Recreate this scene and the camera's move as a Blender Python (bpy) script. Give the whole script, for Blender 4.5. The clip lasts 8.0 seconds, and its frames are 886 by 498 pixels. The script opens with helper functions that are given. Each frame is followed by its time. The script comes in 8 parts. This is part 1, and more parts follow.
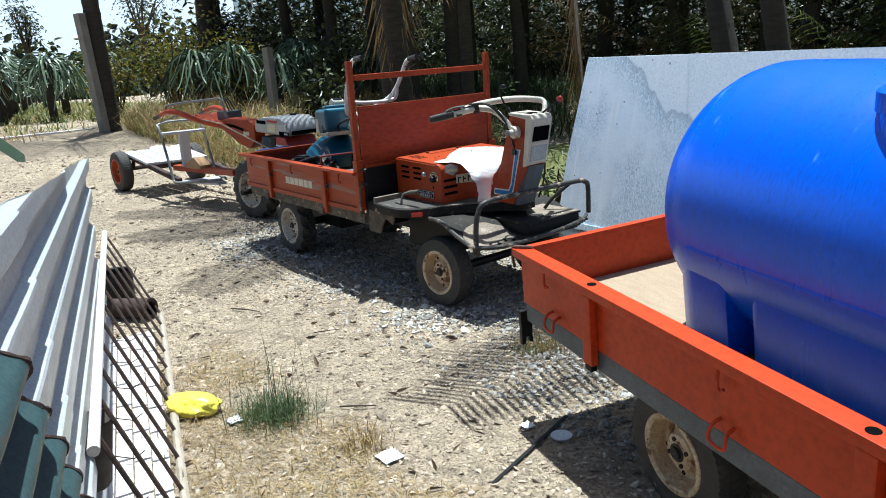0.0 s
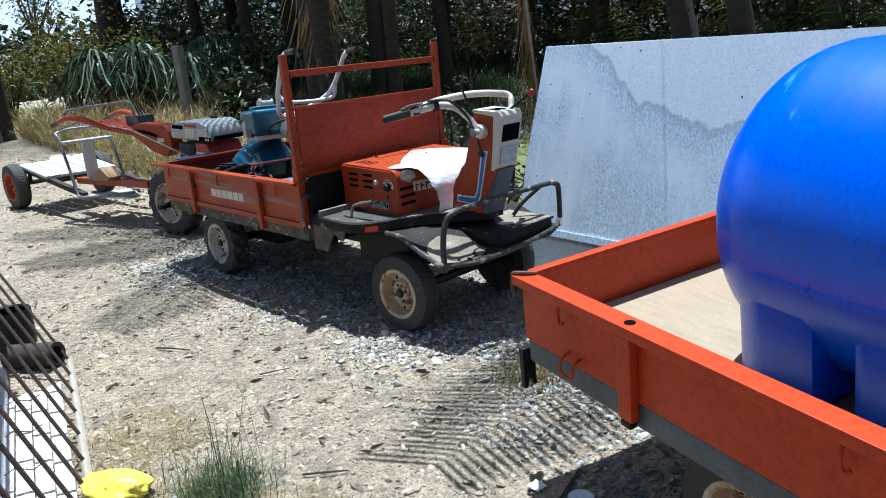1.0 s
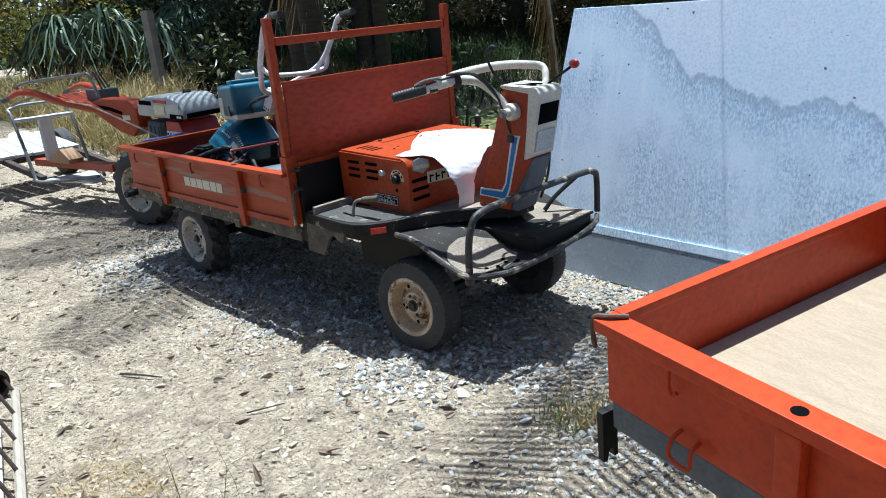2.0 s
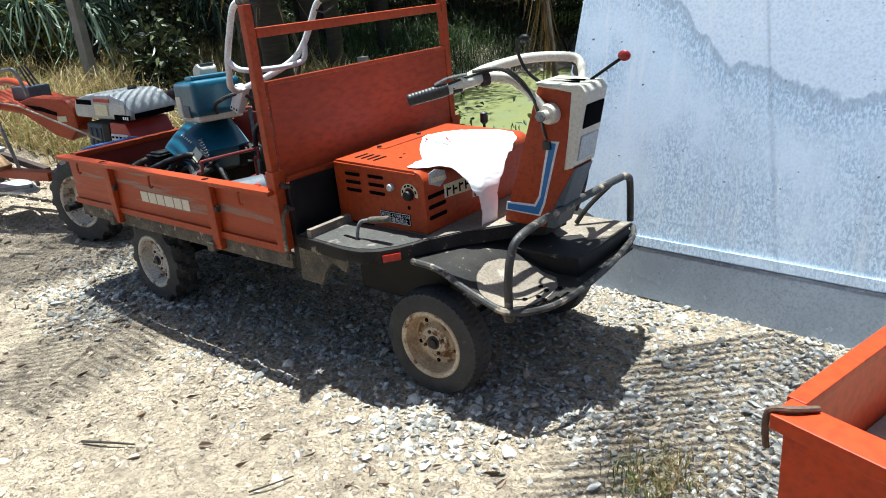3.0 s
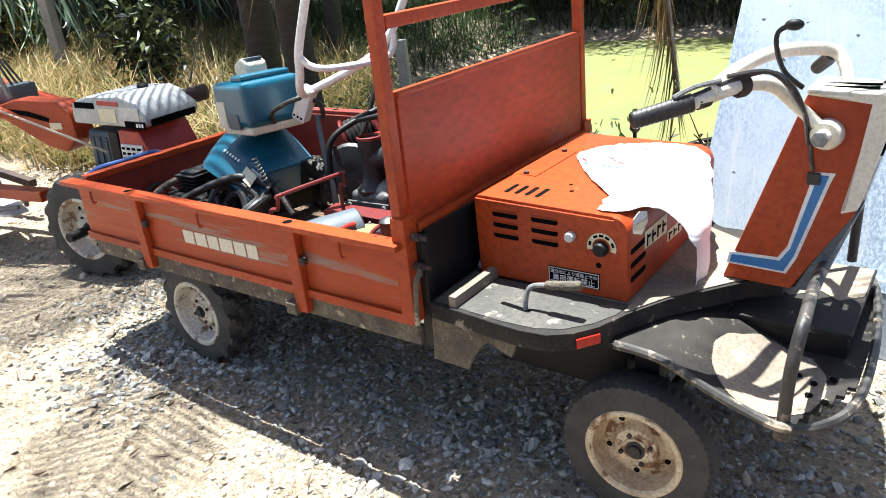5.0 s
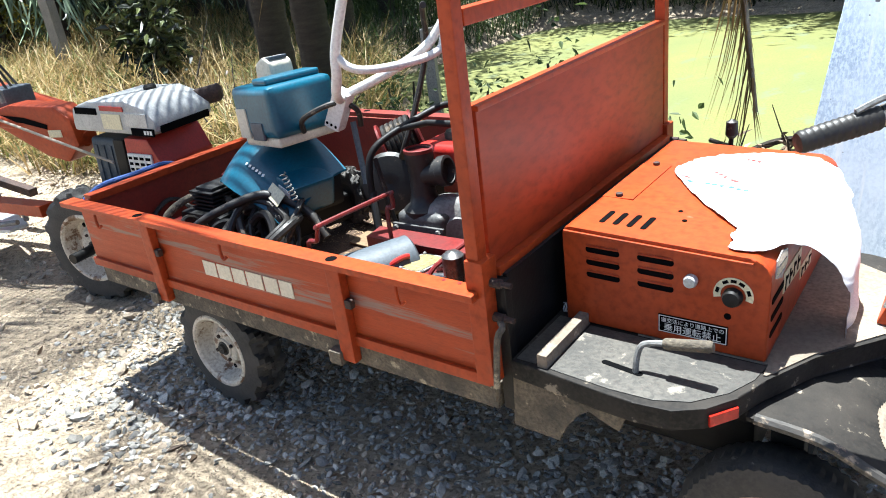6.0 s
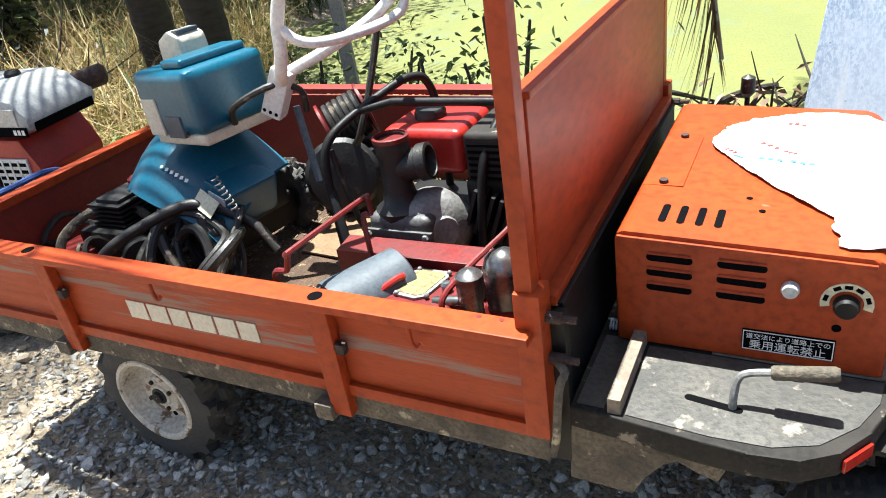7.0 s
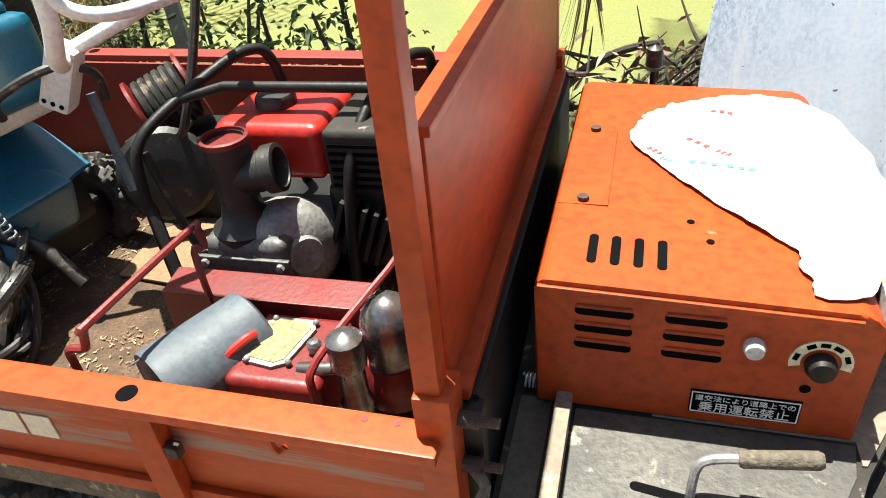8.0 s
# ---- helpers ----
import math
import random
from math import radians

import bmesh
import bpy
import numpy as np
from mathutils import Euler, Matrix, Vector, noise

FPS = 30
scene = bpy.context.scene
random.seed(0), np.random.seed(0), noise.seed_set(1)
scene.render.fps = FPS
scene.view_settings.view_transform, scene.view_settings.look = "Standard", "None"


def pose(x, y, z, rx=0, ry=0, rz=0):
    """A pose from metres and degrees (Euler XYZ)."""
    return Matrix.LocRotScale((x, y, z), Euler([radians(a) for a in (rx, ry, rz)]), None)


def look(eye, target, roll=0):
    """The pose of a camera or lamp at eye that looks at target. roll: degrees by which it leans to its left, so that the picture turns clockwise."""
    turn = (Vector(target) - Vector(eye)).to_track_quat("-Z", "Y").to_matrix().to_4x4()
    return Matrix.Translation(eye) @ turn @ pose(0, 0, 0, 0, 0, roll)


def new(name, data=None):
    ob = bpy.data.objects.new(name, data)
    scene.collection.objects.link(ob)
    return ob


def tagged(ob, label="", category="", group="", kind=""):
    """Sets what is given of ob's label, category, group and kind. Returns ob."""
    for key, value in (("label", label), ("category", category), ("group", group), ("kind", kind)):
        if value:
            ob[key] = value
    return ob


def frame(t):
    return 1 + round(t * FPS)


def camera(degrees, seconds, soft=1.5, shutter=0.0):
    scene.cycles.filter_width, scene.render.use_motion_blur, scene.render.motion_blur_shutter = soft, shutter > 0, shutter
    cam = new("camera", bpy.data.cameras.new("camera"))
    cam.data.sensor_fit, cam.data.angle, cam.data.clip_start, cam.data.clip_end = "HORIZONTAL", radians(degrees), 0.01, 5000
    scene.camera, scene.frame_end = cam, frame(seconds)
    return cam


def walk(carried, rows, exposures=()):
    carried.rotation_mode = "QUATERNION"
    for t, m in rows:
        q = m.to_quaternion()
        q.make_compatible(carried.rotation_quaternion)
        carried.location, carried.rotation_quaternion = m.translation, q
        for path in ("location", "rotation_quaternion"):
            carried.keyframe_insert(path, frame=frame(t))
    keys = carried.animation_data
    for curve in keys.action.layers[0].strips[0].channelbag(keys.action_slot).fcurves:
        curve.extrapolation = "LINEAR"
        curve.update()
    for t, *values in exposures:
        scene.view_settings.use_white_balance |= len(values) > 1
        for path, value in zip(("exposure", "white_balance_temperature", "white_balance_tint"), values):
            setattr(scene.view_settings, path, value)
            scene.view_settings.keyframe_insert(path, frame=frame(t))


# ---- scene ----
cam = camera(63.2, 8.0, soft=1.0)
PATH = [
    (0, (4.476, -2.685, 1.596), (2.935, -1.509, 1.105), -3.5),
    (0.5, (4.182, -2.565, 1.605), (2.698, -1.328, 1.085), -2.7),
    (1, (3.86, -2.471, 1.583), (2.46, -1.138, 1.068), -4.6),
    (1.5, (3.571, -2.311, 1.579), (2.196, -0.979, 1.001), -5.4),
    (1.7, (3.424, -2.21, 1.577), (2.048, -0.886, 0.981), -5.1),
    (2.8, (2.672, -1.938, 1.624), (1.436, -0.496, 0.996), -4.9),
    (3, (2.554, -1.903, 1.631), (1.33, -0.466, 0.969), -5.4),
    (3.5, (2.237, -1.782, 1.632), (0.989, -0.368, 0.968), -4.5),
    (4, (1.955, -1.681, 1.659), (0.773, -0.23, 0.954), -4.2),
    (4.5, (1.678, -1.614, 1.659), (0.578, -0.118, 0.916), -4.7),
    (5, (1.404, -1.595, 1.689), (0.256, -0.131, 0.957), -6.2),
    (5.2, (1.329, -1.585, 1.686), (0.172, -0.125, 0.958), -6.8),
    (6.3, (0.819, -1.246, 1.708), (-0.331, 0.174, 0.895), -8.0),
    (6.5, (0.72, -1.209, 1.697), (-0.358, 0.237, 0.833), -8.0),
    (7, (0.456, -1.092, 1.706), (-0.433, 0.443, 0.782), -9.3),
    (7.5, (0.317, -0.951, 1.708), (-0.327, 0.647, 0.692), -8.4),
    (8, (0.247, -0.664, 1.691), (-0.264, 0.909, 0.566), -6.4),
]
walk(cam, [(t, look(eye, target, roll)) for t, eye, target, roll in PATH],
     exposures=[(0.0, 0.93, 5400, 2), (1.5, 0.89, 4950, 3), (2.2, 1.08, 5200, 2), (3.0, 1.30, 5500, 2), (3.5, 1.55, 5600, 3), (4.5, 2.02, 5800, 5), (6.4, 1.98, 5600, 5), (8.0, 1.88, 6400, 4)])

# ---- light ----
SUN = Vector((-0.14, 0.125, 1.0)).normalized()
world = bpy.data.worlds.new("sky_world")
scene.world = world
world.use_nodes = True
wn = world.node_tree.nodes
sky = wn.new("ShaderNodeTexSky")
sky.sky_type = 'NISHITA'
sky.sun_disc = False
sky.sun_elevation = math.asin(SUN.z)
sky.sun_rotation = math.atan2(SUN.x, SUN.y)
sky.air_density, sky.dust_density, sky.ozone_density = 1.0, 2.6, 1.0
wn["Background"].inputs[1].default_value = 0.050
world.node_tree.links.new(sky.outputs[0], wn["Background"].inputs[0])
sun_data = bpy.data.lights.new("sun", 'SUN')
sun_data.energy, sun_data.angle, sun_data.color = 5.0, radians(0.53), (1.0, 0.95, 0.86)
sun = new("sun", sun_data)
sun.matrix_world = look(SUN * 30, (0, 0, 0))


# glowing sheet that stands in for the pale hazy sky beyond the fields
haze = bpy.data.materials.new("glowing_haze")
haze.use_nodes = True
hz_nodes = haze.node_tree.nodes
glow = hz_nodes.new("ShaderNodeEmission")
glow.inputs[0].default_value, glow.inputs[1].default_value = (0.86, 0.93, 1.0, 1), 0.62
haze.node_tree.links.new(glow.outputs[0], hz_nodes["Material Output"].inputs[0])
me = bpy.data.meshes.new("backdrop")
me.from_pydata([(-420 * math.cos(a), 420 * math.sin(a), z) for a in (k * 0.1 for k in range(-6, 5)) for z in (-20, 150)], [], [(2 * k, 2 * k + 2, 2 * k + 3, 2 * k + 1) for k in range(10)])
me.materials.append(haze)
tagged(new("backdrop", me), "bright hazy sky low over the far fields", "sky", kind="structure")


# ---- materials ----
def surface(name, base, other=None, rough=0.6, metal=0.0, scale=6.0, fine=90.0, bump=0.15, wear=None, wear_at=0.62,
            wear_scale=14.0, stretch=(1, 1, 1), vary=0.0, coat=0.0, rough_var=0.12, spec=0.5, island=False, sheen=0.0):
    """Base colour with a broad and a fine variation, thresholded wear of another colour, and relief."""
    m = bpy.data.materials.new(name)
    m.use_nodes = True
    nt = m.node_tree
    nd, ln = nt.nodes, nt.links
    p = nd["Principled BSDF"]
    co = nd.new("ShaderNodeTexCoord")
    mp = nd.new("ShaderNodeMapping")
    mp.inputs["Scale"].default_value = stretch
    ln.new(co.outputs["Object"], mp.inputs[0])

    def noise_node(sc, detail=6.0, ro=0.6):
        n = nd.new("ShaderNodeTexNoise")
        n.inputs["Scale"].default_value, n.inputs["Detail"].default_value, n.inputs["Roughness"].default_value = sc, detail, ro
        ln.new(mp.outputs[0], n.inputs["Vector"])
        return n

    def ramp(src, a, b):
        r = nd.new("ShaderNodeMapRange")
        r.inputs[1].default_value, r.inputs[2].default_value = a, b
        ln.new(src, r.inputs[0])
        return r.outputs[0]

    def mix(f, a, b):
        x = nd.new("ShaderNodeMix")
        x.data_type = 'RGBA'
        ln.new(f, x.inputs[0])
        for v, s in ((a, 6), (b, 7)):
            if isinstance(v, tuple):
                x.inputs[s].default_value = (*v, 1)
            else:
                ln.new(v, x.inputs[s])
        return x.outputs[2]

    other = other or tuple(c * 0.72 for c in base)
    n1, n2 = noise_node(scale), noise_node(fine, 3.0, 0.55)
    col = mix(ramp(n1.outputs[0], 0.35, 0.68), base, other)
    col = mix(ramp(n2.outputs[0], 0.42, 0.75), col, tuple(min(1, c * 0.8) for c in other))
    if wear:
        n3 = noise_node(wear_scale, 8.0, 0.65)
        w = ramp(n3.outputs[0], wear_at, wear_at + 0.06)
        col = mix(w, col, wear)
    if vary:
        if island:
            g = nd.new("ShaderNodeNewGeometry")
            rnd = g.outputs["Random Per Island"]
        else:
            g = nd.new("ShaderNodeObjectInfo")
            rnd = g.outputs["Random"]
        hsv = nd.new("ShaderNodeHueSaturation")
        ln.new(ramp(rnd, 0, 1), hsv.inputs["Value"])
        hsv.inputs["Value"].default_value = 1
        mr = nd.new("ShaderNodeMapRange")
        mr.inputs[3].default_value, mr.inputs[4].default_value = 1 - vary, 1 + vary
        ln.new(rnd, mr.inputs[0])
        ln.new(mr.outputs[0], hsv.inputs["Value"])
        ln.new(col, hsv.inputs["Color"])
        col = hsv.outputs[0]
    ln.new(col, p.inputs["Base Color"])
    rr = nd.new("ShaderNodeMapRange")
    rr.inputs[3].default_value, rr.inputs[4].default_value = max(0.03, rough - rough_var), min(1, rough + rough_var)
    ln.new(n1.outputs[0], rr.inputs[0])
    ln.new(rr.outputs[0], p.inputs["Roughness"])
    p.inputs["Metallic"].default_value = metal
    p.inputs["Specular IOR Level"].default_value = spec
    p.inputs["Coat Weight"].default_value = coat
    if bump:
        b = nd.new("ShaderNodeBump")
        b.inputs["Strength"].default_value, b.inputs["Distance"].default_value = bump, 0.01
        ln.new(n2.outputs[0], b.inputs["Height"])
        ln.new(b.outputs[0], p.inputs["Normal"])
    return m


RUST = (0.10, 0.035, 0.015)
M_ORANGE = surface("orange_paint", (0.385, 0.054, 0.010), (0.28, 0.038, 0.008), rough=0.42, scale=3, fine=45, wear=(0.30, 0.13, 0.07), wear_at=0.70, bump=0.05, spec=0.25)
M_HEAD = surface("stained_orange_paint", (0.36, 0.046, 0.011), (0.25, 0.032, 0.009), rough=0.45, scale=2.5, fine=45, wear=(0.13, 0.045, 0.02), wear_at=0.69, wear_scale=7, stretch=(1, 0.4, 1), bump=0.03, spec=0.25)
M_LOWSHEET = surface("dull_blue_grey_sheet", (0.38, 0.425, 0.48), (0.31, 0.345, 0.40), rough=0.26, metal=0.3, scale=3, wear=(0.25, 0.27, 0.3), wear_at=0.66, wear_scale=6, bump=0.04)
M_PUMP = surface("dusty_grey_casting", (0.095, 0.093, 0.09), (0.045, 0.043, 0.04), rough=0.55, metal=0.1, scale=12, wear=(0.15, 0.12, 0.09), wear_at=0.64, bump=0.15)
M_CARD = surface("brown_cardboard", (0.21, 0.135, 0.07), (0.14, 0.088, 0.045), rough=0.9, scale=8, bump=0.15)
M_PANEL = surface("scuffed_orange_paint", (0.385, 0.056, 0.011), (0.30, 0.045, 0.012), rough=0.45, scale=3, fine=45, wear=(0.24, 0.15, 0.12), wear_at=0.53, wear_scale=1.0, stretch=(0.9, 0.9, 15), bump=0.05, spec=0.25)
M_RED_TR = surface("red_orange_trailer_paint", (0.50, 0.048, 0.006), (0.41, 0.038, 0.005), rough=0.42, scale=2, fine=40, wear=(0.2, 0.05, 0.02), wear_at=0.72, bump=0.04, spec=0.25)
M_DKRED = surface("dark_red_paint", (0.16, 0.013, 0.011), (0.10, 0.010, 0.009), rough=0.4, scale=9, wear=(0.06, 0.03, 0.02), wear_at=0.66, bump=0.08)
M_RED = surface("bright_red_paint", (0.40, 0.020, 0.013), (0.29, 0.015, 0.011), rough=0.35, scale=9, wear=(0.2, 0.06, 0.04), wear_at=0.7, bump=0.05)
M_BLUE_TANK = surface("blue_polyethylene", (0.010, 0.105, 0.72), (0.008, 0.088, 0.64), rough=0.30, scale=2.5, fine=60, bump=0.05, spec=0.5, wear=(0.08, 0.25, 0.78), wear_at=0.64, wear_scale=3, stretch=(3, 1, 0.6))
# darker and redder than the near side, with worn spots
M_BEDRED = surface("dark_red_bed_sides", (0.22, 0.020, 0.009), (0.15, 0.015, 0.008), rough=0.5, scale=4, wear=(0.10, 0.05, 0.03), wear_at=0.66, bump=0.08)
M_SILVER = surface("silver_hood_paint", (0.46, 0.46, 0.45), (0.36, 0.36, 0.35), rough=0.35, scale=8, wear=(0.18, 0.16, 0.13), wear_at=0.70, bump=0.04)
M_BLUE = surface("teal_blue_paint", (0.006, 0.098, 0.155), (0.005, 0.072, 0.12), rough=0.35, scale=8, wear=(0.06, 0.09, 0.10), wear_at=0.7, bump=0.04)
M_BLACK = surface("black_paint", (0.006, 0.006, 0.0065), (0.012, 0.011, 0.010), rough=0.5, scale=12, wear=(0.07, 0.06, 0.05), wear_at=0.69, bump=0.1, spec=0.25)
M_GUARD = surface("dusty_black_tube", (0.012, 0.012, 0.012), (0.06, 0.052, 0.043), rough=0.55, scale=8, wear=(0.30, 0.235, 0.165), wear_at=0.56, wear_scale=9, bump=0.15)
M_DUSTBLK = surface("dusty_black_metal", (0.011, 0.0105, 0.010), (0.038, 0.033, 0.028), rough=0.65, spec=0.15, scale=7, wear=(0.22, 0.185, 0.14), wear_at=0.62, bump=0.15)
M_DECK = surface("worn_grey_deck", (0.085, 0.077, 0.064), (0.035, 0.033, 0.029), rough=0.55, scale=5, wear=(0.20, 0.175, 0.14), wear_at=0.60, bump=0.15)
M_RUBBER = surface("dusty_rubber", (0.022, 0.021, 0.02), (0.065, 0.058, 0.05), rough=0.8, scale=10, wear=(0.2, 0.175, 0.14), wear_at=0.66, bump=0.25)
M_HOSE = surface("black_hose_rubber", (0.008, 0.0075, 0.007), (0.026, 0.021, 0.016), rough=0.5, scale=12, wear=(0.11, 0.085, 0.06), wear_at=0.58, wear_scale=18, bump=0.1)
M_CREAM = surface("cream_paint", (0.66, 0.60, 0.48), (0.60, 0.54, 0.42), rough=0.45, scale=9, wear=(0.22, 0.12, 0.06), wear_at=0.68, bump=0.06)
M_RIM = surface("rusty_cream_rim", (0.64, 0.55, 0.40), (0.42, 0.30, 0.17), rough=0.55, scale=11, wear=(0.15, 0.065, 0.025), wear_at=0.53, bump=0.15)
M_RUSTRIM = surface("rust_brown_rim", (0.52, 0.40, 0.24), (0.34, 0.20, 0.095), rough=0.8, scale=12, wear=(0.45, 0.34, 0.2), wear_at=0.6, bump=0.25)
M_WRIM = surface("dirty_white_rim", (0.68, 0.63, 0.53), (0.46, 0.39, 0.30), rough=0.55, scale=9, wear=(0.17, 0.095, 0.05), wear_at=0.525, bump=0.12)
M_WHITE = surface("white_paint", (0.78, 0.77, 0.73), (0.66, 0.64, 0.6), rough=0.4, scale=10, wear=(0.3, 0.26, 0.2), wear_at=0.72, bump=0.05)
M_STEEL = surface("grey_cast_steel", (0.24, 0.235, 0.225), (0.13, 0.125, 0.115), rough=0.55, metal=0.15, scale=14, wear=(0.12, 0.1, 0.08), wear_at=0.64, bump=0.2)
M_CAST = surface("dark_cast_iron", (0.008, 0.008, 0.0085), (0.022, 0.020, 0.018), rough=0.5, metal=0.2, scale=14, wear=(0.1, 0.07, 0.05), wear_at=0.64, bump=0.12)
M_CHROME = surface("chrome", (0.34, 0.34, 0.345), (0.16, 0.15, 0.14), rough=0.28, metal=0.85, scale=14, bump=0.02, rough_var=0.08)
M_BRASS = surface("pale_brass_plate", (0.36, 0.31, 0.12), (0.16, 0.13, 0.06), rough=0.5, metal=0.3, scale=60, bump=0.3)
M_GREY = surface("grey_metal_paint", (0.075, 0.092, 0.108), (0.05, 0.062, 0.075), rough=0.6, scale=10, wear=(0.14, 0.1, 0.07), wear_at=0.69, bump=0.06)
M_DGREY = surface("dark_slate_paint", (0.09, 0.11, 0.13), (0.06, 0.07, 0.085), rough=0.5, scale=10, bump=0.06)
M_MUDSTEEL = surface("muddy_chassis_steel", (0.15, 0.12, 0.08), (0.06, 0.05, 0.038), rough=0.85, scale=16, wear=(0.36, 0.3, 0.2), wear_at=0.6, bump=0.5)
M_RUST = surface("rusty_bar", (0.06, 0.028, 0.017), (0.022, 0.013, 0.010), rough=0.8, scale=20, bump=0.4)
M_DIRT = surface("bed_dirt", (0.11, 0.062, 0.032), (0.045, 0.027, 0.016), rough=0.95, scale=9, fine=120, wear=(0.26, 0.18, 0.1), wear_at=0.62, wear_scale=30, bump=0.8)
M_PLY = surface("bleached_plywood", (0.37, 0.28, 0.18), (0.29, 0.215, 0.14), rough=0.85, scale=5, stretch=(1, 5, 1), wear=(0.3, 0.22, 0.15), wear_at=0.66, bump=0.15)
M_WOOD = surface("weathered_wood", (0.42, 0.36, 0.29), (0.3, 0.25, 0.19), rough=0.85, scale=6, stretch=(1, 8, 1), bump=0.3)
M_BLEACH = surface("bleached_white_planks", (0.56, 0.57, 0.60), (0.46, 0.46, 0.48), rough=0.8, scale=6, stretch=(1, 8, 1), wear=(0.3, 0.28, 0.26), wear_at=0.66, bump=0.2)
M_ZINC = surface("galvanised_sheet", (0.66, 0.69, 0.71), (0.56, 0.58, 0.6), rough=0.42, metal=0.35, scale=4, wear=(0.5, 0.49, 0.47), wear_at=0.70, bump=0.03)
M_ZINC2 = surface("grey_green_sheet", (0.06, 0.105, 0.108), (0.04, 0.075, 0.078), rough=0.45, metal=0.2, scale=6, wear=(0.09, 0.055, 0.035), wear_at=0.62, bump=0.08)
M_SACK = surface("white_woven_plastic", (0.76, 0.76, 0.75), (0.68, 0.68, 0.68), rough=0.6, scale=8, fine=300, bump=0.08)
M_YELLOW = surface("yellow_plastic_bag", (0.82, 0.74, 0.10), (0.74, 0.62, 0.05), rough=0.35, scale=10, bump=0.2)
M_STICK = surface("cream_sticker", (0.72, 0.66, 0.44), (0.6, 0.54, 0.36), rough=0.45, scale=20, bump=0.02)
# print, and flat black painted for the shade inside holes, slots and louvres
M_INKHOLE = surface("black_ink_and_holes", (0.003, 0.003, 0.0035), rough=0.9, bump=0, spec=0.05)
M_BLUEST = surface("blue_stripe", (0.03, 0.15, 0.36), (0.03, 0.15, 0.36), rough=0.4, scale=10, bump=0.02)
M_REDINK = surface("red_print", (0.6, 0.06, 0.05), rough=0.5, bump=0)
M_BLUEINK = surface("blue_print", (0.1, 0.25, 0.6), rough=0.5, bump=0)
M_LENS = surface("dusty_lens", (0.5, 0.5, 0.48), (0.38, 0.38, 0.36), rough=0.2, scale=20, bump=0.02, coat=0.5)
M_REFL = surface("red_reflector", (0.5, 0.02, 0.01), rough=0.2, scale=40, bump=0.02)
M_ROPE = surface("blue_rope", (0.02, 0.06, 0.22), rough=0.8, scale=30, bump=0.4)
M_CONC = surface("weathered_concrete", (0.3, 0.28, 0.25), (0.2, 0.19, 0.17), rough=0.9, scale=4, bump=0.4)
M_TRUNK = surface("palm_bark", (0.06, 0.047, 0.035), (0.03, 0.024, 0.018), rough=0.95, scale=6, stretch=(1, 1, 5), bump=0.8)


# ---- mesh helpers ----
def part(name, bm, material, parent=None, label="", angle=38, smooth=True):
    me = bpy.data.meshes.new(name)
    bmesh.ops.recalc_face_normals(bm, faces=bm.faces[:])
    bm.to_mesh(me)
    bm.free()
    me.materials.append(material)
    if smooth:
        me.shade_smooth()
        me.set_sharp_from_angle(angle=radians(angle))
    ob = new(name, me)
    if smooth and len(me.vertices) < 6000:
        wn_ = ob.modifiers.new("even_faces", 'WEIGHTED_NORMAL')
        wn_.keep_sharp, wn_.weight = True, 50
    if parent:
        ob.parent = parent
    if label:
        ob["label"] = label
    return ob


def thing(name, label, category, group="", at=None):
    ob = new(name)
    ob.empty_display_size = 0.1
    if at is not None:
        ob.matrix_world = at
    return tagged(ob, label, category, group)


def bx(bm, x0, x1, y0, y1, z0, z1, bev=0.0, m=None, seg=2):
    pts = [(x, y, z) for x in (x0, x1) for y in (y0, y1) for z in (z0, z1)]
    vs = [bm.verts.new(p) for p in pts]
    fs = [bm.faces.new([vs[i] for i in f]) for f in ((0, 1, 3, 2), (4, 6, 7, 5), (0, 4, 5, 1), (2, 3, 7, 6), (0, 2, 6, 4), (1, 5, 7, 3))]
    if bev:
        es = list({e for f in fs for e in f.edges})
        r = bmesh.ops.bevel(bm, geom=es, offset=bev, segments=seg, profile=0.6, affect='EDGES')
        vs = list({v for f in r["faces"] for v in f.verts} | {v for v in vs if v.is_valid})
    if m is not None:
        bmesh.ops.transform(bm, matrix=m, verts=[v for v in vs if v.is_valid])
    return bm


def box(x0, x1, y0, y1, z0, z1, bev=0.004, m=None, seg=2):
    return bx(bmesh.new(), x0, x1, y0, y1, z0, z1, bev, m, seg)


def smooth_path(pts, n=5):
    pts = [Vector(p) for p in pts]
    out = []
    for i in range(len(pts) - 1):
        p0, p1, p2, p3 = pts[max(i - 1, 0)], pts[i], pts[i + 1], pts[min(i + 2, len(pts) - 1)]
        for k in range(n):
            t = k / n
            out.append(0.5 * ((2 * p1) + (p2 - p0) * t + (2 * p0 - 5 * p1 + 4 * p2 - p3) * t * t + (3 * p1 - p0 - 3 * p2 + p3) * t ** 3))
    out.append(pts[-1])
    return out


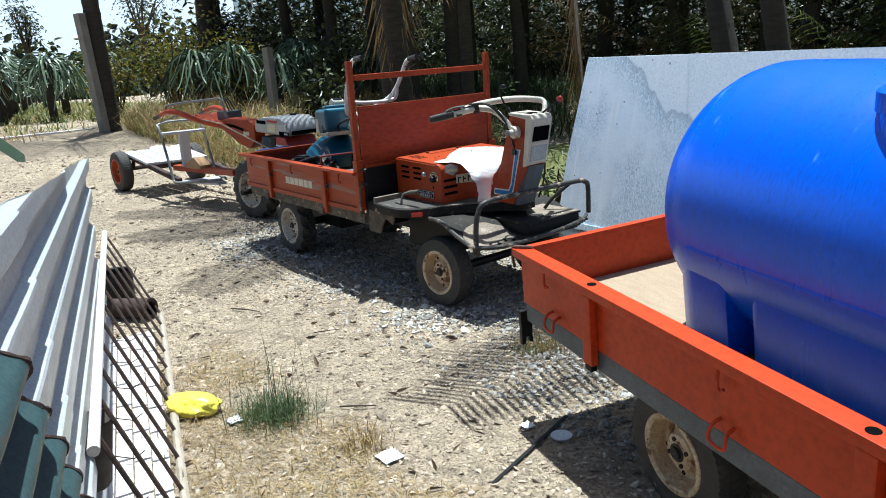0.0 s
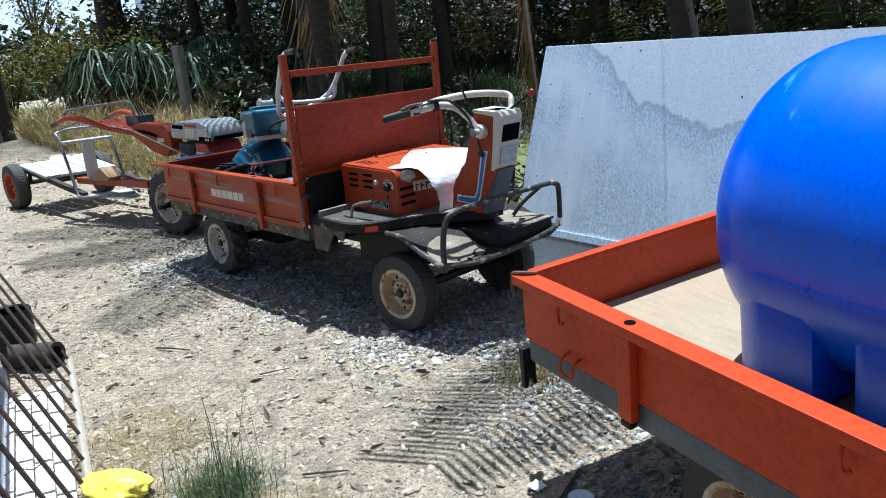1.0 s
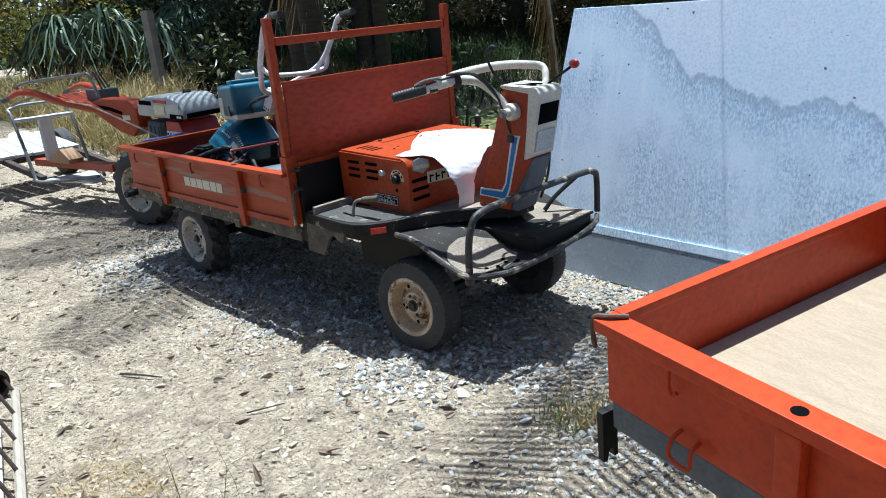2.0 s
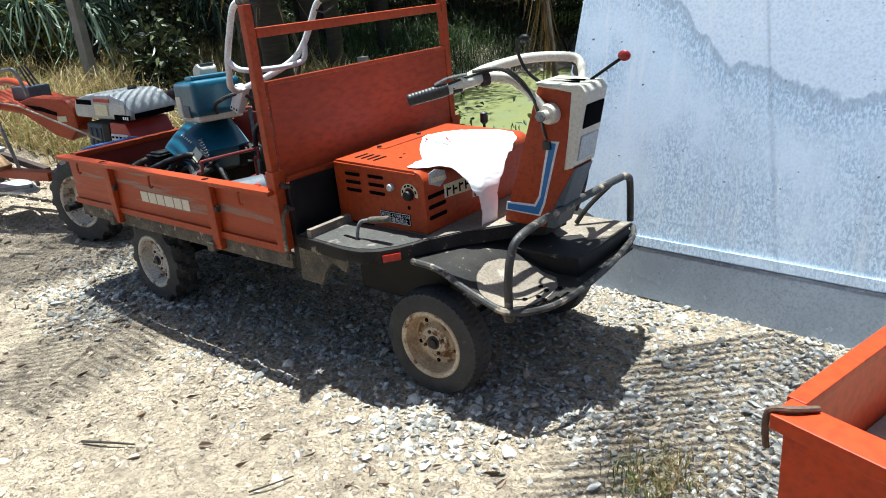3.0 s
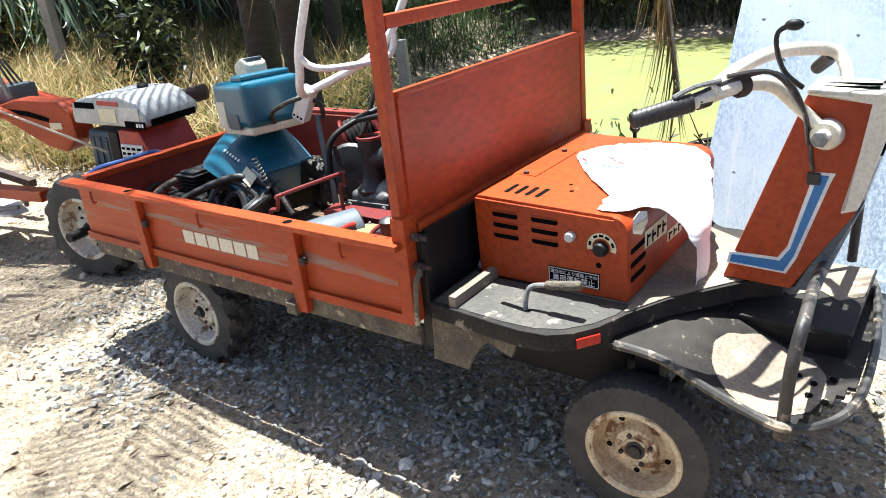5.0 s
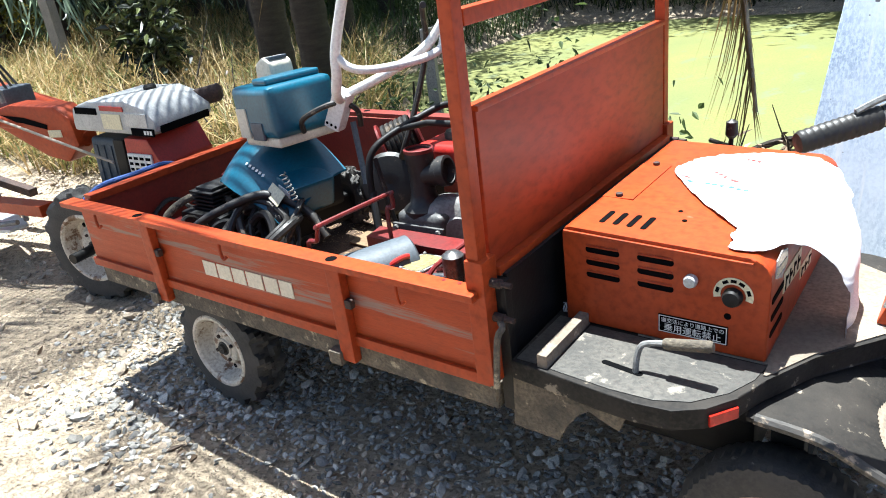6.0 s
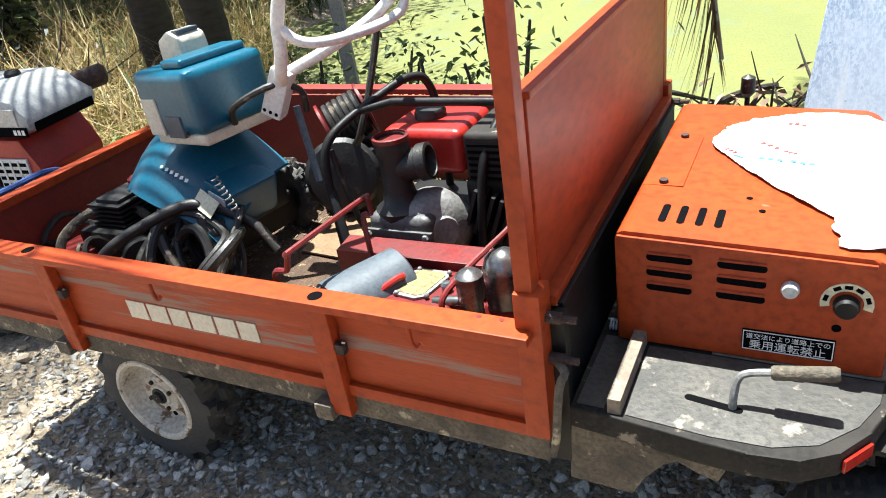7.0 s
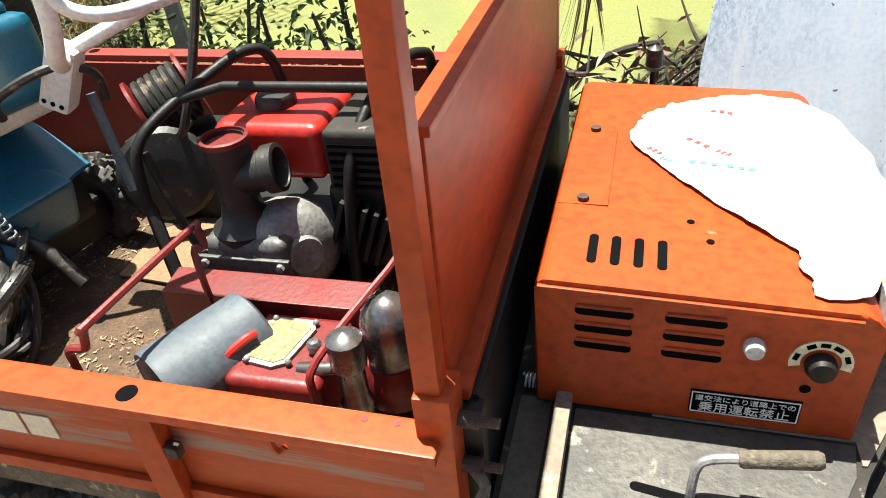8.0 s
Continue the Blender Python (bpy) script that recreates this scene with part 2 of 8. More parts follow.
def tube(bm, pts, r, seg=8, n=0, cap=True):
    """A round bar along the points; r may be a list; n > 0 rounds the corners."""
    pts = smooth_path(pts, n) if n else [Vector(p) for p in pts]
    rs = r if isinstance(r, (list, tuple)) else [r] * len(pts)
    if len(rs) != len(pts):
        rs = [rs[0] + (rs[-1] - rs[0]) * i / (len(pts) - 1) for i in range(len(pts))]
    up = Vector((0.13, 0.31, 0.94)).normalized()
    rings = []
    side = None
    for i, p in enumerate(pts):
        d = (pts[min(i + 1, len(pts) - 1)] - pts[max(i - 1, 0)]).normalized()
        s = d.cross(up) if side is None else side - d * side.dot(d)
        if s.length < 1e-3:
            s = d.cross(Vector((1, 0, 0)))
        side = s.normalized()
        u = side.cross(d)
        rings.append([bm.verts.new(p + (side * math.cos(a) + u * math.sin(a)) * rs[i]) for a in (k * math.tau / seg for k in range(seg))])
    for a, b in zip(rings, rings[1:]):
        for k in range(seg):
            bm.faces.new((a[k], a[(k + 1) % seg], b[(k + 1) % seg], b[k]))
    if cap:
        bm.faces.new(rings[0][::-1])
        bm.faces.new(rings[-1])
    return bm


def rod(pts, r, seg=8, n=0):
    return tube(bmesh.new(), pts, r, seg, n)


def lathe(bm, prof, m=None, seg=24, cap=True):
    """Turns (radius, height) pairs round the local z axis."""
    rings = []
    for r, h in prof:
        rings.append([bm.verts.new((r * math.cos(a), r * math.sin(a), h)) for a in (k * math.tau / seg for k in range(seg))])
    for a, b in zip(rings, rings[1:]):
        for k in range(seg):
            bm.faces.new((a[k], a[(k + 1) % seg], b[(k + 1) % seg], b[k]))
    if cap:
        bm.faces.new(rings[0][::-1])
        bm.faces.new(rings[-1])
    if m is not None:
        bmesh.ops.transform(bm, matrix=m, verts=[v for g in rings for v in g])
    return bm


def prism(bm, pts, axis, a, b, bev=0.0, m=None):
    """Extrudes the outline in the two other axes from a to b along the axis."""
    def put(u, v, w):
        return {"x": (w, u, v), "y": (u, w, v), "z": (u, v, w)}[axis]
    lo = [bm.verts.new(put(u, v, a)) for u, v in pts]
    hi = [bm.verts.new(put(u, v, b)) for u, v in pts]
    n = len(pts)
    fs = [bm.faces.new(lo[::-1]), bm.faces.new(hi)]
    for i in range(n):
        fs.append(bm.faces.new((lo[i], lo[(i + 1) % n], hi[(i + 1) % n], hi[i])))
    vs = lo + hi
    if bev:
        es = list({e for f in fs for e in f.edges})
        r = bmesh.ops.bevel(bm, geom=es, offset=bev, segments=2, profile=0.6, affect='EDGES')
        vs = list({v for f in r["faces"] for v in f.verts} | {v for v in vs if v.is_valid})
    if m is not None:
        bmesh.ops.transform(bm, matrix=m, verts=[v for v in vs if v.is_valid])
    return bm


def ball(bm, c, r, seg=10, scale=(1, 1, 1)):
    bmesh.ops.create_uvsphere(bm, u_segments=seg, v_segments=max(5, seg // 2 + 1), radius=r,
                              matrix=Matrix.Translation(c) @ Matrix.Diagonal((*scale, 1)))
    return bm


def flat_slot(bm, c, u, v, half, r, out, seg=6):
    """A thin raised strip with round ends, centred on c, along u, in the plane of u and v, pushed along out."""
    c, u, v, out = Vector(c), Vector(u), Vector(v), Vector(out)
    ring = []
    for s in (1, -1):
        for k in range(seg + 1):
            a = -math.pi / 2 + math.pi * k / seg
            ring.append(c + u * s * (half + r * math.cos(a)) + v * s * r * math.sin(a))
    lo = [bm.verts.new(p) for p in ring]
    hi = [bm.verts.new(p + out) for p in ring]
    bm.faces.new(hi)
    bm.faces.new(lo[::-1])
    for i in range(len(lo)):
        j = (i + 1) % len(lo)
        bm.faces.new((lo[i], lo[j], hi[j], hi[i]))
    return bm


def aim(p, d, roll=0.0):
    """A frame at p whose z axis points along d."""
    return Matrix.Translation(p) @ Vector(d).to_track_quat('Z', 'Y').to_matrix().to_4x4() @ Matrix.Rotation(roll, 4, 'Z')


def wheel(parent, at, axis, radius, width, rim_r, rim_mat, lugs=0, rim_label="", hub=0.05, tyre_label=""):
    """Wheel at a point; axis points outwards. Tyre, rim and hub are its parts."""
    m = aim(at, axis)
    w = width / 2
    bm = bmesh.new()
    prof = [(rim_r, -w * 0.8), (rim_r + 0.008, -w * 0.95), (radius * 0.82, -w), (radius * 0.95, -w * 0.9), (radius - 0.004, -w * 0.62),
            (radius, -w * 0.3), (radius, -w * 0.06), (radius, w * 0.06), (radius, w * 0.3), (radius - 0.004, w * 0.62), (radius * 0.95, w * 0.9), (radius * 0.82, w),
            (radius * 0.7, w * 1.0), (rim_r + 0.008, w * 0.95), (rim_r, w * 0.8)]
    n = lugs * 10 if lugs else 108
    rings = []
    for r, h in prof:
        ring = []
        for k in range(n):
            a = k * math.tau / n
            rr = r
            if r > radius * 0.9:
                if lugs:
                    q = (a * lugs / math.tau + (0.5 if h > 0 else 0.0) - abs(h) / w * 0.55) % 1.0
                    rr += 0.016 if q < 0.38 else -0.006
                elif abs(h) < w * 0.95:
                    rr += 0.003 if (k + (1 if abs(h) > w * 0.4 else 0)) % 2 else -0.003
            ring.append(bm.verts.new((rr * math.cos(a), rr * math.sin(a), h)))
        rings.append(ring)
    for p, q in zip(rings, rings[1:]):
        for k in range(n):
            bm.faces.new((p[k], p[(k + 1) % n], q[(k + 1) % n], q[k]))
    bmesh.ops.transform(bm, matrix=m, verts=bm.verts[:])
    whl = part("wheel", lathe(bmesh.new(), [(0.004, -w * 0.5), (rim_r * 0.5, -w * 0.5), (rim_r * 0.95, -w * 0.55), (rim_r, -w * 0.75)], m, 32), M_CAST, parent)
    part("tyre", bm, M_RUBBER, whl, tyre_label)
    bm = bmesh.new()
    lathe(bm, [(rim_r + 0.012, w * 0.88), (rim_r + 0.014, w * 0.98), (rim_r + 0.004, w * 1.02), (rim_r * 0.94, w * 0.92), (rim_r * 0.87, w * 0.40), (rim_r * 0.84, w * 0.12),
               (rim_r * 0.80, w * 0.04), (rim_r * 0.76, w * 0.03)], m, 36, cap=False)
    part("rim", bm, M_RUSTRIM if rim_mat is M_RIM else rim_mat, whl, rim_label, angle=25)
    bm = lathe(bmesh.new(), [(rim_r + 0.013, w * 0.985), (rim_r + 0.010, w * 1.035), (rim_r - 0.002, w * 1.04), (rim_r * 0.935, w * 0.93)], m, 36, cap=False)
    part("rim_lip", bm, rim_mat, whl)
    bm = lathe(bmesh.new(), [(rim_r * 0.79, w * 0.05), (rim_r * 0.72, w * 0.10), (rim_r * 0.62, w * 0.12), (rim_r * 0.53, w * 0.30), (rim_r * 0.48, w * 0.48), (rim_r * 0.42, w * 0.52),
                             (rim_r * 0.30, w * 0.52), (rim_r * 0.28, w * 0.60), (0.002, w * 0.60)], m, 36, cap=False)
    part("rim_disc", bm, rim_mat, whl, angle=25)
    for k in range(5):
        a = k * math.tau / 5 + 0.9
        bm = bmesh.new()
        lathe(bm, [(rim_r * 0.07, w * 0.06), (rim_r * 0.07, w * 0.125), (0.001, w * 0.125)], m @ Matrix.Translation((rim_r * 0.70 * math.cos(a), rim_r * 0.70 * math.sin(a), 0)), 10, cap=False)
        part("rim_hole", bm, M_INKHOLE, whl)
    bm = bmesh.new()
    lathe(bm, [(hub * 0.62, w * 0.55), (hub * 0.62, w * 0.64), (hub * 0.58, w * 0.66), (hub * 0.45, w * 0.66), (hub * 0.40, w * 0.80), (0.002, w * 0.80)], m, 18, cap=False)
    part("hub", bm, M_CAST, whl)
    for k in range(4):
        a = k * math.tau / 4 + 0.4
        bm = bmesh.new()
        lathe(bm, [(0.008, w * 0.50), (0.008, w * 0.64), (0.002, w * 0.64)], m @ Matrix.Translation((rim_r * 0.36 * math.cos(a), rim_r * 0.36 * math.sin(a), 0)), 6, cap=False)
        part("wheel_nut", bm, M_RUST, whl)
    return whl


# ---- ground and pond ----
def step(a, b, v):
    t = min(1.0, max(0.0, (v - a) / (b - a)))
    return t * t * (3 - 2 * t)


def ground_z(x, y):
    z = 0.15 * step(-0.7, -3.2, x) + 0.12 * step(-4.0, -9.0, x) + 0.55 * step(-6.5, -16.0, x)
    edge = 1.95 + 4.6 * step(-2.6, -6.5, x)
    z -= (z + 0.75) * step(edge, edge + 0.75, y) * (1 - step(14.5, 17.0, y)) * (1 - step(-6.5, -9.5, x))
    z += 0.5 * step(15.0, 17.5, y)
    z += 0.03 * step(1.25, 1.5, y) * step(-3.0, -2.0, x) * step(0.6, 0.2, x)
    d = math.hypot(x, y)
    if d < 40:
        k = 1.0 if d < 14 else (40 - d) / 26
        z += k * (0.012 * noise.noise((x * 1.3, y * 1.3, 3.1)) + 0.006 * noise.noise((x * 5, y * 5, 7.7)))
    return z


def axis_steps(lo, hi, a, b, fine, grow=1.16):
    v = [a + i * fine for i in range(int((b - a) / fine) + 1)]
    s, p = fine, v[-1]
    while p < hi:
        s *= grow
        p += s
        v.append(p)
    s, p, left = fine, a, []
    while p > lo:
        s *= grow
        p -= s
        left.append(p)
    return left[::-1] + v


gx, gy = axis_steps(-900, 900, -4.0, 5.0, 0.06), axis_steps(-900, 900, -3.0, 3.0, 0.06)
verts = [(x, y, ground_z(x, y)) for y in gy for x in gx]
nx = len(gx)
faces = [(j * nx + i, j * nx + i + 1, (j + 1) * nx + i + 1, (j + 1) * nx + i) for j in range(len(gy) - 1) for i in range(nx - 1)]
me = bpy.data.meshes.new("ground")
me.from_pydata(verts, [], faces)
me.shade_smooth()


def ground_material():
    m = bpy.data.materials.new("sandy_gravel_ground")
    m.use_nodes = True
    nd, ln = m.node_tree.nodes, m.node_tree.links
    p = nd["Principled BSDF"]
    co = nd.new("ShaderNodeTexCoord")

    def nz(sc, det=8.0, ro=0.62):
        n = nd.new("ShaderNodeTexNoise")
        n.inputs["Scale"].default_value, n.inputs["Detail"].default_value, n.inputs["Roughness"].default_value = sc, det, ro
        ln.new(co.outputs["Object"], n.inputs["Vector"])
        return n.outputs[0]

    def rng(v, a, b, c=0.0, d=1.0):
        r = nd.new("ShaderNodeMapRange")
        for i, q in enumerate((a, b, c, d)):
            r.inputs[i + 1].default_value = q
        ln.new(v, r.inputs[0])
        return r.outputs[0]

    def mix(f, a, b):
        x = nd.new("ShaderNodeMix")
        x.data_type = 'RGBA'
        ln.new(f, x.inputs[0])
        for v, s in ((a, 6), (b, 7)):
            if isinstance(v, tuple):
                x.inputs[s].default_value = (*v, 1)
            else:
                ln.new(v, x.inputs[s])
        return x.outputs[2]

    c = mix(rng(nz(0.9), 0.38, 0.62), (0.65, 0.52, 0.365), (0.54, 0.43, 0.305))
    c = mix(rng(nz(7.0), 0.48, 0.70), c, (0.36, 0.285, 0.205))
    c = mix(rng(nz(55.0, 5.0, 0.7), 0.53, 0.68), c, (0.165, 0.13, 0.095))
    vor = nd.new("ShaderNodeTexVoronoi")
    vor.inputs["Scale"].default_value = 30.0
    ln.new(co.outputs["Object"], vor.inputs["Vector"])
    c = mix(rng(vor.outputs["Distance"], 0.06, 0.3, 0.35, 0.0), c, (0.66, 0.575, 0.47))
    hs = nd.new("ShaderNodeHueSaturation")
    rc = nd.new("ShaderNodeSeparateColor")
    ln.new(vor.outputs["Color"], rc.inputs[0])
    ln.new(rng(rc.outputs[0], 0.0, 1.0, 0.82, 1.10), hs.inputs["Value"])
    ln.new(c, hs.inputs["Color"])
    ln.new(hs.outputs[0], p.inputs["Base Color"])
    p.inputs["Roughness"].default_value = 0.95
    p.inputs["Specular IOR Level"].default_value = 0.2
    b1 = nd.new("ShaderNodeBump")
    b1.inputs["Strength"].default_value, b1.inputs["Distance"].default_value = 1.0, 0.10
    ln.new(nz(28.0, 8.0, 0.7), b1.inputs["Height"])
    b2 = nd.new("ShaderNodeBump")
    b2.inputs["Strength"].default_value, b2.inputs["Distance"].default_value = 0.9, 0.02
    b2.invert = True
    ln.new(vor.outputs["Distance"], b2.inputs["Height"])
    ln.new(b1.outputs[0], b2.inputs["Normal"])
    ln.new(b2.outputs[0], p.inputs["Normal"])
    return m


me.materials.append(ground_material())
tagged(new("ground", me), "pale sandy ground strewn with crushed grey gravel", "ground", kind="structure")

M_POND = surface("duckweed_scum", (0.165, 0.165, 0.038), (0.115, 0.13, 0.034), rough=0.6, scale=0.9, fine=40, wear=(0.12, 0.14, 0.06), wear_at=0.58, wear_scale=3, stretch=(1, 0.5, 1), bump=0.2)
bm = bmesh.new()
prism(bm, [(-18, 1.0), (30, 1.0), (30, 17.5), (-18, 17.5)], "z", -0.46, -0.40)
pond = part("water", bm, M_POND)
tagged(pond, "still pond covered with yellow-green duckweed", "water", kind="structure")

# ---- leaning painted steel board ----
def board_material():
    """Pale blue paint, smooth above a wavy tide line, scaly and streaked below it."""
    m = surface("worn_pale_blue_paint", (0.83, 0.89, 0.95), (0.76, 0.84, 0.93), rough=0.38, scale=2.2, fine=70, bump=0.04, spec=0.5)
    nd, ln = m.node_tree.nodes, m.node_tree.links
    p = nd["Principled BSDF"]
    src = p.inputs["Base Color"].links[0].from_socket
    co = nd.new("ShaderNodeTexCoord")

    def nz(scale3, detail, ro=0.6):
        mp = nd.new("ShaderNodeMapping")
        mp.inputs["Scale"].default_value = scale3
        ln.new(co.outputs["Object"], mp.inputs[0])
        n = nd.new("ShaderNodeTexNoise")
        n.inputs["Scale"].default_value, n.inputs["Detail"].default_value, n.inputs["Roughness"].default_value = 1.0, detail, ro
        ln.new(mp.outputs[0], n.inputs["Vector"])
        return n.outputs[0]

    def rng(v, a, b, c=0.0, d=1.0):
        r = nd.new("ShaderNodeMapRange")
        for i, q in enumerate((a, b, c, d)):
            r.inputs[i + 1].default_value = q
        ln.new(v, r.inputs[0])
        return r.outputs[0]

    def op(kind, a, b):
        n = nd.new("ShaderNodeMath")
        n.operation = kind
        for i, v in enumerate((a, b)):
            if isinstance(v, (int, float)):
                n.inputs[i].default_value = v
            else:
                ln.new(v, n.inputs[i])
        return n.outputs[0]

    def mix(f, a, b):
        x = nd.new("ShaderNodeMix")
        x.data_type = 'RGBA'
        ln.new(f, x.inputs[0])
        for v, i in ((a, 6), (b, 7)):
            if isinstance(v, tuple):
                x.inputs[i].default_value = (*v, 1)
            else:
                ln.new(v, x.inputs[i])
        return x.outputs[2]

    sep = nd.new("ShaderNodeSeparateXYZ")
    ln.new(co.outputs["Object"], sep.inputs[0])
    sx, sz = sep.outputs[0], sep.outputs[2]
    # height of the tide line: up to the edge at the end, then a wavy level that falls gently
    line = op('ADD', rng(sx, 0.75, 1.35, 1.75, 1.24), op('MULTIPLY', op('MAXIMUM', op('SUBTRACT', sx, 1.3), 0.0), -0.20))
    line = op('ADD', line, op('MULTIPLY', op('SUBTRACT', nz((3.1, 0.2, 1.2), 5.0), 0.5), 0.42))
    below = op('SUBTRACT', line, sz)
    low = rng(below, -0.006, 0.012)
    rim = op('MULTIPLY', low, rng(below, 0.02, 0.07, 1.0, 0.0))
    patch = rng(nz((1.5, 1.5, 1.1), 4.0), 0.44, 0.58)
    scales = rng(nz((75, 75, 42), 5.0, 0.7), 0.47, 0.56)
    dash = rng(nz((140, 140, 34), 3.0, 0.6), 0.50, 0.60)
    amount = op('MULTIPLY', op('MULTIPLY', low, op('MAXIMUM', patch, rng(below, 0.10, 0.28, 1.0, 0.0))), op('MAXIMUM', scales, op('MULTIPLY', dash, 0.7)))
    col = mix(op('MULTIPLY', low, 0.5), src, (0.70, 0.82, 0.94))
    col = mix(op('MULTIPLY', amount, 0.6), col, (0.17, 0.29, 0.43))
    col = mix(op('MULTIPLY', rim, 0.6), col, (0.36, 0.42, 0.50))
    streak = op('MULTIPLY', rng(nz((9, 9, 0.8), 4.0), 0.52, 0.66), rng(sz, 1.3, 0.3, 0.0, 0.4))
    col = mix(streak, col, (0.55, 0.60, 0.66))
    pale = op('MULTIPLY', rng(nz((22, 22, 1.6), 4.0), 0.58, 0.66), rng(sx, 0.42, 1.0, 0.9, 0.35))
    col = mix(pale, col, (0.86, 0.89, 0.90))
    spots = rng(nz((26, 26, 40), 2.0, 0.5), 0.735, 0.755)
    col = mix(spots, col, (0.12, 0.13, 0.14))
    ln.new(col, p.inputs["Base Color"])
    return m


M_BOARD = board_material()
LEAN_B = math.degrees(math.atan(0.22))
board = thing("steel_board", "large pale blue worn steel sheet leaning beside the carrier", "board", at=pose(0, 1.605, 0, -LEAN_B, 0, -6.4))
bm = bmesh.new()
prism(bm, [(0.40, 0.0), (4.6, 0.0), (4.6, 1.56), (2.6, 1.60), (0.48, 1.635), (0.40, 0.8)], "y", 0.012, 0.03, 0.003)
part("panel", bm, M_BOARD, board)
part("lower_panel", box(0.42, 4.58, 0.004, 0.0115, 0.0, 0.27, 0.001), M_LOWSHEET, board, "duller blue-grey lower sheet")
part("rail", box(0.42, 4.58, 0.001, 0.0115, 0.275, 0.325, 0.001), M_BOARD, board, "narrow folded seam strip")
part("brace", box(0.6, 4.4, 0.032, 0.08, 1.2, 1.28, 0.004), M_RUST, board)
part("prop", rod([(1.2, 0.06, 1.3), (1.2, 0.36, 0.06)], 0.03), M_WOOD, board)
part("prop", rod([(3.6, 0.06, 1.3), (3.6, 0.36, 0.06)], 0.03), M_WOOD, board)

# ---- red trailer with water tank ----
M_LEATHER = surface("brown_rubber_strap", (0.13, 0.065, 0.035), (0.07, 0.035, 0.02), rough=0.7, scale=20, bump=0.3)
TR = pose(2.219, -0.543, 0.004, 3.4, 2.2, -16.6)
tr = thing("flatbed_trailer", "red-orange steel flatbed trailer with low drop sides", "trailer", at=TR)
LT, WT, ZT = 3.3, 1.42, 0.806


def side_panel(parent, x0, x1, y, out, z0, zt, stakes, mat, hooks=(), holes=(), rail=0.075, proud=0.0, lip=0.036, plain=False):
    """A drop side: sheet, rolled top rail with holes, stakes and small hooks. out is -1 or 1 along y."""
    def seg(a, b, c, d, e, f, bev=0.004):
        return box(a, b, min(c, d), max(c, d), e, f, bev)
    sheet = part("side_panel", seg(x0 + 0.01, x1 - 0.01, y - out * 0.036, y - out * 0.048, z0, zt - 0.02), M_PANEL if mat is M_ORANGE else mat, parent)
    part("top_rail", seg(x0, x1, y + out * proud, y - out * (rail - proud), zt - lip, zt, 0.005), mat, sheet)
    if not plain:
        part("fold", seg(x0 + 0.01, x1 - 0.01, y - out * 0.02, y - out * 0.036, z0, z0 + 0.035), mat, sheet)
    for s in stakes:
        st = part("stake", seg(s - 0.03, s + 0.03, y - out * 0.002, y - out * 0.036, z0 - 0.06, zt - 0.037, 0.008), mat, sheet)
        if plain:
            part("stake_foot", seg(s - 0.022, s + 0.022, y - out * 0.004, y - out * 0.034, z0 - 0.085, z0 - 0.062, 0.006), M_BLACK, st)
            continue
        part("bolt", seg(s + 0.028, s + 0.055, y - out * 0.004, y - out * 0.026, z0 + 0.14, z0 + 0.17, 0.005), M_RUST, st)
        part("hinge", seg(s - 0.075, s - 0.02, y + out * 0.012, y - out * 0.03, z0 - 0.075, z0 - 0.025, 0.008), M_MUDSTEEL, st)
    for h in hooks:
        b = bmesh.new()
        pts = [(h, y - out * 0.036, zt - 0.04), (h, y - out * 0.016, zt - 0.05), (h + 0.002, y - out * 0.012, zt - 0.09), (h + 0.012, y - out * 0.012, zt - 0.108), (h + 0.022, y - out * 0.018, zt - 0.100)]
        tube(b, pts, 0.006, 6, 4)
        part("rope_hook", b, mat, sheet)
    for h in holes:
        b = bmesh.new()
        lathe(b, [(0.018, -0.002), (0.018, 0.0008), (0.0002, 0.0008)], Matrix.Translation((h, y + out * proud - out * rail * 0.5, zt)), 18, cap=False)
        part("stake_hole", b, M_INKHOLE, sheet)
    return sheet


side_panel(tr, 0.0, LT, 0.0, -1, 0.548, ZT, (0.575, 1.73), M_RED_TR, (0.25, 1.25, 2.4), (0.573, 1.717), plain=True)
side_panel(tr, 0.0, LT, WT, 1, 0.548, ZT, (0.575, 1.73), M_RED_TR, plain=True)
part("tail_panel", box(0.004, 0.022, 0.052, WT - 0.052, 0.53, ZT - 0.012, 0.004), M_RED_TR, tr)
part("tail_rail", box(-0.012, 0.03, 0.078, WT - 0.078, ZT - 0.03, ZT - 0.002, 0.005), M_RED_TR, tr)
part("front_panel", box(LT - 0.022, LT - 0.004, 0.052, WT - 0.052, 0.53, ZT - 0.012, 0.004), M_RED_TR, tr)
part("floor_board", box(0.024, LT - 0.024, 0.052, WT - 0.052, 0.56, 0.585, 0.003), M_PLY, tr, "bleached plywood floor")
part("sill", box(0.02, LT - 0.02, 0.04, 0.10, 0.46, 0.545, 0.006), M_DGREY, tr)
part("sill", box(0.02, LT - 0.02, WT - 0.10, WT - 0.04, 0.46, 0.545, 0.006), M_DGREY, tr)
for i in range(5):
    part("cross_member", box(0.15 + i * 0.72, 0.21 + i * 0.72, 0.10, WT - 0.10, 0.46, 0.556, 0.004), M_DGREY, tr)
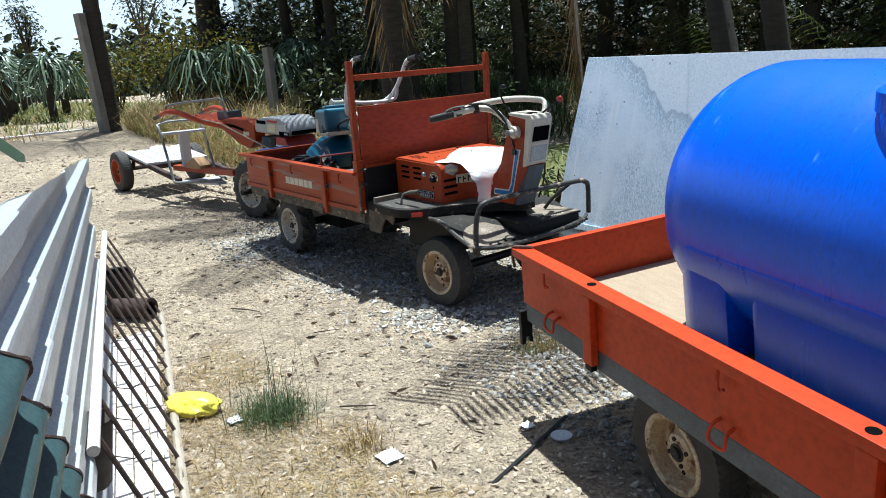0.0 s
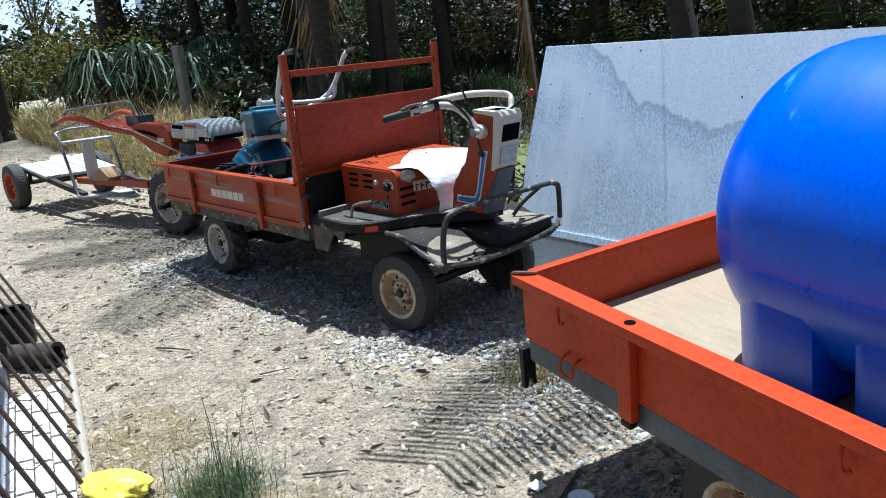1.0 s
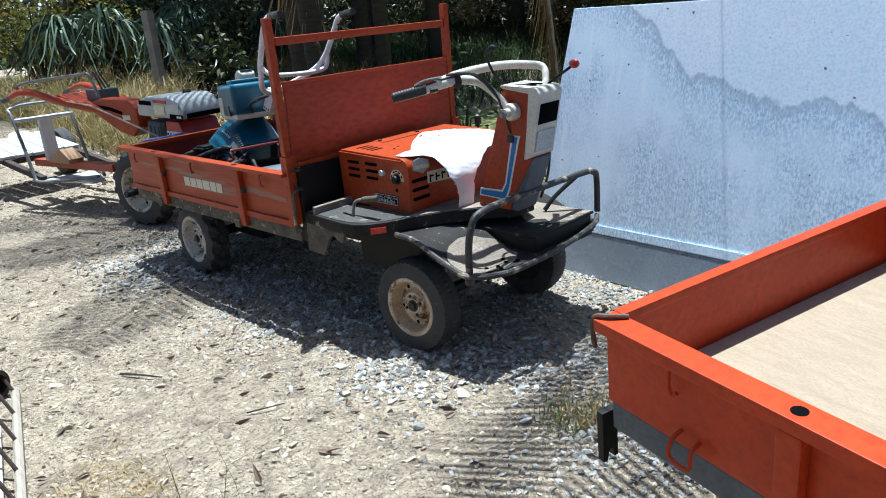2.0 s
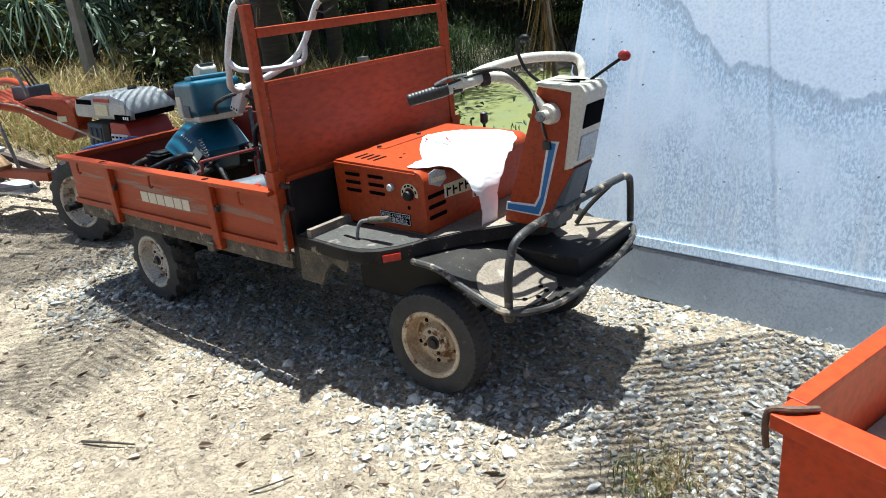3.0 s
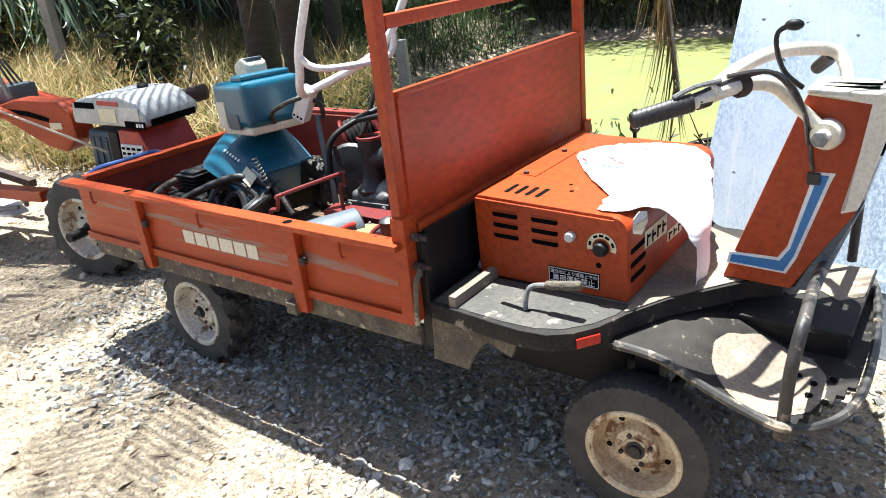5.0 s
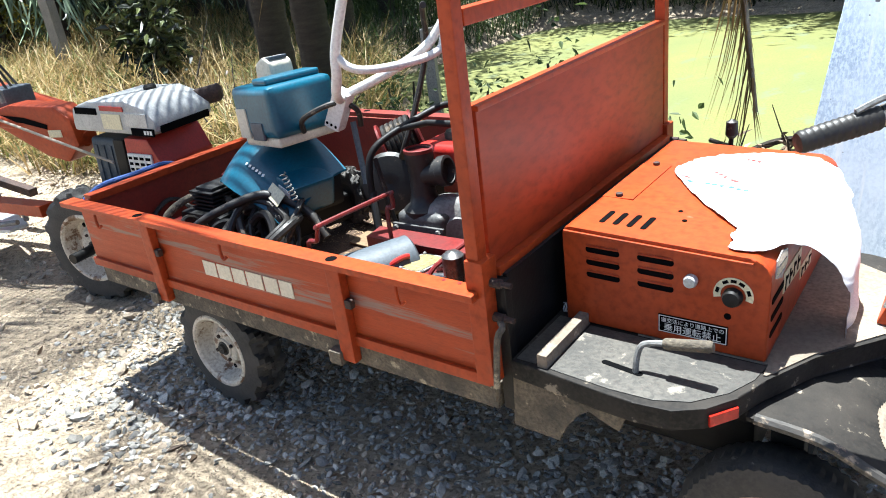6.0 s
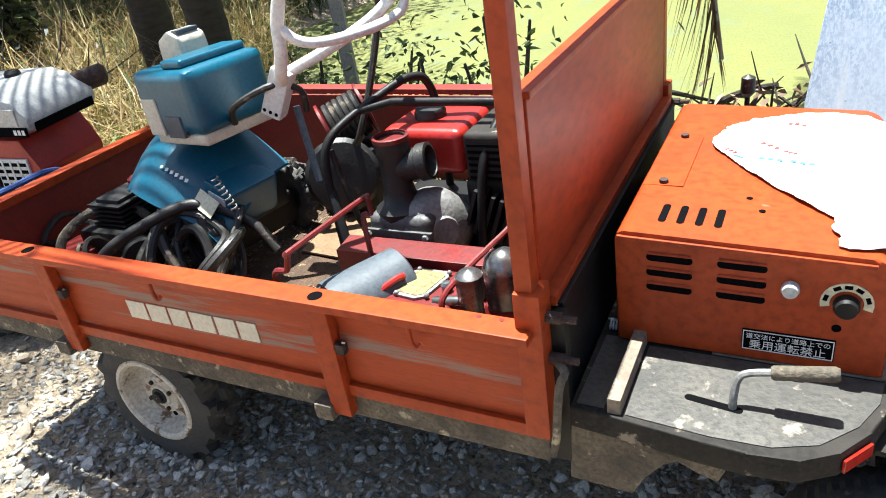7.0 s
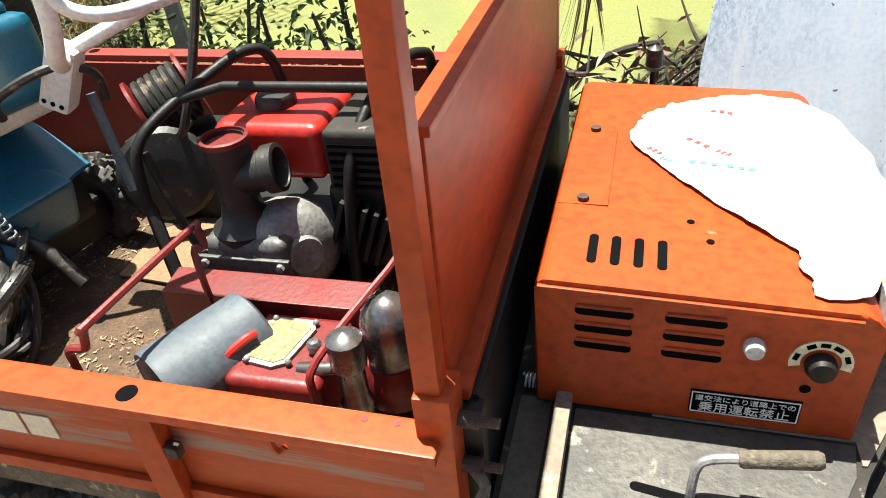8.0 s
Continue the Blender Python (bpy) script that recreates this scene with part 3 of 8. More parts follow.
for wx in (0.93, 2.4):
    hz = 0.238 + 0.038 * wx
    wheel(tr, (wx, 0.17, hz - 0.01), (0, -1, 0), 0.242, 0.13, 0.135, M_RIM, hub=0.055, rim_label="rusty cream steel rim")
    wheel(tr, (wx, WT - 0.17, hz - 0.07), (0, 1, 0), 0.242, 0.13, 0.135, M_RIM, hub=0.055)
    part("axle", rod([(wx, 0.2, hz - 0.01), (wx, WT - 0.2, hz - 0.07)], 0.03), M_BLACK, tr)
    for yy in (0.28, WT - 0.28):
        part("leaf_spring", box(wx - 0.2, wx + 0.2, yy - 0.025, yy + 0.025, hz + 0.02, hz + 0.045, 0.005), M_BLACK, tr)
        part("spring_hanger", box(wx - 0.2, wx - 0.16, yy - 0.02, yy + 0.02, hz + 0.03, 0.50, 0.004), M_BLACK, tr)
        part("spring_hanger", box(wx + 0.16, wx + 0.2, yy - 0.02, yy + 0.02, hz + 0.03, 0.50, 0.004), M_BLACK, tr)
bm = bmesh.new()
prism(bm, [(0.0, 0.50), (0.055, 0.50), (0.055, 0.34), (0.040, 0.34), (0.036, 0.375), (0.020, 0.375), (0.016, 0.335), (0.0, 0.335)], "x", -0.015, 0.01, 0.003,
      Matrix.Translation((-0.01, 0.02, 0)))
part("latch_bracket", bm, M_BLACK, tr, "black forked tail latch")
for hx in (0.30, 1.27, 2.25):
    part("rope_loop", rod([(hx - 0.028, 0.045, 0.595), (hx - 0.03, 0.005, 0.58), (hx - 0.03, -0.006, 0.535), (hx + 0.03, -0.006, 0.53), (hx + 0.03, 0.005, 0.575), (hx + 0.028, 0.045, 0.59)], 0.006, 6, 3), M_RED_TR, tr)
part("tie_strap", rod([(0.06, 0.07, 0.812), (0.03, 0.03, 0.815), (0.002, 0.012, 0.812), (-0.009, 0.008, 0.795), (-0.011, 0.008, 0.755), (-0.008, 0.012, 0.715)], 0.007, 8, 4), M_LEATHER, tr, "brown rubber strap tied round the corner")
part("drawbar", box(LT - 0.1, LT + 0.9, WT / 2 - 0.04, WT / 2 + 0.04, 0.44, 0.50, 0.006), M_DGREY, tr)
part("stand_leg", box(LT + 0.7, LT + 0.75, WT / 2 - 0.03, WT / 2 + 0.03, 0.15, 0.44, 0.006), M_DGREY, tr)

tank = thing("water_tank", "large glossy blue plastic water tank on the trailer floor", "water tank", at=TR @ Matrix.Translation((0, 0, 0.585)))
RT, CY, CZ, X0, X1 = 0.475, 0.715, 0.475, 0.52, 2.60
prof = []
for i in range(11):
    a = math.pi / 2 * i / 10
    prof.append((max(0.003, RT * math.sin(a) ** 0.75), X0 + 0.30 * (1 - math.cos(a))))
for xx in (1.05, 1.35, 1.6, 1.9):
    prof.append((RT + 0.004, xx))
for i in range(11):
    a = math.pi / 2 * (1 - i / 10)
    prof.append((max(0.003, RT * math.sin(a) ** 0.75), X1 - 0.30 * (1 - math.cos(a))))
bm = lathe(bmesh.new(), prof, Matrix.Translation((0, CY, CZ)) @ Matrix.Rotation(math.pi / 2, 4, 'Y'), 56)
part("tank_body", bm, M_BLUE_TANK, tank, angle=60)
end = [(0.80, 0.445), (0.715, 0.40), (0.655, 0.28), (0.63, 0.12)]
for plan in ([(0.985, 0.445)] + end, [(1.74, 0.445), (1.09, 0.445)], [(2.54, 0.30), (2.42, 0.43), (1.86, 0.445)]):
    bm = bmesh.new()
    prism(bm, [(x, CY - y) for x, y in plan] + [(x, CY + y) for x, y in reversed(plan)], "z", 0.0, 0.39, 0.03)
    for v in bm.verts:
        k = 1 - 0.08 * (1 - v.co.z / 0.39) ** 2
        v.co.y = CY + (v.co.y - CY) * k
    part("saddle_foot", bm, M_BLUE_TANK, tank)
bm = bmesh.new()
tube(bm, [(X0 + 0.32 + 0.2 * k, CY - 0.466, CZ - 0.09) for k in range(8)], 0.010, 6)
part("mould_seam", bm, M_BLUE_TANK, tank)
bm = lathe(bmesh.new(), [(0.12, -0.14), (0.12, 0.075), (0.132, 0.08), (0.132, 0.13), (0.12, 0.14), (0.002, 0.145)], Matrix.Translation((1.478, 0.477, 0.785)), 32)
part("filler_cap", bm, M_BLUE_TANK, tank)

# ---- farm carrier ----
CT = pose(-0.011, 0.0015, 0.007, 0.883, 0.746, -0.188)


def carrier_z(x, y, z):
    """World height of a point over (x, y) that stands z high in the carrier."""
    return z + 0.007 - 0.013 * x + 0.0155 * y


def settle(obs, move):
    """Carries the vertices of finished parts to their true seats."""
    for ob in obs:
        for v in ob.data.vertices:
            v.co = move(v.co)


ca = thing("farm_carrier", "small orange farm carrier with open cargo bed, worn and dusty", "farm vehicle", at=CT)
W = 1.325
XT = -2.075
near = side_panel(ca, XT, 0.0, 0.0, -1, 0.575, 0.885, (-1.545, -0.54), M_ORANGE, (-1.912, -1.095, -0.297), (-1.545, -0.522), 0.066, 0.035, 0.022)
for hx in (-0.122, -0.071):
    part("rivet_hole", lathe(bmesh.new(), [(0.006, 0.884), (0.006, 0.8858), (0.001, 0.8858)], Matrix.Translation((hx, 0.017, 0)), 10), M_DKRED, near)
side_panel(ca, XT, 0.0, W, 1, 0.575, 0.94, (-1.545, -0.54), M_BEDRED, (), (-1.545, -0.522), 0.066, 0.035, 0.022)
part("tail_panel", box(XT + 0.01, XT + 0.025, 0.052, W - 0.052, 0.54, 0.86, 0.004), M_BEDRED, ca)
part("tail_rail", box(XT - 0.015, XT + 0.04, 0.078, W - 0.078, 0.845, 0.878, 0.006), M_ORANGE, ca)
part("bed_floor", box(XT + 0.03, -0.03, 0.052, W - 0.052, 0.545, 0.57, 0.003), M_DIRT, ca, "cargo floor covered with brown dirt")
# brand lettering on the side, kept as plain blocks of its size
for i, (a, b) in enumerate(((-1.254, -1.181), (-1.172, -1.098), (-1.089, -1.02), (-1.011, -0.928), (-0.919, -0.850), (-0.841, -0.777))):
    part("lettering_bar", box(a, b, 0.0325, 0.0355, 0.676, 0.735, 0.001), M_CREAM, near, "plain cream block in place of a brand letter")
part("side_sill", box(XT + 0.04, 0.0, 0.035, 0.10, 0.495, 0.572, 0.006), M_MUDSTEEL, ca, "mud-caked chassis side member")
part("side_sill", box(XT + 0.04, 0.0, W - 0.10, W - 0.055, 0.495, 0.572, 0.006), M_MUDSTEEL, ca)
for yy in (0.40, W - 0.46):
    part("chassis_rail", box(-2.0, 0.77, yy, yy + 0.06, 0.40, 0.50, 0.005), M_BLACK, ca)
# the one at -0.03 is added to block sun through the headboard gap
for xx in (-1.9, -1.1, -0.3, -0.03):
    part("cross_member", box(xx, xx + 0.078, 0.10, W - 0.10, 0.46, 0.54, 0.004), M_BLACK, ca)

hb = part("headboard", box(-0.012, 0.004, 0.060, W - 0.06, 0.93, 1.335, 0.004), M_HEAD, ca, "orange sheet headboard with faded stains")
part("headboard_lip", box(-0.03, 0.012, 0.060, W - 0.06, 1.330, 1.345, 0.004), M_ORANGE, hb)
part("headboard_fold", box(-0.012, 0.03, 0.060, W - 0.06, 0.905, 0.93, 0.004), M_ORANGE, hb)
part("apron_panel", box(0.028, 0.042, 0.07, W - 0.07, 0.56, 0.91, 0.004), M_BLACK, hb)
for y0 in (0.0, W - 0.055):
    po = part("post", box(-0.034, 0.004, y0 + 0.006, y0 + 0.048, 0.88, 1.66, 0.005), M_ORANGE, ca)
    part("post_socket", box(-0.036, 0.020, y0 - 0.004, y0 + 0.062, 0.60, 0.966, 0.005), M_ORANGE, po)
    for bz in (0.80, 0.90):
        part("bolt", lathe(bmesh.new(), [(0.013, 0), (0.013, 0.03), (0.008, 0.032), (0.008, 0.06), (0.001, 0.06)], aim((0.02, y0 + 0.03, bz), (1, 0, 0)), 8), M_RUST, po)
part("top_bar", box(-0.035, 0.002, 0.055, W - 0.055, 1.525, 1.565, 0.006), M_ORANGE, ca)
part("side_latch", rod([(0.035, 0.03, 0.79), (0.06, 0.0, 0.79), (0.05, -0.012, 0.76), (0.035, -0.012, 0.62), (0.02, 0.0, 0.56)], 0.009, 8, 3), M_MUDSTEEL, ca, "bent steel drop-side latch")
part("end_plate", box(0.012, 0.05, 0.045, 0.075, 0.50, 0.90, 0.004), M_BLACK, ca)

# engine cover
def rounded(x0, x1, z0, z1, r, n=5):
    pts = [(x0, z0), (x1, z0)]
    for cx, a0 in ((x1 - r, 0.0), (x0 + 0.02, math.pi / 2)):
        rr = r if cx > x0 + 0.03 else 0.02
        for k in range(n + 1):
            a = a0 + math.pi / 2 * k / n
            pts.append((cx + rr * math.cos(a), z1 - rr + rr * math.sin(a)))
    return pts


ec = part("engine_cover", prism(bmesh.new(), [(x, z - 0.03 * (x - 0.095) * (z > 0.8)) for x, z in rounded(0.09, 0.625, 0.676, 0.964, 0.05)], "y", 0.288, 1.10, 0.008), M_ORANGE, ca, "orange louvred engine cover")
part("cover_lip", box(0.094, 0.585, 0.281, 0.291, 0.936, 0.946, 0.003, Matrix.Translation((0.1, 0, 0.95)) @ Matrix.Rotation(0.03, 4, 'Y') @ Matrix.Translation((-0.1, 0, -0.942))), M_ORANGE, ec)
for x0, x1 in ((0.158, 0.252), (0.302, 0.396)):
    for zz in (0.905, 0.868, 0.831):
        b = flat_slot(bmesh.new(), ((x0 + x1) / 2, 0.2885, zz), (1, 0, -0.02), (0, 0, 1), (x1 - x0) / 2 - 0.008, 0.009, (0, -0.0015, 0))
        part("louvre", b, M_INKHOLE, ec)
        part("louvre_hood", rod([(x0 + 0.002, 0.287, zz + 0.011), (x1 - 0.002, 0.287, zz + 0.010)], 0.0035, 6), M_ORANGE, ec)
for k in range(4):
    part("louvre", flat_slot(bmesh.new(), (0.176 + 0.0385 * k, 0.388, 0.9615 - 0.00115 * k), (0, 1, 0), (1, 0, 0), 0.034, 0.008, (0, 0, 0.0015)), M_INKHOLE, ec)
for k in range(3):
    part("louvre", flat_slot(bmesh.new(), (0.625, 0.366, 0.742 + 0.046 * k), (0, 1, 0), (0, 0, 1), 0.05, 0.009, (0.0015, 0, 0)), M_INKHOLE, ec)
part("access_plate", box(0.10, 0.192, 0.525, 0.835, 0.960, 0.9645, 0.001), M_ORANGE, ec)
for yy in (0.54, 0.83):
    part("screw", lathe(bmesh.new(), [(0.011, 0.964), (0.011, 0.973), (0.001, 0.974)], Matrix.Translation((0.145, yy, 0)), 8), M_RUST, ec)
for q in ((0.339, 0.498), (0.37, 0.44)):
    part("bolt_hole", lathe(bmesh.new(), [(0.007, 0.952), (0.007, 0.958), (0.001, 0.958)], Matrix.Translation((*q, 0)), 10), M_INKHOLE, ec)
plate = part("warning_plate", box(0.358, 0.534, 0.2845, 0.289, 0.703, 0.755, 0.001), M_INKHOLE, ec, "black warning plate with white print")
for a, b, c, d in ((0.36, 0.532, 0.751, 0.753), (0.36, 0.532, 0.705, 0.707), (0.36, 0.362, 0.707, 0.751), (0.530, 0.532, 0.707, 0.751)):
    part("border", box(a, b, 0.2835, 0.2846, c, d, 0), M_WHITE, plate)
for text, size, px, pz in (("道交法により道路上での", 0.0146, 0.366, 0.7352), ("乗用運転禁止", 0.0245, 0.373, 0.7110)):
    cu = bpy.data.curves.new("print", 'FONT')
    cu.body, cu.size, cu.extrude = text, size, 0.0003
    t = new("print", cu)
    cu.materials.append(M_WHITE)
    t.matrix_world = pose(px, 0.2835, pz, 90, 0, 0)
    t.parent = plate
part("knob", lathe(bmesh.new(), [(0.017, 0), (0.018, 0.012), (0.014, 0.02), (0.001, 0.022)], aim((0.441, 0.288, 0.868), (0, -1, 0)), 20), M_LENS, ec, "grey push knob")
bm = bmesh.new()
ring = []
for k in range(15):
    a = math.radians(-15 + 210 * k / 14)
    ring.append(((0.542 + 0.047 * math.cos(a), 0.2855, 0.846 + 0.047 * math.sin(a)), (0.542 + 0.03 * math.cos(a), 0.2855, 0.846 + 0.03 * math.sin(a))))
vs = [(bm.verts.new(a), bm.verts.new(b)) for a, b in ring]
for (a, b), (c, d) in zip(vs, vs[1:]):
    bm.faces.new((a, b, d, c))
r = bmesh.ops.extrude_face_region(bm, geom=bm.faces[:])
bmesh.ops.translate(bm, vec=(0, 0.0025, 0), verts=[v for v in r["geom"] if isinstance(v, bmesh.types.BMVert)])
dial = part("dial_scale", bm, M_STICK, ec, "cream arc-shaped switch scale")
for a0 in (20, 60, 90, 120, 165):
    a = math.radians(a0)
    part("mark", box(-0.007, 0.007, -0.0006, 0.0006, -0.004, 0.004, 0, Matrix.Translation((0.542 + 0.0385 * math.cos(a), 0.285, 0.846 + 0.0385 * math.sin(a))) @ Matrix.Rotation(-(a - math.pi / 2), 4, 'Y')), M_INKHOLE, dial)
part("ignition_switch", lathe(bmesh.new(), [(0.024, 0), (0.024, 0.012), (0.019, 0.024), (0.001, 0.026)], aim((0.542, 0.287, 0.844), (0, -1, 0)), 20), M_BLACK, ec)
part("round_hole", lathe(bmesh.new(), [(0.009, 0), (0.009, 0.0015), (0.001, 0.0015)], aim((0.531, 0.2885, 0.785), (0, -1, 0)), 14), M_INKHOLE, ec)
for plan, lb in (([(0.417, 0.803), (0.604, 0.79), (0.604, 0.856), (0.417, 0.862)], "faded cream sticker with plain bars"), ([(0.612, 0.75), (0.75, 0.742), (0.75, 0.785), (0.612, 0.79)], "small torn cream sticker")):
    st_ = part("sticker", prism(bmesh.new(), plan, "x", 0.6245, 0.6272, 0.0006), M_STICK, ec, lb)
    y0, z0, z1 = plan[0][0], plan[1][1], plan[0][1] if plan[0][1] > plan[3][1] else plan[3][1]
    for k in range(int((plan[1][0] - y0) / 0.044)):
        yy, zc, hh = y0 + 0.014 + 0.044 * k, (z0 + z1) / 2 - 0.0007 * k, (z1 - z0) * 0.28
        part("lettering_bar", box(0.627, 0.6284, yy, yy + 0.009, zc - hh, zc + hh, 0), M_INKHOLE, st_)
        part("lettering_bar", box(0.627, 0.6284, yy + 0.011, yy + 0.03, zc + hh * (0.3 - 0.5 * (k % 2)), zc + hh * (0.75 - 0.5 * (k % 2)), 0), M_INKHOLE, st_)
bm = prism(bmesh.new(), [(0.322, 0.89), (0.39, 0.862), (0.44, 0.888), (0.43, 0.925), (0.37, 0.944), (0.325, 0.935)], "x", 0.6245, 0.6272, 0.0006)
dcl = part("sticker", bm, M_LENS, ec, "silvery peeling decal")
part("decal_band", prism(bmesh.new(), [(0.335, 0.892), (0.425, 0.885), (0.425, 0.905), (0.335, 0.912)], "x", 0.627, 0.6284), M_STICK, dcl)

# foot deck
M_MAT = surface("dusty_tan_mat", (0.27, 0.215, 0.155), (0.16, 0.128, 0.095), rough=0.85, scale=5, wear=(0.36, 0.30, 0.23), wear_at=0.6, bump=0.2)
deck_outline = [(0.05, 0.04), (0.31, 0.016), (0.40, 0.008), (0.49, 0.018), (0.555, 0.06), (0.606, 0.13), (0.642, 0.225), (0.72, 0.37), (0.90, 0.60), (0.985, 0.64), (1.0, 0.80), (0.66, 1.02), (0.58, 1.14), (0.50, 1.19), (0.03, 1.2)]
deck = part("foot_deck", prism(bmesh.new(), deck_outline, "z", 0.612, 0.67, 0.006), M_DUSTBLK, ca, "worn dusty black steel foot deck")
part("tread_plate", prism(bmesh.new(), [(0.165, 0.045), (0.33, 0.032), (0.44, 0.036), (0.52, 0.068), (0.584, 0.138), (0.62, 0.215), (0.63, 0.282), (0.165, 0.284)], "z", 0.670, 0.6725, 0.001), M_DECK, deck, "worn grey tread plate")
part("tread_plate", box(0.062, 0.12, 0.052, 0.30, 0.670, 0.6725, 0.001), M_DECK, deck)
part("deck_mat", prism(bmesh.new(), [(0.30, 0.29), (0.632, 0.29), (0.632, 0.24), (0.64, 0.24), (0.716, 0.38), (0.892, 0.605), (0.975, 0.65), (0.97, 0.79), (0.66, 0.98), (0.30, 1.09)], "z", 0.670, 0.6745, 0.001), M_MAT, deck, "tan worn rubber mat")
part("deck_rib", box(0.129, 0.158, 0.042, 0.298, 0.668, 0.708, 0.003), M_MAT, deck, "pale weathered bar along the deck")
part("deck_slot", flat_slot(bmesh.new(), (0.325, 0.126, 0.670), (1, -0.14, 0), (0.14, 1, 0), 0.048, 0.009, (0, 0, 0.0036)), M_INKHOLE, deck)
part("reflector", prism(bmesh.new(), [(0.560, 0.064), (0.606, 0.127), (0.611, 0.123), (0.565, 0.060)], "z", 0.620, 0.650, 0.001), M_REFL, deck, "faded red reflector")
bm = bmesh.new()
prism(bm, [(0.05, 0.62), (0.04, 0.452), (0.18, 0.447), (0.20, 0.50), (0.24, 0.555), (0.27, 0.576), (0.32, 0.55), (0.35, 0.54), (0.38, 0.62)], "y", 0.045, 0.06, 0.002)
part("skirt", bm, M_MUDSTEEL, deck, "mud-splashed step skirt")
lev = part("shift_lever", rod([(0.362, 0.122, 0.65), (0.362, 0.128, 0.70), (0.368, 0.14, 0.738), (0.39, 0.145, 0.752), (0.44, 0.147, 0.762)], 0.008, 8, 4), M_STEEL, ca, "bent steel shift lever")
part("grip", lathe(bmesh.new(), [(0.012, 0), (0.0145, 0.005), (0.015, 0.11), (0.011, 0.118), (0.001, 0.118)], aim((0.425, 0.1465, 0.759), (0.98, 0.02, 0.17)), 14), M_MUDSTEEL, lev, "worn brown rubber grip")
bm = bmesh.new()
tube(bm, [(0.062 + 0.0009 * k, 0.325 + 0.013 * math.sin(k * 0.8), 0.688 + 0.013 * math.cos(k * 0.8)) for k in range(72)], 0.0025, 5)
part("spring", bm, M_ZINC, ca)

# steering column
before = set(ca.children)
col = part("steering_column", prism(bmesh.new(), [(0.80, 0.66), (1.0, 0.655), (1.08, 0.80), (1.15, 0.912), (1.218, 1.21), (1.206, 1.25), (1.014, 1.255)], "y", 0.605, 0.80, 0.008), M_ORANGE, ca, "orange leaning steering column")
part("front_cowl", prism(bmesh.new(), [(1.146, 0.918), (1.19, 0.935), (1.262, 1.235), (1.245, 1.262), (1.012, 1.272), (1.014, 1.254), (1.214, 1.246)], "y", 0.59, 0.815, 0.01), M_CREAM, col, "cream lamp cowl")
part("lower_cowl", prism(bmesh.new(), [(1.0, 0.655), (1.05, 0.655), (1.165, 0.93), (1.108, 0.91), (1.082, 0.80)], "y", 0.61, 0.79, 0.006), M_DGREY, col)
def on_front(s, y, o=0.0):
    """A point on the cowl's front face, s from its foot upwards."""
    a, b = Vector((1.19, 0, 0.935)), Vector((1.262, 0, 1.235))
    n = Vector((0.3, 0, -0.072)).normalized()
    p = a + (b - a) * s + n * o
    return Vector((p.x, y, p.z))
for s0, s1, mt, lb in ((0.52, 0.84, M_INKHOLE, "dark square indicator recess"), (0.08, 0.42, M_LENS, "dusty rectangular headlamp")):
    bm = bmesh.new()
    qs = [on_front(s, y, o) for o in (-0.004, 0.006) for s, y in ((s0, 0.615), (s0, 0.79), (s1, 0.79), (s1, 0.615))]
    vs = [bm.verts.new(q) for q in qs]
    for f in ((0, 1, 2, 3), (4, 5, 6, 7), (0, 1, 5, 4), (1, 2, 6, 5), (2, 3, 7, 6), (3, 0, 4, 7)):
        bm.faces.new([vs[i] for i in f])
    bmesh.ops.bevel(bm, geom=bm.edges[:], offset=0.003, segments=2, affect='EDGES')
    part("lamp", bm, mt, col, lb)
for yy in (0.645, 0.70):
    part("vent_slot", box(1.04, 1.21, yy, yy + 0.012, 1.2655, 1.2705, 0.001), M_INKHOLE, col)
bm = prism(bmesh.new(), [(0.812, 0.712), (0.985, 0.705), (1.012, 0.76), (1.085, 1.0), (1.098, 1.035), (1.045, 1.035), (0.985, 0.795), (0.96, 0.755), (0.822, 0.752)], "y", 0.6035, 0.6065)
part("stripe_border", bm, M_WHITE, col)
bm = prism(bmesh.new(), [(0.822, 0.718), (0.978, 0.712), (1.004, 0.765), (1.075, 1.0), (1.083, 1.027), (1.055, 1.027), (0.994, 0.79), (0.966, 0.745), (0.828, 0.744)], "y", 0.6015, 0.6045)
part("stripe", bm, M_BLUEST, col, "blue angled stripe with white border")
part("boss_nut", lathe(bmesh.new(), [(0.022, 0.072), (0.022, 0.086), (0.012, 0.09), (0.001, 0.09)], aim((1.072, 0.606, 1.15), (-0.1, -1, 0)), 6), M_STEEL, col)
part("boss", lathe(bmesh.new(), [(0.042, 0), (0.042, 0.03), (0.036, 0.04), (0.02, 0.042), (0.02, 0.06), (0.014, 0.075), (0.001, 0.076)], aim((1.072, 0.606, 1.15), (-0.1, -1, 0)), 20), M_CREAM, col)
hbar = part("handlebar", rod([(1.07, 0.585, 1.155), (1.0, 0.575, 1.225), (0.945, 0.53, 1.285), (0.90, 0.45, 1.305), (0.86, 0.385, 1.30), (0.78, 0.29, 1.278)], 0.018, 10, 5), M_CREAM, ca, "cream-painted handlebar")
part("cross_tube", rod([(0.83, 0.34, 1.30), (0.85, 0.50, 1.325), (0.895, 0.75, 1.335), (0.97, 0.93, 1.325), (1.03, 0.975, 1.31), (1.07, 0.93, 1.26), (1.08, 0.86, 1.20)], 0.018, 10, 5), M_CREAM, hbar)
prof = [(0.001, 0.0), (0.019, 0.002)]
for k in range(12):
    prof += [(0.0212, 0.006 + 0.0135 * k), (0.0222, 0.009 + 0.0135 * k), (0.0222, 0.014 + 0.0135 * k), (0.0212, 0.017 + 0.0135 * k)]
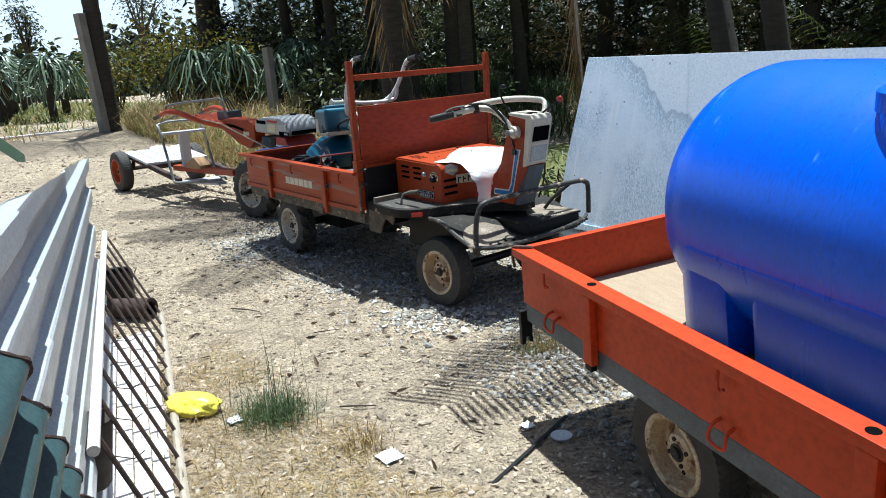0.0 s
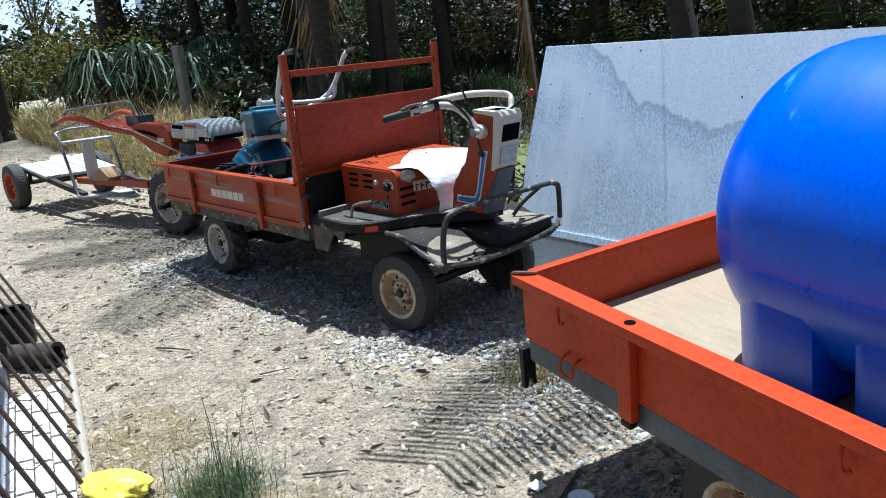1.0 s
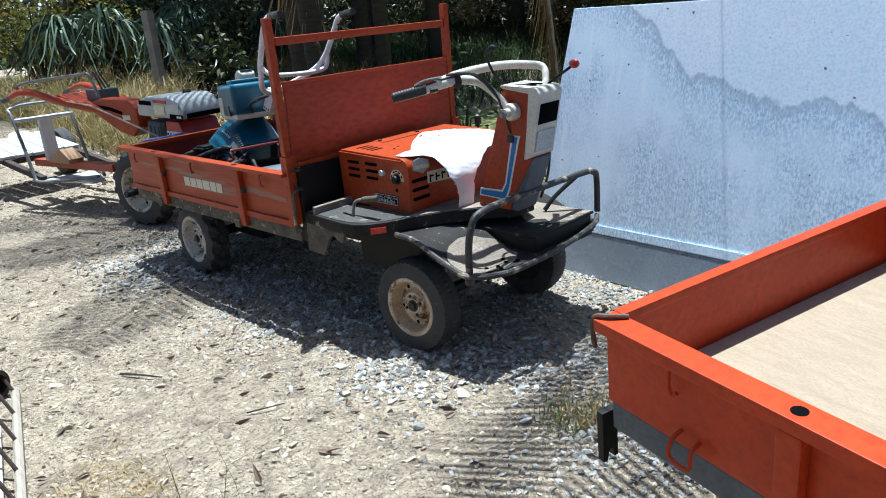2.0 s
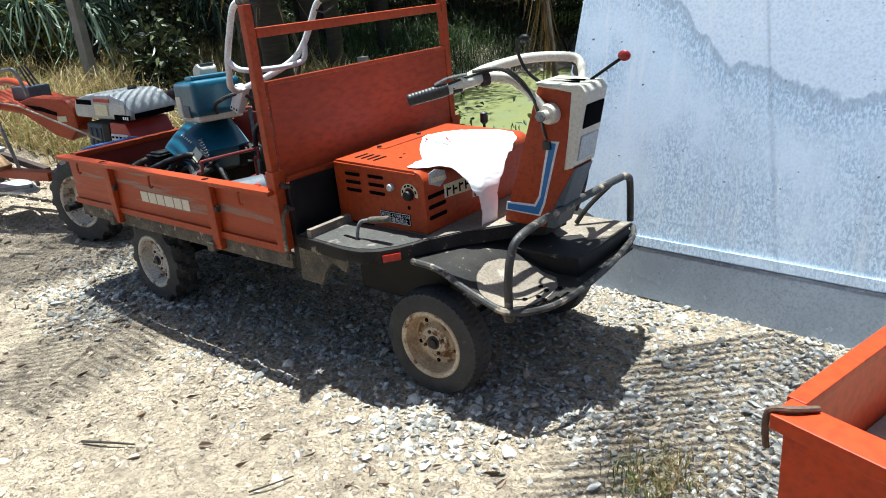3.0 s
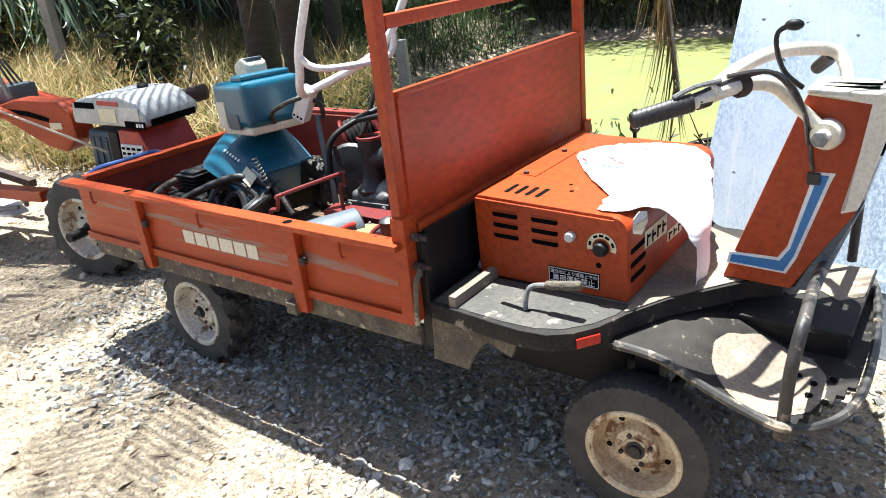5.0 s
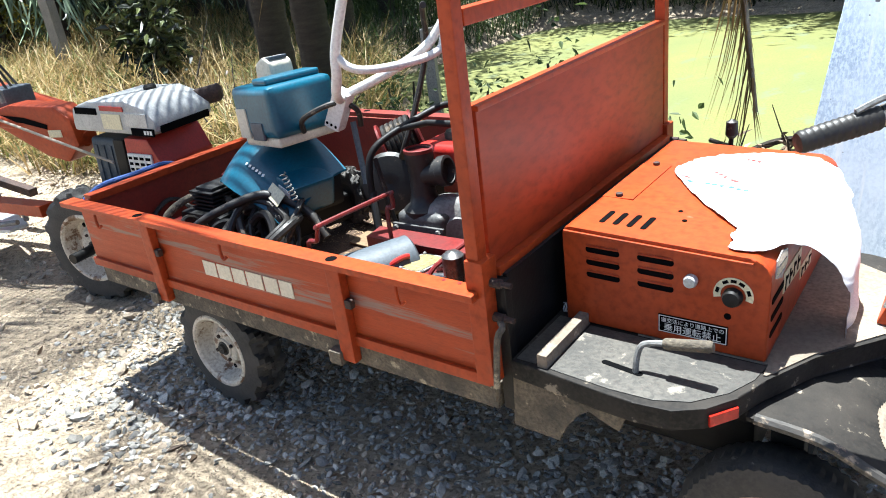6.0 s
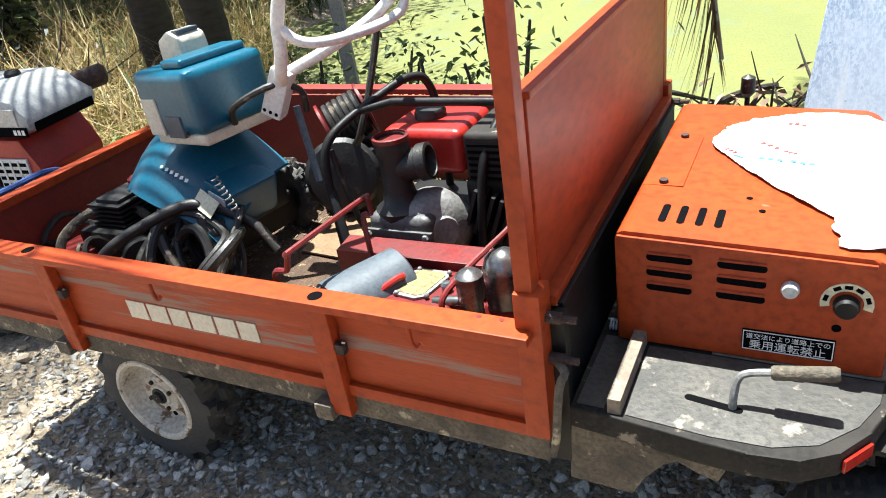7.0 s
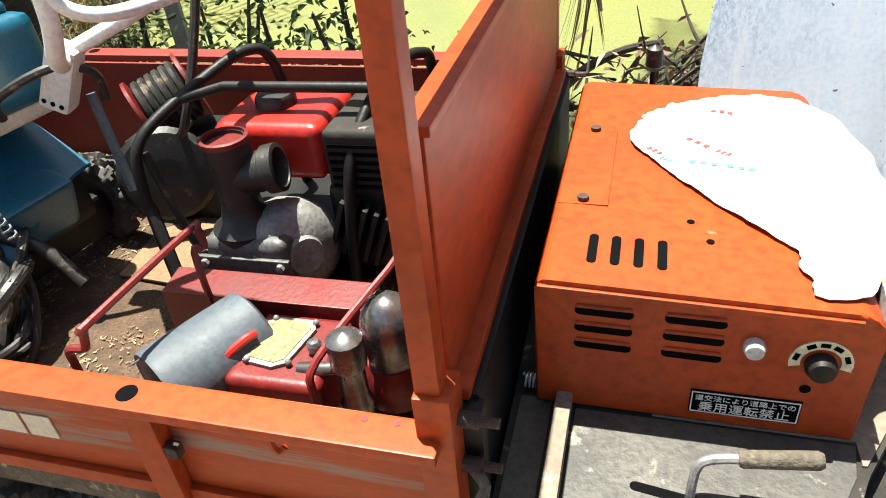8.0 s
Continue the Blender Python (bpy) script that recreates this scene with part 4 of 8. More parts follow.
bm = lathe(bmesh.new(), prof + [(0.001, 0.172)], aim((0.672, 0.197, 1.255), (0.128, 0.108, 0.03)), 16)
part("grip", bm, M_HOSE, hbar, "black ribbed rubber grip")
part("grip", rod([(1.02, 0.97, 1.31), (1.0, 1.05, 1.285), (0.96, 1.12, 1.25)], 0.02, 10), M_HOSE, hbar)
part("brake_lever", rod([(0.85, 0.36, 1.325), (0.80, 0.30, 1.318), (0.76, 0.265, 1.30)], 0.006, 6, 4), M_STEEL, hbar)
part("clamp", lathe(bmesh.new(), [(0.026, -0.015), (0.028, 0), (0.026, 0.015)], aim((0.885, 0.425, 1.303), (0.1, 0.2, 0.02)), 12), M_RUST, hbar)
part("cable", rod([(0.86, 0.38, 1.33), (0.95, 0.45, 1.33), (1.0, 0.53, 1.26), (1.03, 0.575, 1.17), (1.035, 0.595, 1.08), (1.04, 0.605, 1.04)], 0.006, 6, 5), M_HOSE, ca)
part("cable", rod([(0.80, 0.30, 1.30), (0.88, 0.40, 1.322), (0.96, 0.47, 1.325), (1.01, 0.545, 1.25), (1.028, 0.58, 1.12)], 0.005, 6, 5), M_HOSE, ca)
part("connector", box(1.028, 1.062, 0.588, 0.603, 1.0, 1.035, 0.004), M_HOSE, ca)
part("cable", rod([(1.10, 0.80, 1.10), (1.12, 0.84, 0.95), (1.09, 0.86, 0.80), (1.05, 0.84, 0.68)], 0.007, 6, 4), M_HOSE, ca)
for q in (0.835, 0.95):
    part("tape_wrap", lathe(bmesh.new(), [(0.0195, -0.02), (0.0205, -0.018), (0.0205, 0.018), (0.0195, 0.02)], aim(Vector((0.78, 0.29, 1.278)).lerp(Vector((0.90, 0.45, 1.305)), (q - 0.78) / 0.2), (0.12, 0.16, 0.027)), 14), M_HOSE if q < 0.9 else M_RUST, hbar)
part("choke_lever", rod([(0.99, 0.68, 1.26), (0.945, 0.65, 1.30), (0.925, 0.62, 1.36), (0.93, 0.60, 1.40), (0.962, 0.60, 1.415)], 0.007, 6, 4), M_BLACK, ca)
part("lever_knob", ball(bmesh.new(), (0.968, 0.60, 1.415), 0.017, 10, (1.5, 1, 0.8)), M_BLACK, ca)
part("throttle_lever", rod([(1.16, 0.76, 1.25), (1.295, 0.80, 1.33)], 0.006, 6), M_BLACK, ca)
part("lever_knob", ball(bmesh.new(), (1.305, 0.803, 1.337), 0.018, 10, (1.5, 1, 1)), M_RED, ca, "red lever knob")


def column_seat(p):
    x, y, z = p
    y = 0.58 + (y - 0.605) * 0.8 if y > 0.605 else 0.58 - (0.605 - y) * 0.95
    if z < 1.256:
        x += 0.018 * (1 - (z - 0.655) / 0.6)
        z = 0.672 + (z - 0.655) * 0.98
    else:
        z += 0.005 + 0.15 * (z - 1.255)
    return Vector((x, y, z))


group_ = [ob for ob in ca.children if ob not in before]
settle(group_ + [q for ob in group_ for q in ob.children], column_seat)
settle([ob for ob in col.children if ob.name.startswith(("front_cowl", "lamp", "vent_slot"))], lambda p: Vector((p.x - 0.03 * min(1, max(0, (p.x - 1.03) / 0.1)), p.y, p.z)))
part("gear_lever", rod([(0.26, 1.23, 0.60), (0.26, 1.235, 0.95)], 0.008, 8), M_BLACK, ca)
part("lever_knob", lathe(bmesh.new(), [(0.010, 0.94), (0.022, 0.955), (0.020, 1.0), (0.001, 1.01)], Matrix.Translation((0.26, 1.237, 0)), 12), M_HOSE, ca, "black lever knob")

# front tray, guard bar and battery box
def tray_z(x, y):
    z = 0.605 - 0.115 * step(0.72, 1.10, x)
    return z - 0.035 * math.exp(-((x - 1.03) / 0.12) ** 2 - ((y - 0.33) / 0.13) ** 2)


def sheet_surface(x0, x1, y0, y1, nx, ny, thick, off=0.0, keep=None):
    b = bmesh.new()
    vv = [[b.verts.new((x0 + (x1 - x0) * i / nx, y0 + (y1 - y0) * j / ny, tray_z(x0 + (x1 - x0) * i / nx, y0 + (y1 - y0) * j / ny) + off)) for j in range(ny + 1)] for i in range(nx + 1)]
    for i in range(nx):
        for j in range(ny):
            if keep is None or keep(vv[i][j].co):
                b.faces.new((vv[i][j], vv[i + 1][j], vv[i + 1][j + 1], vv[i][j + 1]))
    r = bmesh.ops.extrude_face_region(b, geom=b.faces[:])
    bmesh.ops.translate(b, vec=(0, 0, -thick), verts=[v for v in r["geom"] if isinstance(v, bmesh.types.BMVert)])
    bmesh.ops.delete(b, geom=[v for v in b.verts if not v.link_faces], context='VERTS')
    return b


tray = part("front_tray", sheet_surface(0.62, 1.24, 0.155, 1.16, 30, 40, 0.012, 0.0, lambda p: p.x < 1.10 + 0.42 * (p.y - 0.10) and p.x < 1.62 - 0.42 * p.y), M_DUSTBLK, ca, "black pressed-steel front fender tray")
part("pan", sheet_surface(0.86, 1.185, 0.165, 0.53, 110, 120, 0.002, 0.003, lambda p: ((p.x - 1.02) / 0.155) ** 2 + ((p.y - 0.35) / 0.18) ** 2 < 1 + 0.16 * noise.noise((p.x * 14, p.y * 14, 1))), M_MAT, tray, "sand lying in the pressed pan")
for k in range(6):
    part("drain_hole", lathe(bmesh.new(), [(0.011, 0), (0.011, 0.0025), (0.001, 0.0025)], Matrix.Translation((1.09 + 0.045 * (k % 3), 0.30 + 0.09 * (k // 3) + 0.03 * (k % 2), tray_z(1.09 + 0.045 * (k % 3), 0.30 + 0.09 * (k // 3) + 0.03 * (k % 2)) + 0.006)) @ Matrix.Rotation(0.1, 4, 'Y'), 10), M_INKHOLE, tray)
part("tray_rim", rod([(0.64, 0.155, 0.606), (0.78, 0.15, 0.597), (0.90, 0.148, 0.545), (1.03, 0.145, 0.50), (1.12, 0.14, 0.488), (1.21, 0.22, 0.486), (1.255, 0.38, 0.488), (1.25, 0.70, 0.492), (1.205, 1.03, 0.505), (1.15, 1.15, 0.515)], 0.014, 8, 4), M_GUARD, tray)
part("guard_bar", rod([(1.105, 0.165, 0.465), (1.108, 0.168, 0.60), (1.115, 0.185, 0.70), (1.118, 0.245, 0.757), (1.102, 0.5, 0.762), (1.105, 1.08, 0.757), (1.106, 1.185, 0.742), (1.102, 1.225, 0.70), (1.10, 1.232, 0.51)], 0.017, 10, 5), M_GUARD, ca, "dusty black bent-tube front guard bar")
part("guard_foot", lathe(bmesh.new(), [(0.022, 0), (0.024, 0.03), (0.02, 0.05)], Matrix.Translation((1.105, 0.165, 0.44)), 12), M_MUDSTEEL, ca)
part("guard_brace", rod([(1.105, 1.05, 0.757), (1.03, 0.95, 0.66), (0.99, 0.9, 0.585)], 0.012, 8, 4), M_DUSTBLK, ca)
bat = part("battery_box", box(0.845, 1.192, 0.55, 1.03, 0.475, 0.558, 0.01), M_BLACK, ca, "dusty black battery box")
part("lid", box(0.835, 1.2, 0.54, 1.04, 0.560, 0.575, 0.005), M_DUSTBLK, bat)
part("dust_layer", prism(bmesh.new(), [(0.845, 0.76), (0.92, 0.79), (0.99, 0.73), (1.07, 0.80), (1.13, 0.75), (1.194, 0.81), (1.194, 1.032), (0.842, 1.034)], "z", 0.5745, 0.5775, 0.001), M_MAT, bat, "tan dust lying on the lid")
part("front_axle", rod([(0.69, 0.25, 0.225), (0.69, W - 0.25, 0.225)], 0.03), M_BLACK, ca)
part("engine_block", box(0.1, 0.6, 0.35, 1.05, 0.30, 0.58, 0.02), M_BLACK, ca)
part("gearbox", box(-1.7, -1.1, 0.45, 0.85, 0.2, 0.46, 0.03), M_BLACK, ca)
part("fork", box(0.65, 0.73, 0.28, 0.34, 0.2, 0.58, 0.006), M_BLACK, ca)
part("fork", box(0.65, 0.73, W - 0.34, W - 0.28, 0.2, 0.58, 0.006), M_BLACK, ca)
part("rear_axle", rod([(-1.435, 0.2, 0.25), (-1.435, W - 0.2, 0.25)], 0.035), M_BLACK, ca)
wheel(ca, (0.695, 0.21, 0.233), (0.06, -1, 0.03), 0.24, 0.135, 0.14, M_RIM, hub=0.05, rim_label="rusty cream steel rim", tyre_label="worn dusty road tyre")
wheel(ca, (0.695, W - 0.21, 0.225), (0, 1, 0), 0.24, 0.135, 0.14, M_RIM, hub=0.05)
wheel(ca, (-1.435, 0.175, 0.25), (0, -1, 0.03), 0.25, 0.15, 0.15, M_WRIM, lugs=14, hub=0.05, rim_label="dirty white steel rim", tyre_label="muddy lugged tyre")
wheel(ca, (-1.435, W - 0.175, 0.24), (0, 1, 0), 0.25, 0.15, 0.15, M_RIM, lugs=14, hub=0.05)


# ---- load in the cargo bed ----
def wpart(name, bm, material, parent, label="", angle=38):
    """A part given in world places under a thing that stands elsewhere."""
    ob = part(name, bm, material, parent, label, angle)
    if parent.type == 'EMPTY':
        ob.matrix_parent_inverse = parent.matrix_basis.inverted()
    return ob


def at_base(x, y, z=None):
    return Matrix.Translation((x, y, carrier_z(x, y, 0.571) if z is None else z))


ti = thing("power_tiller", "blue petrol mini tiller with white handlebar lying in the cargo bed", "tiller", at=at_base(-1.3, 0.62))
TI = pose(-1.32, 0.616, 1.185, 0, -3, -11)
tk = wpart("fuel_tank", box(-0.155, 0.155, -0.152, 0.152, -0.10, 0.105, 0.038, TI, 4), M_BLUE, ti, "blue plastic fuel tank")
wpart("tank_lid", box(0.0, 0.11, -0.125, 0.125, 0.103, 0.131, 0.012, TI, 3), M_BLUE, tk)
wpart("tank_skirt", box(-0.138, 0.138, -0.138, 0.138, -0.135, -0.095, 0.012, TI, 3), M_CREAM, ti)
wpart("side_plate", box(-0.130, -0.05, -0.158, -0.145, -0.10, 0.02, 0.006, TI), M_CREAM, ti)
wpart("tank_strap", box(-0.03, 0.06, -0.158, -0.143, -0.105, -0.035, 0.005, TI), M_DGREY, ti)
cp = wpart("switch_box", prism(bmesh.new(), [(-0.215, 0.04), (-0.07, 0.04), (-0.08, 0.17), (-0.135, 0.195), (-0.20, 0.165)], "y", 0.01, 0.125, 0.018, TI), M_CREAM, ti, "cream switch housing")
wpart("switch_panel", box(-0.125, -0.09, 0.025, 0.11, 0.178, 0.192, 0.004, TI), M_DGREY, cp)
def saddle(nu=22, nv=14):
    """The tiller's mudguard: an arched sheet that drops to the front and to one end."""
    b = bmesh.new()
    vv = []
    for i in range(nu + 1):
        u = i / nu
        row = []
        for j in range(nv + 1):
            v = j / nv
            wide = 0.20 + 0.05 * math.sin(math.pi * min(1, u * 1.3))
            row.append(b.verts.new((-0.37 + 0.50 * u + 0.03 * v, 0.14 - (wide + 0.15) * v, -0.10 - 0.30 * max(0, u - 0.25) ** 1.5 - 0.17 * v ** 2.2 - 0.25 * max(0, 0.2 - u) ** 1.5)))
        vv.append(row)
    for i in range(nu):
        for j in range(nv):
            b.faces.new((vv[i][j], vv[i + 1][j], vv[i + 1][j + 1], vv[i][j + 1]))
    r = bmesh.ops.extrude_face_region(b, geom=b.faces[:])
    bmesh.ops.translate(b, vec=(0, 0.004, -0.008), verts=[v for v in r["geom"] if isinstance(v, bmesh.types.BMVert)])
    bmesh.ops.transform(b, matrix=TI, verts=b.verts)
    return b


fd = wpart("fender", saddle(), M_BLUE, ti, "blue moulded mudguard with worn decal")
for k in range(6):
    wpart("lettering_bar", box(-0.09 + 0.024 * k, -0.073 + 0.024 * k, -0.006, 0.006, -0.001, 0.001, 0, TI @ Matrix.Translation((-0.05, -0.165, -0.207 - 0.008 * k)) @ Matrix.Rotation(0.75, 4, 'X')), M_WHITE, fd)
wpart("warning_label", box(-0.045, 0.045, -0.03, 0.03, -0.001, 0.001, 0, TI @ Matrix.Translation((0.075, -0.178, -0.315)) @ Matrix.Rotation(0.5, 4, 'Y') @ Matrix.Rotation(0.95, 4, 'X')), M_STICK, fd, "white and orange warning label")
wpart("engine_block", box(-0.10, 0.12, -0.07, 0.12, -0.44, -0.30, 0.03, TI), M_BLACK, ti)
wpart("side_cover", box(0.12, 0.26, -0.14, 0.06, -0.36, -0.22, 0.02, TI @ Matrix.Rotation(0.35, 4, 'Y')), M_BLUE, ti)
wpart("cover_label", box(0.15, 0.23, -0.144, -0.139, -0.31, -0.25, 0.001, TI @ Matrix.Rotation(0.35, 4, 'Y')), M_WHITE, ti)
wpart("axle_housing", box(-0.04, 0.05, -0.2, 0.2, -0.54, -0.42, 0.02, TI), M_BLACK, ti)
for s in (-1, 1):
    wheel(ti, tuple(Matrix.Translation((-1.3, 0.62, 0.5956)).inverted() @ Vector((-1.28 + s * 0.04, 0.63 + s * 0.19, 0.722 + 0.007 * s))), (0.19 * s, 0.98 * s, 0), 0.115, 0.07, 0.06, M_BLACK, lugs=12, hub=0.02)
wpart("spring", tube(bmesh.new(), [TI @ Vector((0.16 + 0.0012 * k + 0.012 * math.sin(k * 0.9), -0.17 + 0.012 * math.cos(k * 0.9), -0.22 - 0.0022 * k)) for k in range(50)], 0.003, 5), M_STEEL, ti)
wpart("carry_loop", rod([(-1.17, 0.555, 1.10), (-1.13, 0.53, 1.16), (-1.02, 0.60, 1.205), (-0.97, 0.66, 1.17), (-0.98, 0.68, 1.10)], 0.011, 8, 5), M_HOSE, ti)
wpart("side_hose", rod([(-1.43, 0.76, 1.18), (-1.50, 0.74, 1.19), (-1.53, 0.72, 1.12), (-1.48, 0.70, 1.03), (-1.42, 0.66, 1.0)], 0.013, 8, 5), M_HOSE, ti)
br = wpart("handle_bracket", box(-0.035, 0.035, -0.03, 0.03, -0.09, 0.07, 0.012, pose(-1.02, 0.625, 1.185, 0, 28, 10)), M_WHITE, ti, "white pressed handle bracket")
for k in range(3):
    wpart("bracket_hole", lathe(bmesh.new(), [(0.006, 0), (0.006, 0.002), (0.001, 0.002)], aim(pose(-1.02, 0.625, 1.185, 0, 28, 10) @ Vector((-0.02 + 0.02 * k, -0.0305, -0.07)), (0, -1, 0)), 8), M_INKHOLE, br)
hd = wpart("handle_tube", rod([(-1.0, 0.62, 1.225), (-0.93, 0.54, 1.235), (-0.87, 0.47, 1.27), (-0.835, 0.452, 1.34), (-0.82, 0.45, 1.42), (-0.77, 0.455, 1.55), (-0.725, 0.46, 1.65), (-0.69, 0.465, 1.685), (-0.64, 0.462, 1.695)], 0.018, 10, 6), M_WHITE, ti, "white-painted handle tube")
wpart("handle_tube", rod([(-1.0, 0.63, 1.225), (-0.85, 0.72, 1.29), (-0.73, 0.80, 1.36), (-0.66, 0.84, 1.44), (-0.60, 0.87, 1.56), (-0.555, 0.89, 1.65), (-0.49, 0.89, 1.675)], 0.018, 10, 6), M_WHITE, ti)
wpart("cross_loop", rod([(-0.825, 0.45, 1.41), (-0.79, 0.47, 1.365), (-0.74, 0.52, 1.345), (-0.69, 0.68, 1.34), (-0.67, 0.80, 1.35), (-0.655, 0.835, 1.38), (-0.65, 0.845, 1.46)], 0.015, 10, 6), M_WHITE, ti)
wpart("grip", rod([(-0.66, 0.463, 1.694), (-0.53, 0.45, 1.70)], 0.021, 10), M_HOSE, hd)
wpart("grip", rod([(-0.51, 0.89, 1.672), (-0.38, 0.875, 1.685)], 0.021, 10), M_HOSE, hd)
wpart("clutch_lever", rod([(-0.57, 0.885, 1.62), (-0.50, 0.88, 1.60), (-0.40, 0.87, 1.63)], 0.006, 6), M_HOSE, hd)
wpart("support_strut", rod([(-1.0, 0.66, 1.12), (-0.97, 0.64, 0.95), (-0.955, 0.63, 0.88)], 0.012, 8), M_GREY, ti)
wpart("drive_belt_guard", lathe(bmesh.new(), [(0.13, 0), (0.135, 0.02), (0.12, 0.035), (0.05, 0.04), (0.001, 0.03)], aim((-1.03, 0.86, 0.80), (0.5, -0.85, 0.2)), 24), M_CAST, ti)

pu = thing("water_pump", "engine water pump with grey cast body and red fuel tank", "pump", at=at_base(-0.55, 0.7))
vol = wpart("pump_volute", lathe(bmesh.new(), [(0.06, -0.10), (0.115, -0.09), (0.135, -0.05), (0.14, 0.0), (0.13, 0.04), (0.10, 0.065), (0.055, 0.075), (0.05, 0.09), (0.001, 0.09)], aim((-0.535, 0.60, 0.765), (0.75, -0.62, 0.12)) @ Matrix.Scale(0.86, 4), 32), M_STEEL, pu, "grey cast pump casing")
wpart("pump_body", box(-0.71, -0.50, 0.50, 0.66, 0.64, 0.84, 0.03, None, 3), M_PUMP, pu)
wpart("pump_foot", box(-0.74, -0.42, 0.48, 0.70, 0.60, 0.645, 0.008), M_CAST, pu)
wpart("clamp_plate", box(-0.72, -0.49, 0.488, 0.502, 0.70, 0.80, 0.006), M_PUMP, pu)
for q in ((-0.70, 0.72), (-0.51, 0.72), (-0.70, 0.785), (-0.51, 0.785)):
    wpart("bolt", lathe(bmesh.new(), [(0.010, 0), (0.010, 0.01), (0.001, 0.012)], aim((q[0], 0.488, q[1]), (0, -1, 0)), 6), M_STEEL, pu)
wpart("drain_plug", lathe(bmesh.new(), [(0.028, 0), (0.03, 0.02), (0.022, 0.03), (0.001, 0.03)], aim((-0.60, 0.49, 0.665), (0, -1, 0)), 12), M_PUMP, pu)
el = wpart("outlet_elbow", lathe(bmesh.new(), [(0.075, 0.80), (0.08, 0.84), (0.055, 0.86), (0.045, 0.90), (0.045, 1.0), (0.052, 1.01), (0.052, 1.055), (0.044, 1.055), (0.042, 1.02), (0.001, 1.015)], Matrix.Translation((-0.625, 0.578, 0)), 24), M_CAST, pu)
wpart("inlet_ring", lathe(bmesh.new(), [(0.045, 1.045), (0.0545, 1.046), (0.0545, 1.058), (0.047, 1.060), (0.045, 1.03), (0.0005, 1.024)], Matrix.Translation((-0.625, 0.578, 0.002)), 24), M_DKRED, el)
wpart("outlet_port", lathe(bmesh.new(), [(0.045, -0.02), (0.047, 0.05), (0.055, 0.055), (0.055, 0.085), (0.045, 0.087), (0.04, 0.06), (0.001, 0.058)], aim((-0.60, 0.585, 0.965), (0.86, 0.15, 0.15)), 22), M_CAST, el)
rt = wpart("fuel_tank", box(-0.715, -0.445, 0.665, 0.905, 0.905, 1.045, 0.03, None, 3), M_RED, pu, "bright red fuel tank")
wpart("filler_cap", lathe(bmesh.new(), [(0.05, 1.04), (0.05, 1.062), (0.044, 1.072), (0.001, 1.074)], Matrix.Translation((-0.60, 0.79, 0)), 20), M_HOSE, rt)
ac = wpart("air_cleaner", box(-0.44, -0.22, 0.66, 0.90, 0.885, 1.04, 0.02, None, 3), M_DUSTBLK, pu, "black slotted air cleaner")
for k in range(6):
    wpart("slot", box(-0.425, -0.24, 0.6565, 0.6605, 0.90 + 0.02 * k, 0.908 + 0.02 * k, 0), M_INKHOLE, ac)
wpart("cylinder_block", box(-0.46, -0.19, 0.68, 0.94, 0.66, 0.886, 0.02), M_CAST, pu)
for k in range(7):
    wpart("cooling_fin", box(-0.44 + 0.028 * k, -0.428 + 0.028 * k, 0.625, 0.69, 0.73, 0.87, 0.002, Matrix.Translation((-0.4, 0.68, 0.78)) @ Matrix.Rotation(0.35, 4, 'Y') @ Matrix.Translation((0.4, -0.68, -0.78))), M_CAST, pu)
wpart("crankcase", box(-0.80, -0.30, 0.72, 1.0, 0.62, 0.74, 0.02), M_BLACK, pu)
fr = wpart("roll_frame", rod([(-0.83, 0.53, 0.60), (-0.855, 0.55, 0.80), (-0.865, 0.565, 0.96), (-0.855, 0.59, 1.03), (-0.82, 0.66, 1.075), (-0.74, 0.82, 1.13), (-0.705, 0.89, 1.14), (-0.675, 0.93, 1.115), (-0.66, 0.95, 1.0), (-0.66, 0.96, 0.64)], 0.014, 10, 5), M_BLACK, pu, "black tubular carrying frame")
wpart("frame_bar", rod([(-0.80, 0.70, 1.09), (-0.70, 0.745, 1.105), (-0.28, 0.76, 1.10)], 0.013, 10), M_BLACK, fr)
wpart("frame_bar", rod([(-0.40, 0.62, 0.63), (-0.385, 0.63, 0.85), (-0.37, 0.68, 1.0), (-0.33, 0.84, 1.10), (-0.29, 0.98, 1.10), (-0.28, 1.04, 1.02), (-0.28, 1.05, 0.64)], 0.014, 10, 5), M_BLACK, fr)
wpart("frame_leg", rod([(-0.86, 0.56, 0.88), (-0.80, 0.50, 0.74), (-0.75, 0.46, 0.60)], 0.014, 8), M_BLACK, fr)
wpart("spark_lead", rod([(-0.86, 0.60, 1.0), (-0.83, 0.60, 0.86), (-0.80, 0.60, 0.74), (-0.75, 0.60, 0.68)], 0.01, 8, 4), M_HOSE, pu)

sp = thing("sprayer_pump", "dark red plunger sprayer pump with grey motor and chrome air bell", "pump", at=at_base(-0.45, 0.3) @ Matrix.Translation((0, 0, 0.0)))
wpart("base_channel", prism(bmesh.new(), [(0.365, 0.755), (0.445, 0.765), (0.445, 0.60), (0.43, 0.60), (0.43, 0.745), (0.38, 0.738), (0.38, 0.60), (0.365, 0.60)], "x", -0.74, -0.26, 0.003), M_DKRED, sp, "dark red steel channel")
mo = wpart("motor_can", lathe(bmesh.new(), [(0.001, -0.115), (0.05, -0.118), (0.07, -0.11), (0.088, -0.115), (0.091, -0.105), (0.091, 0.09), (0.091, 0.10), (0.08, 0.108), (0.001, 0.11)], aim((-0.545, 0.225, 0.715), (0.50, 0.86, 0.05)), 36), M_GREY, sp, "grey cylindrical motor can")
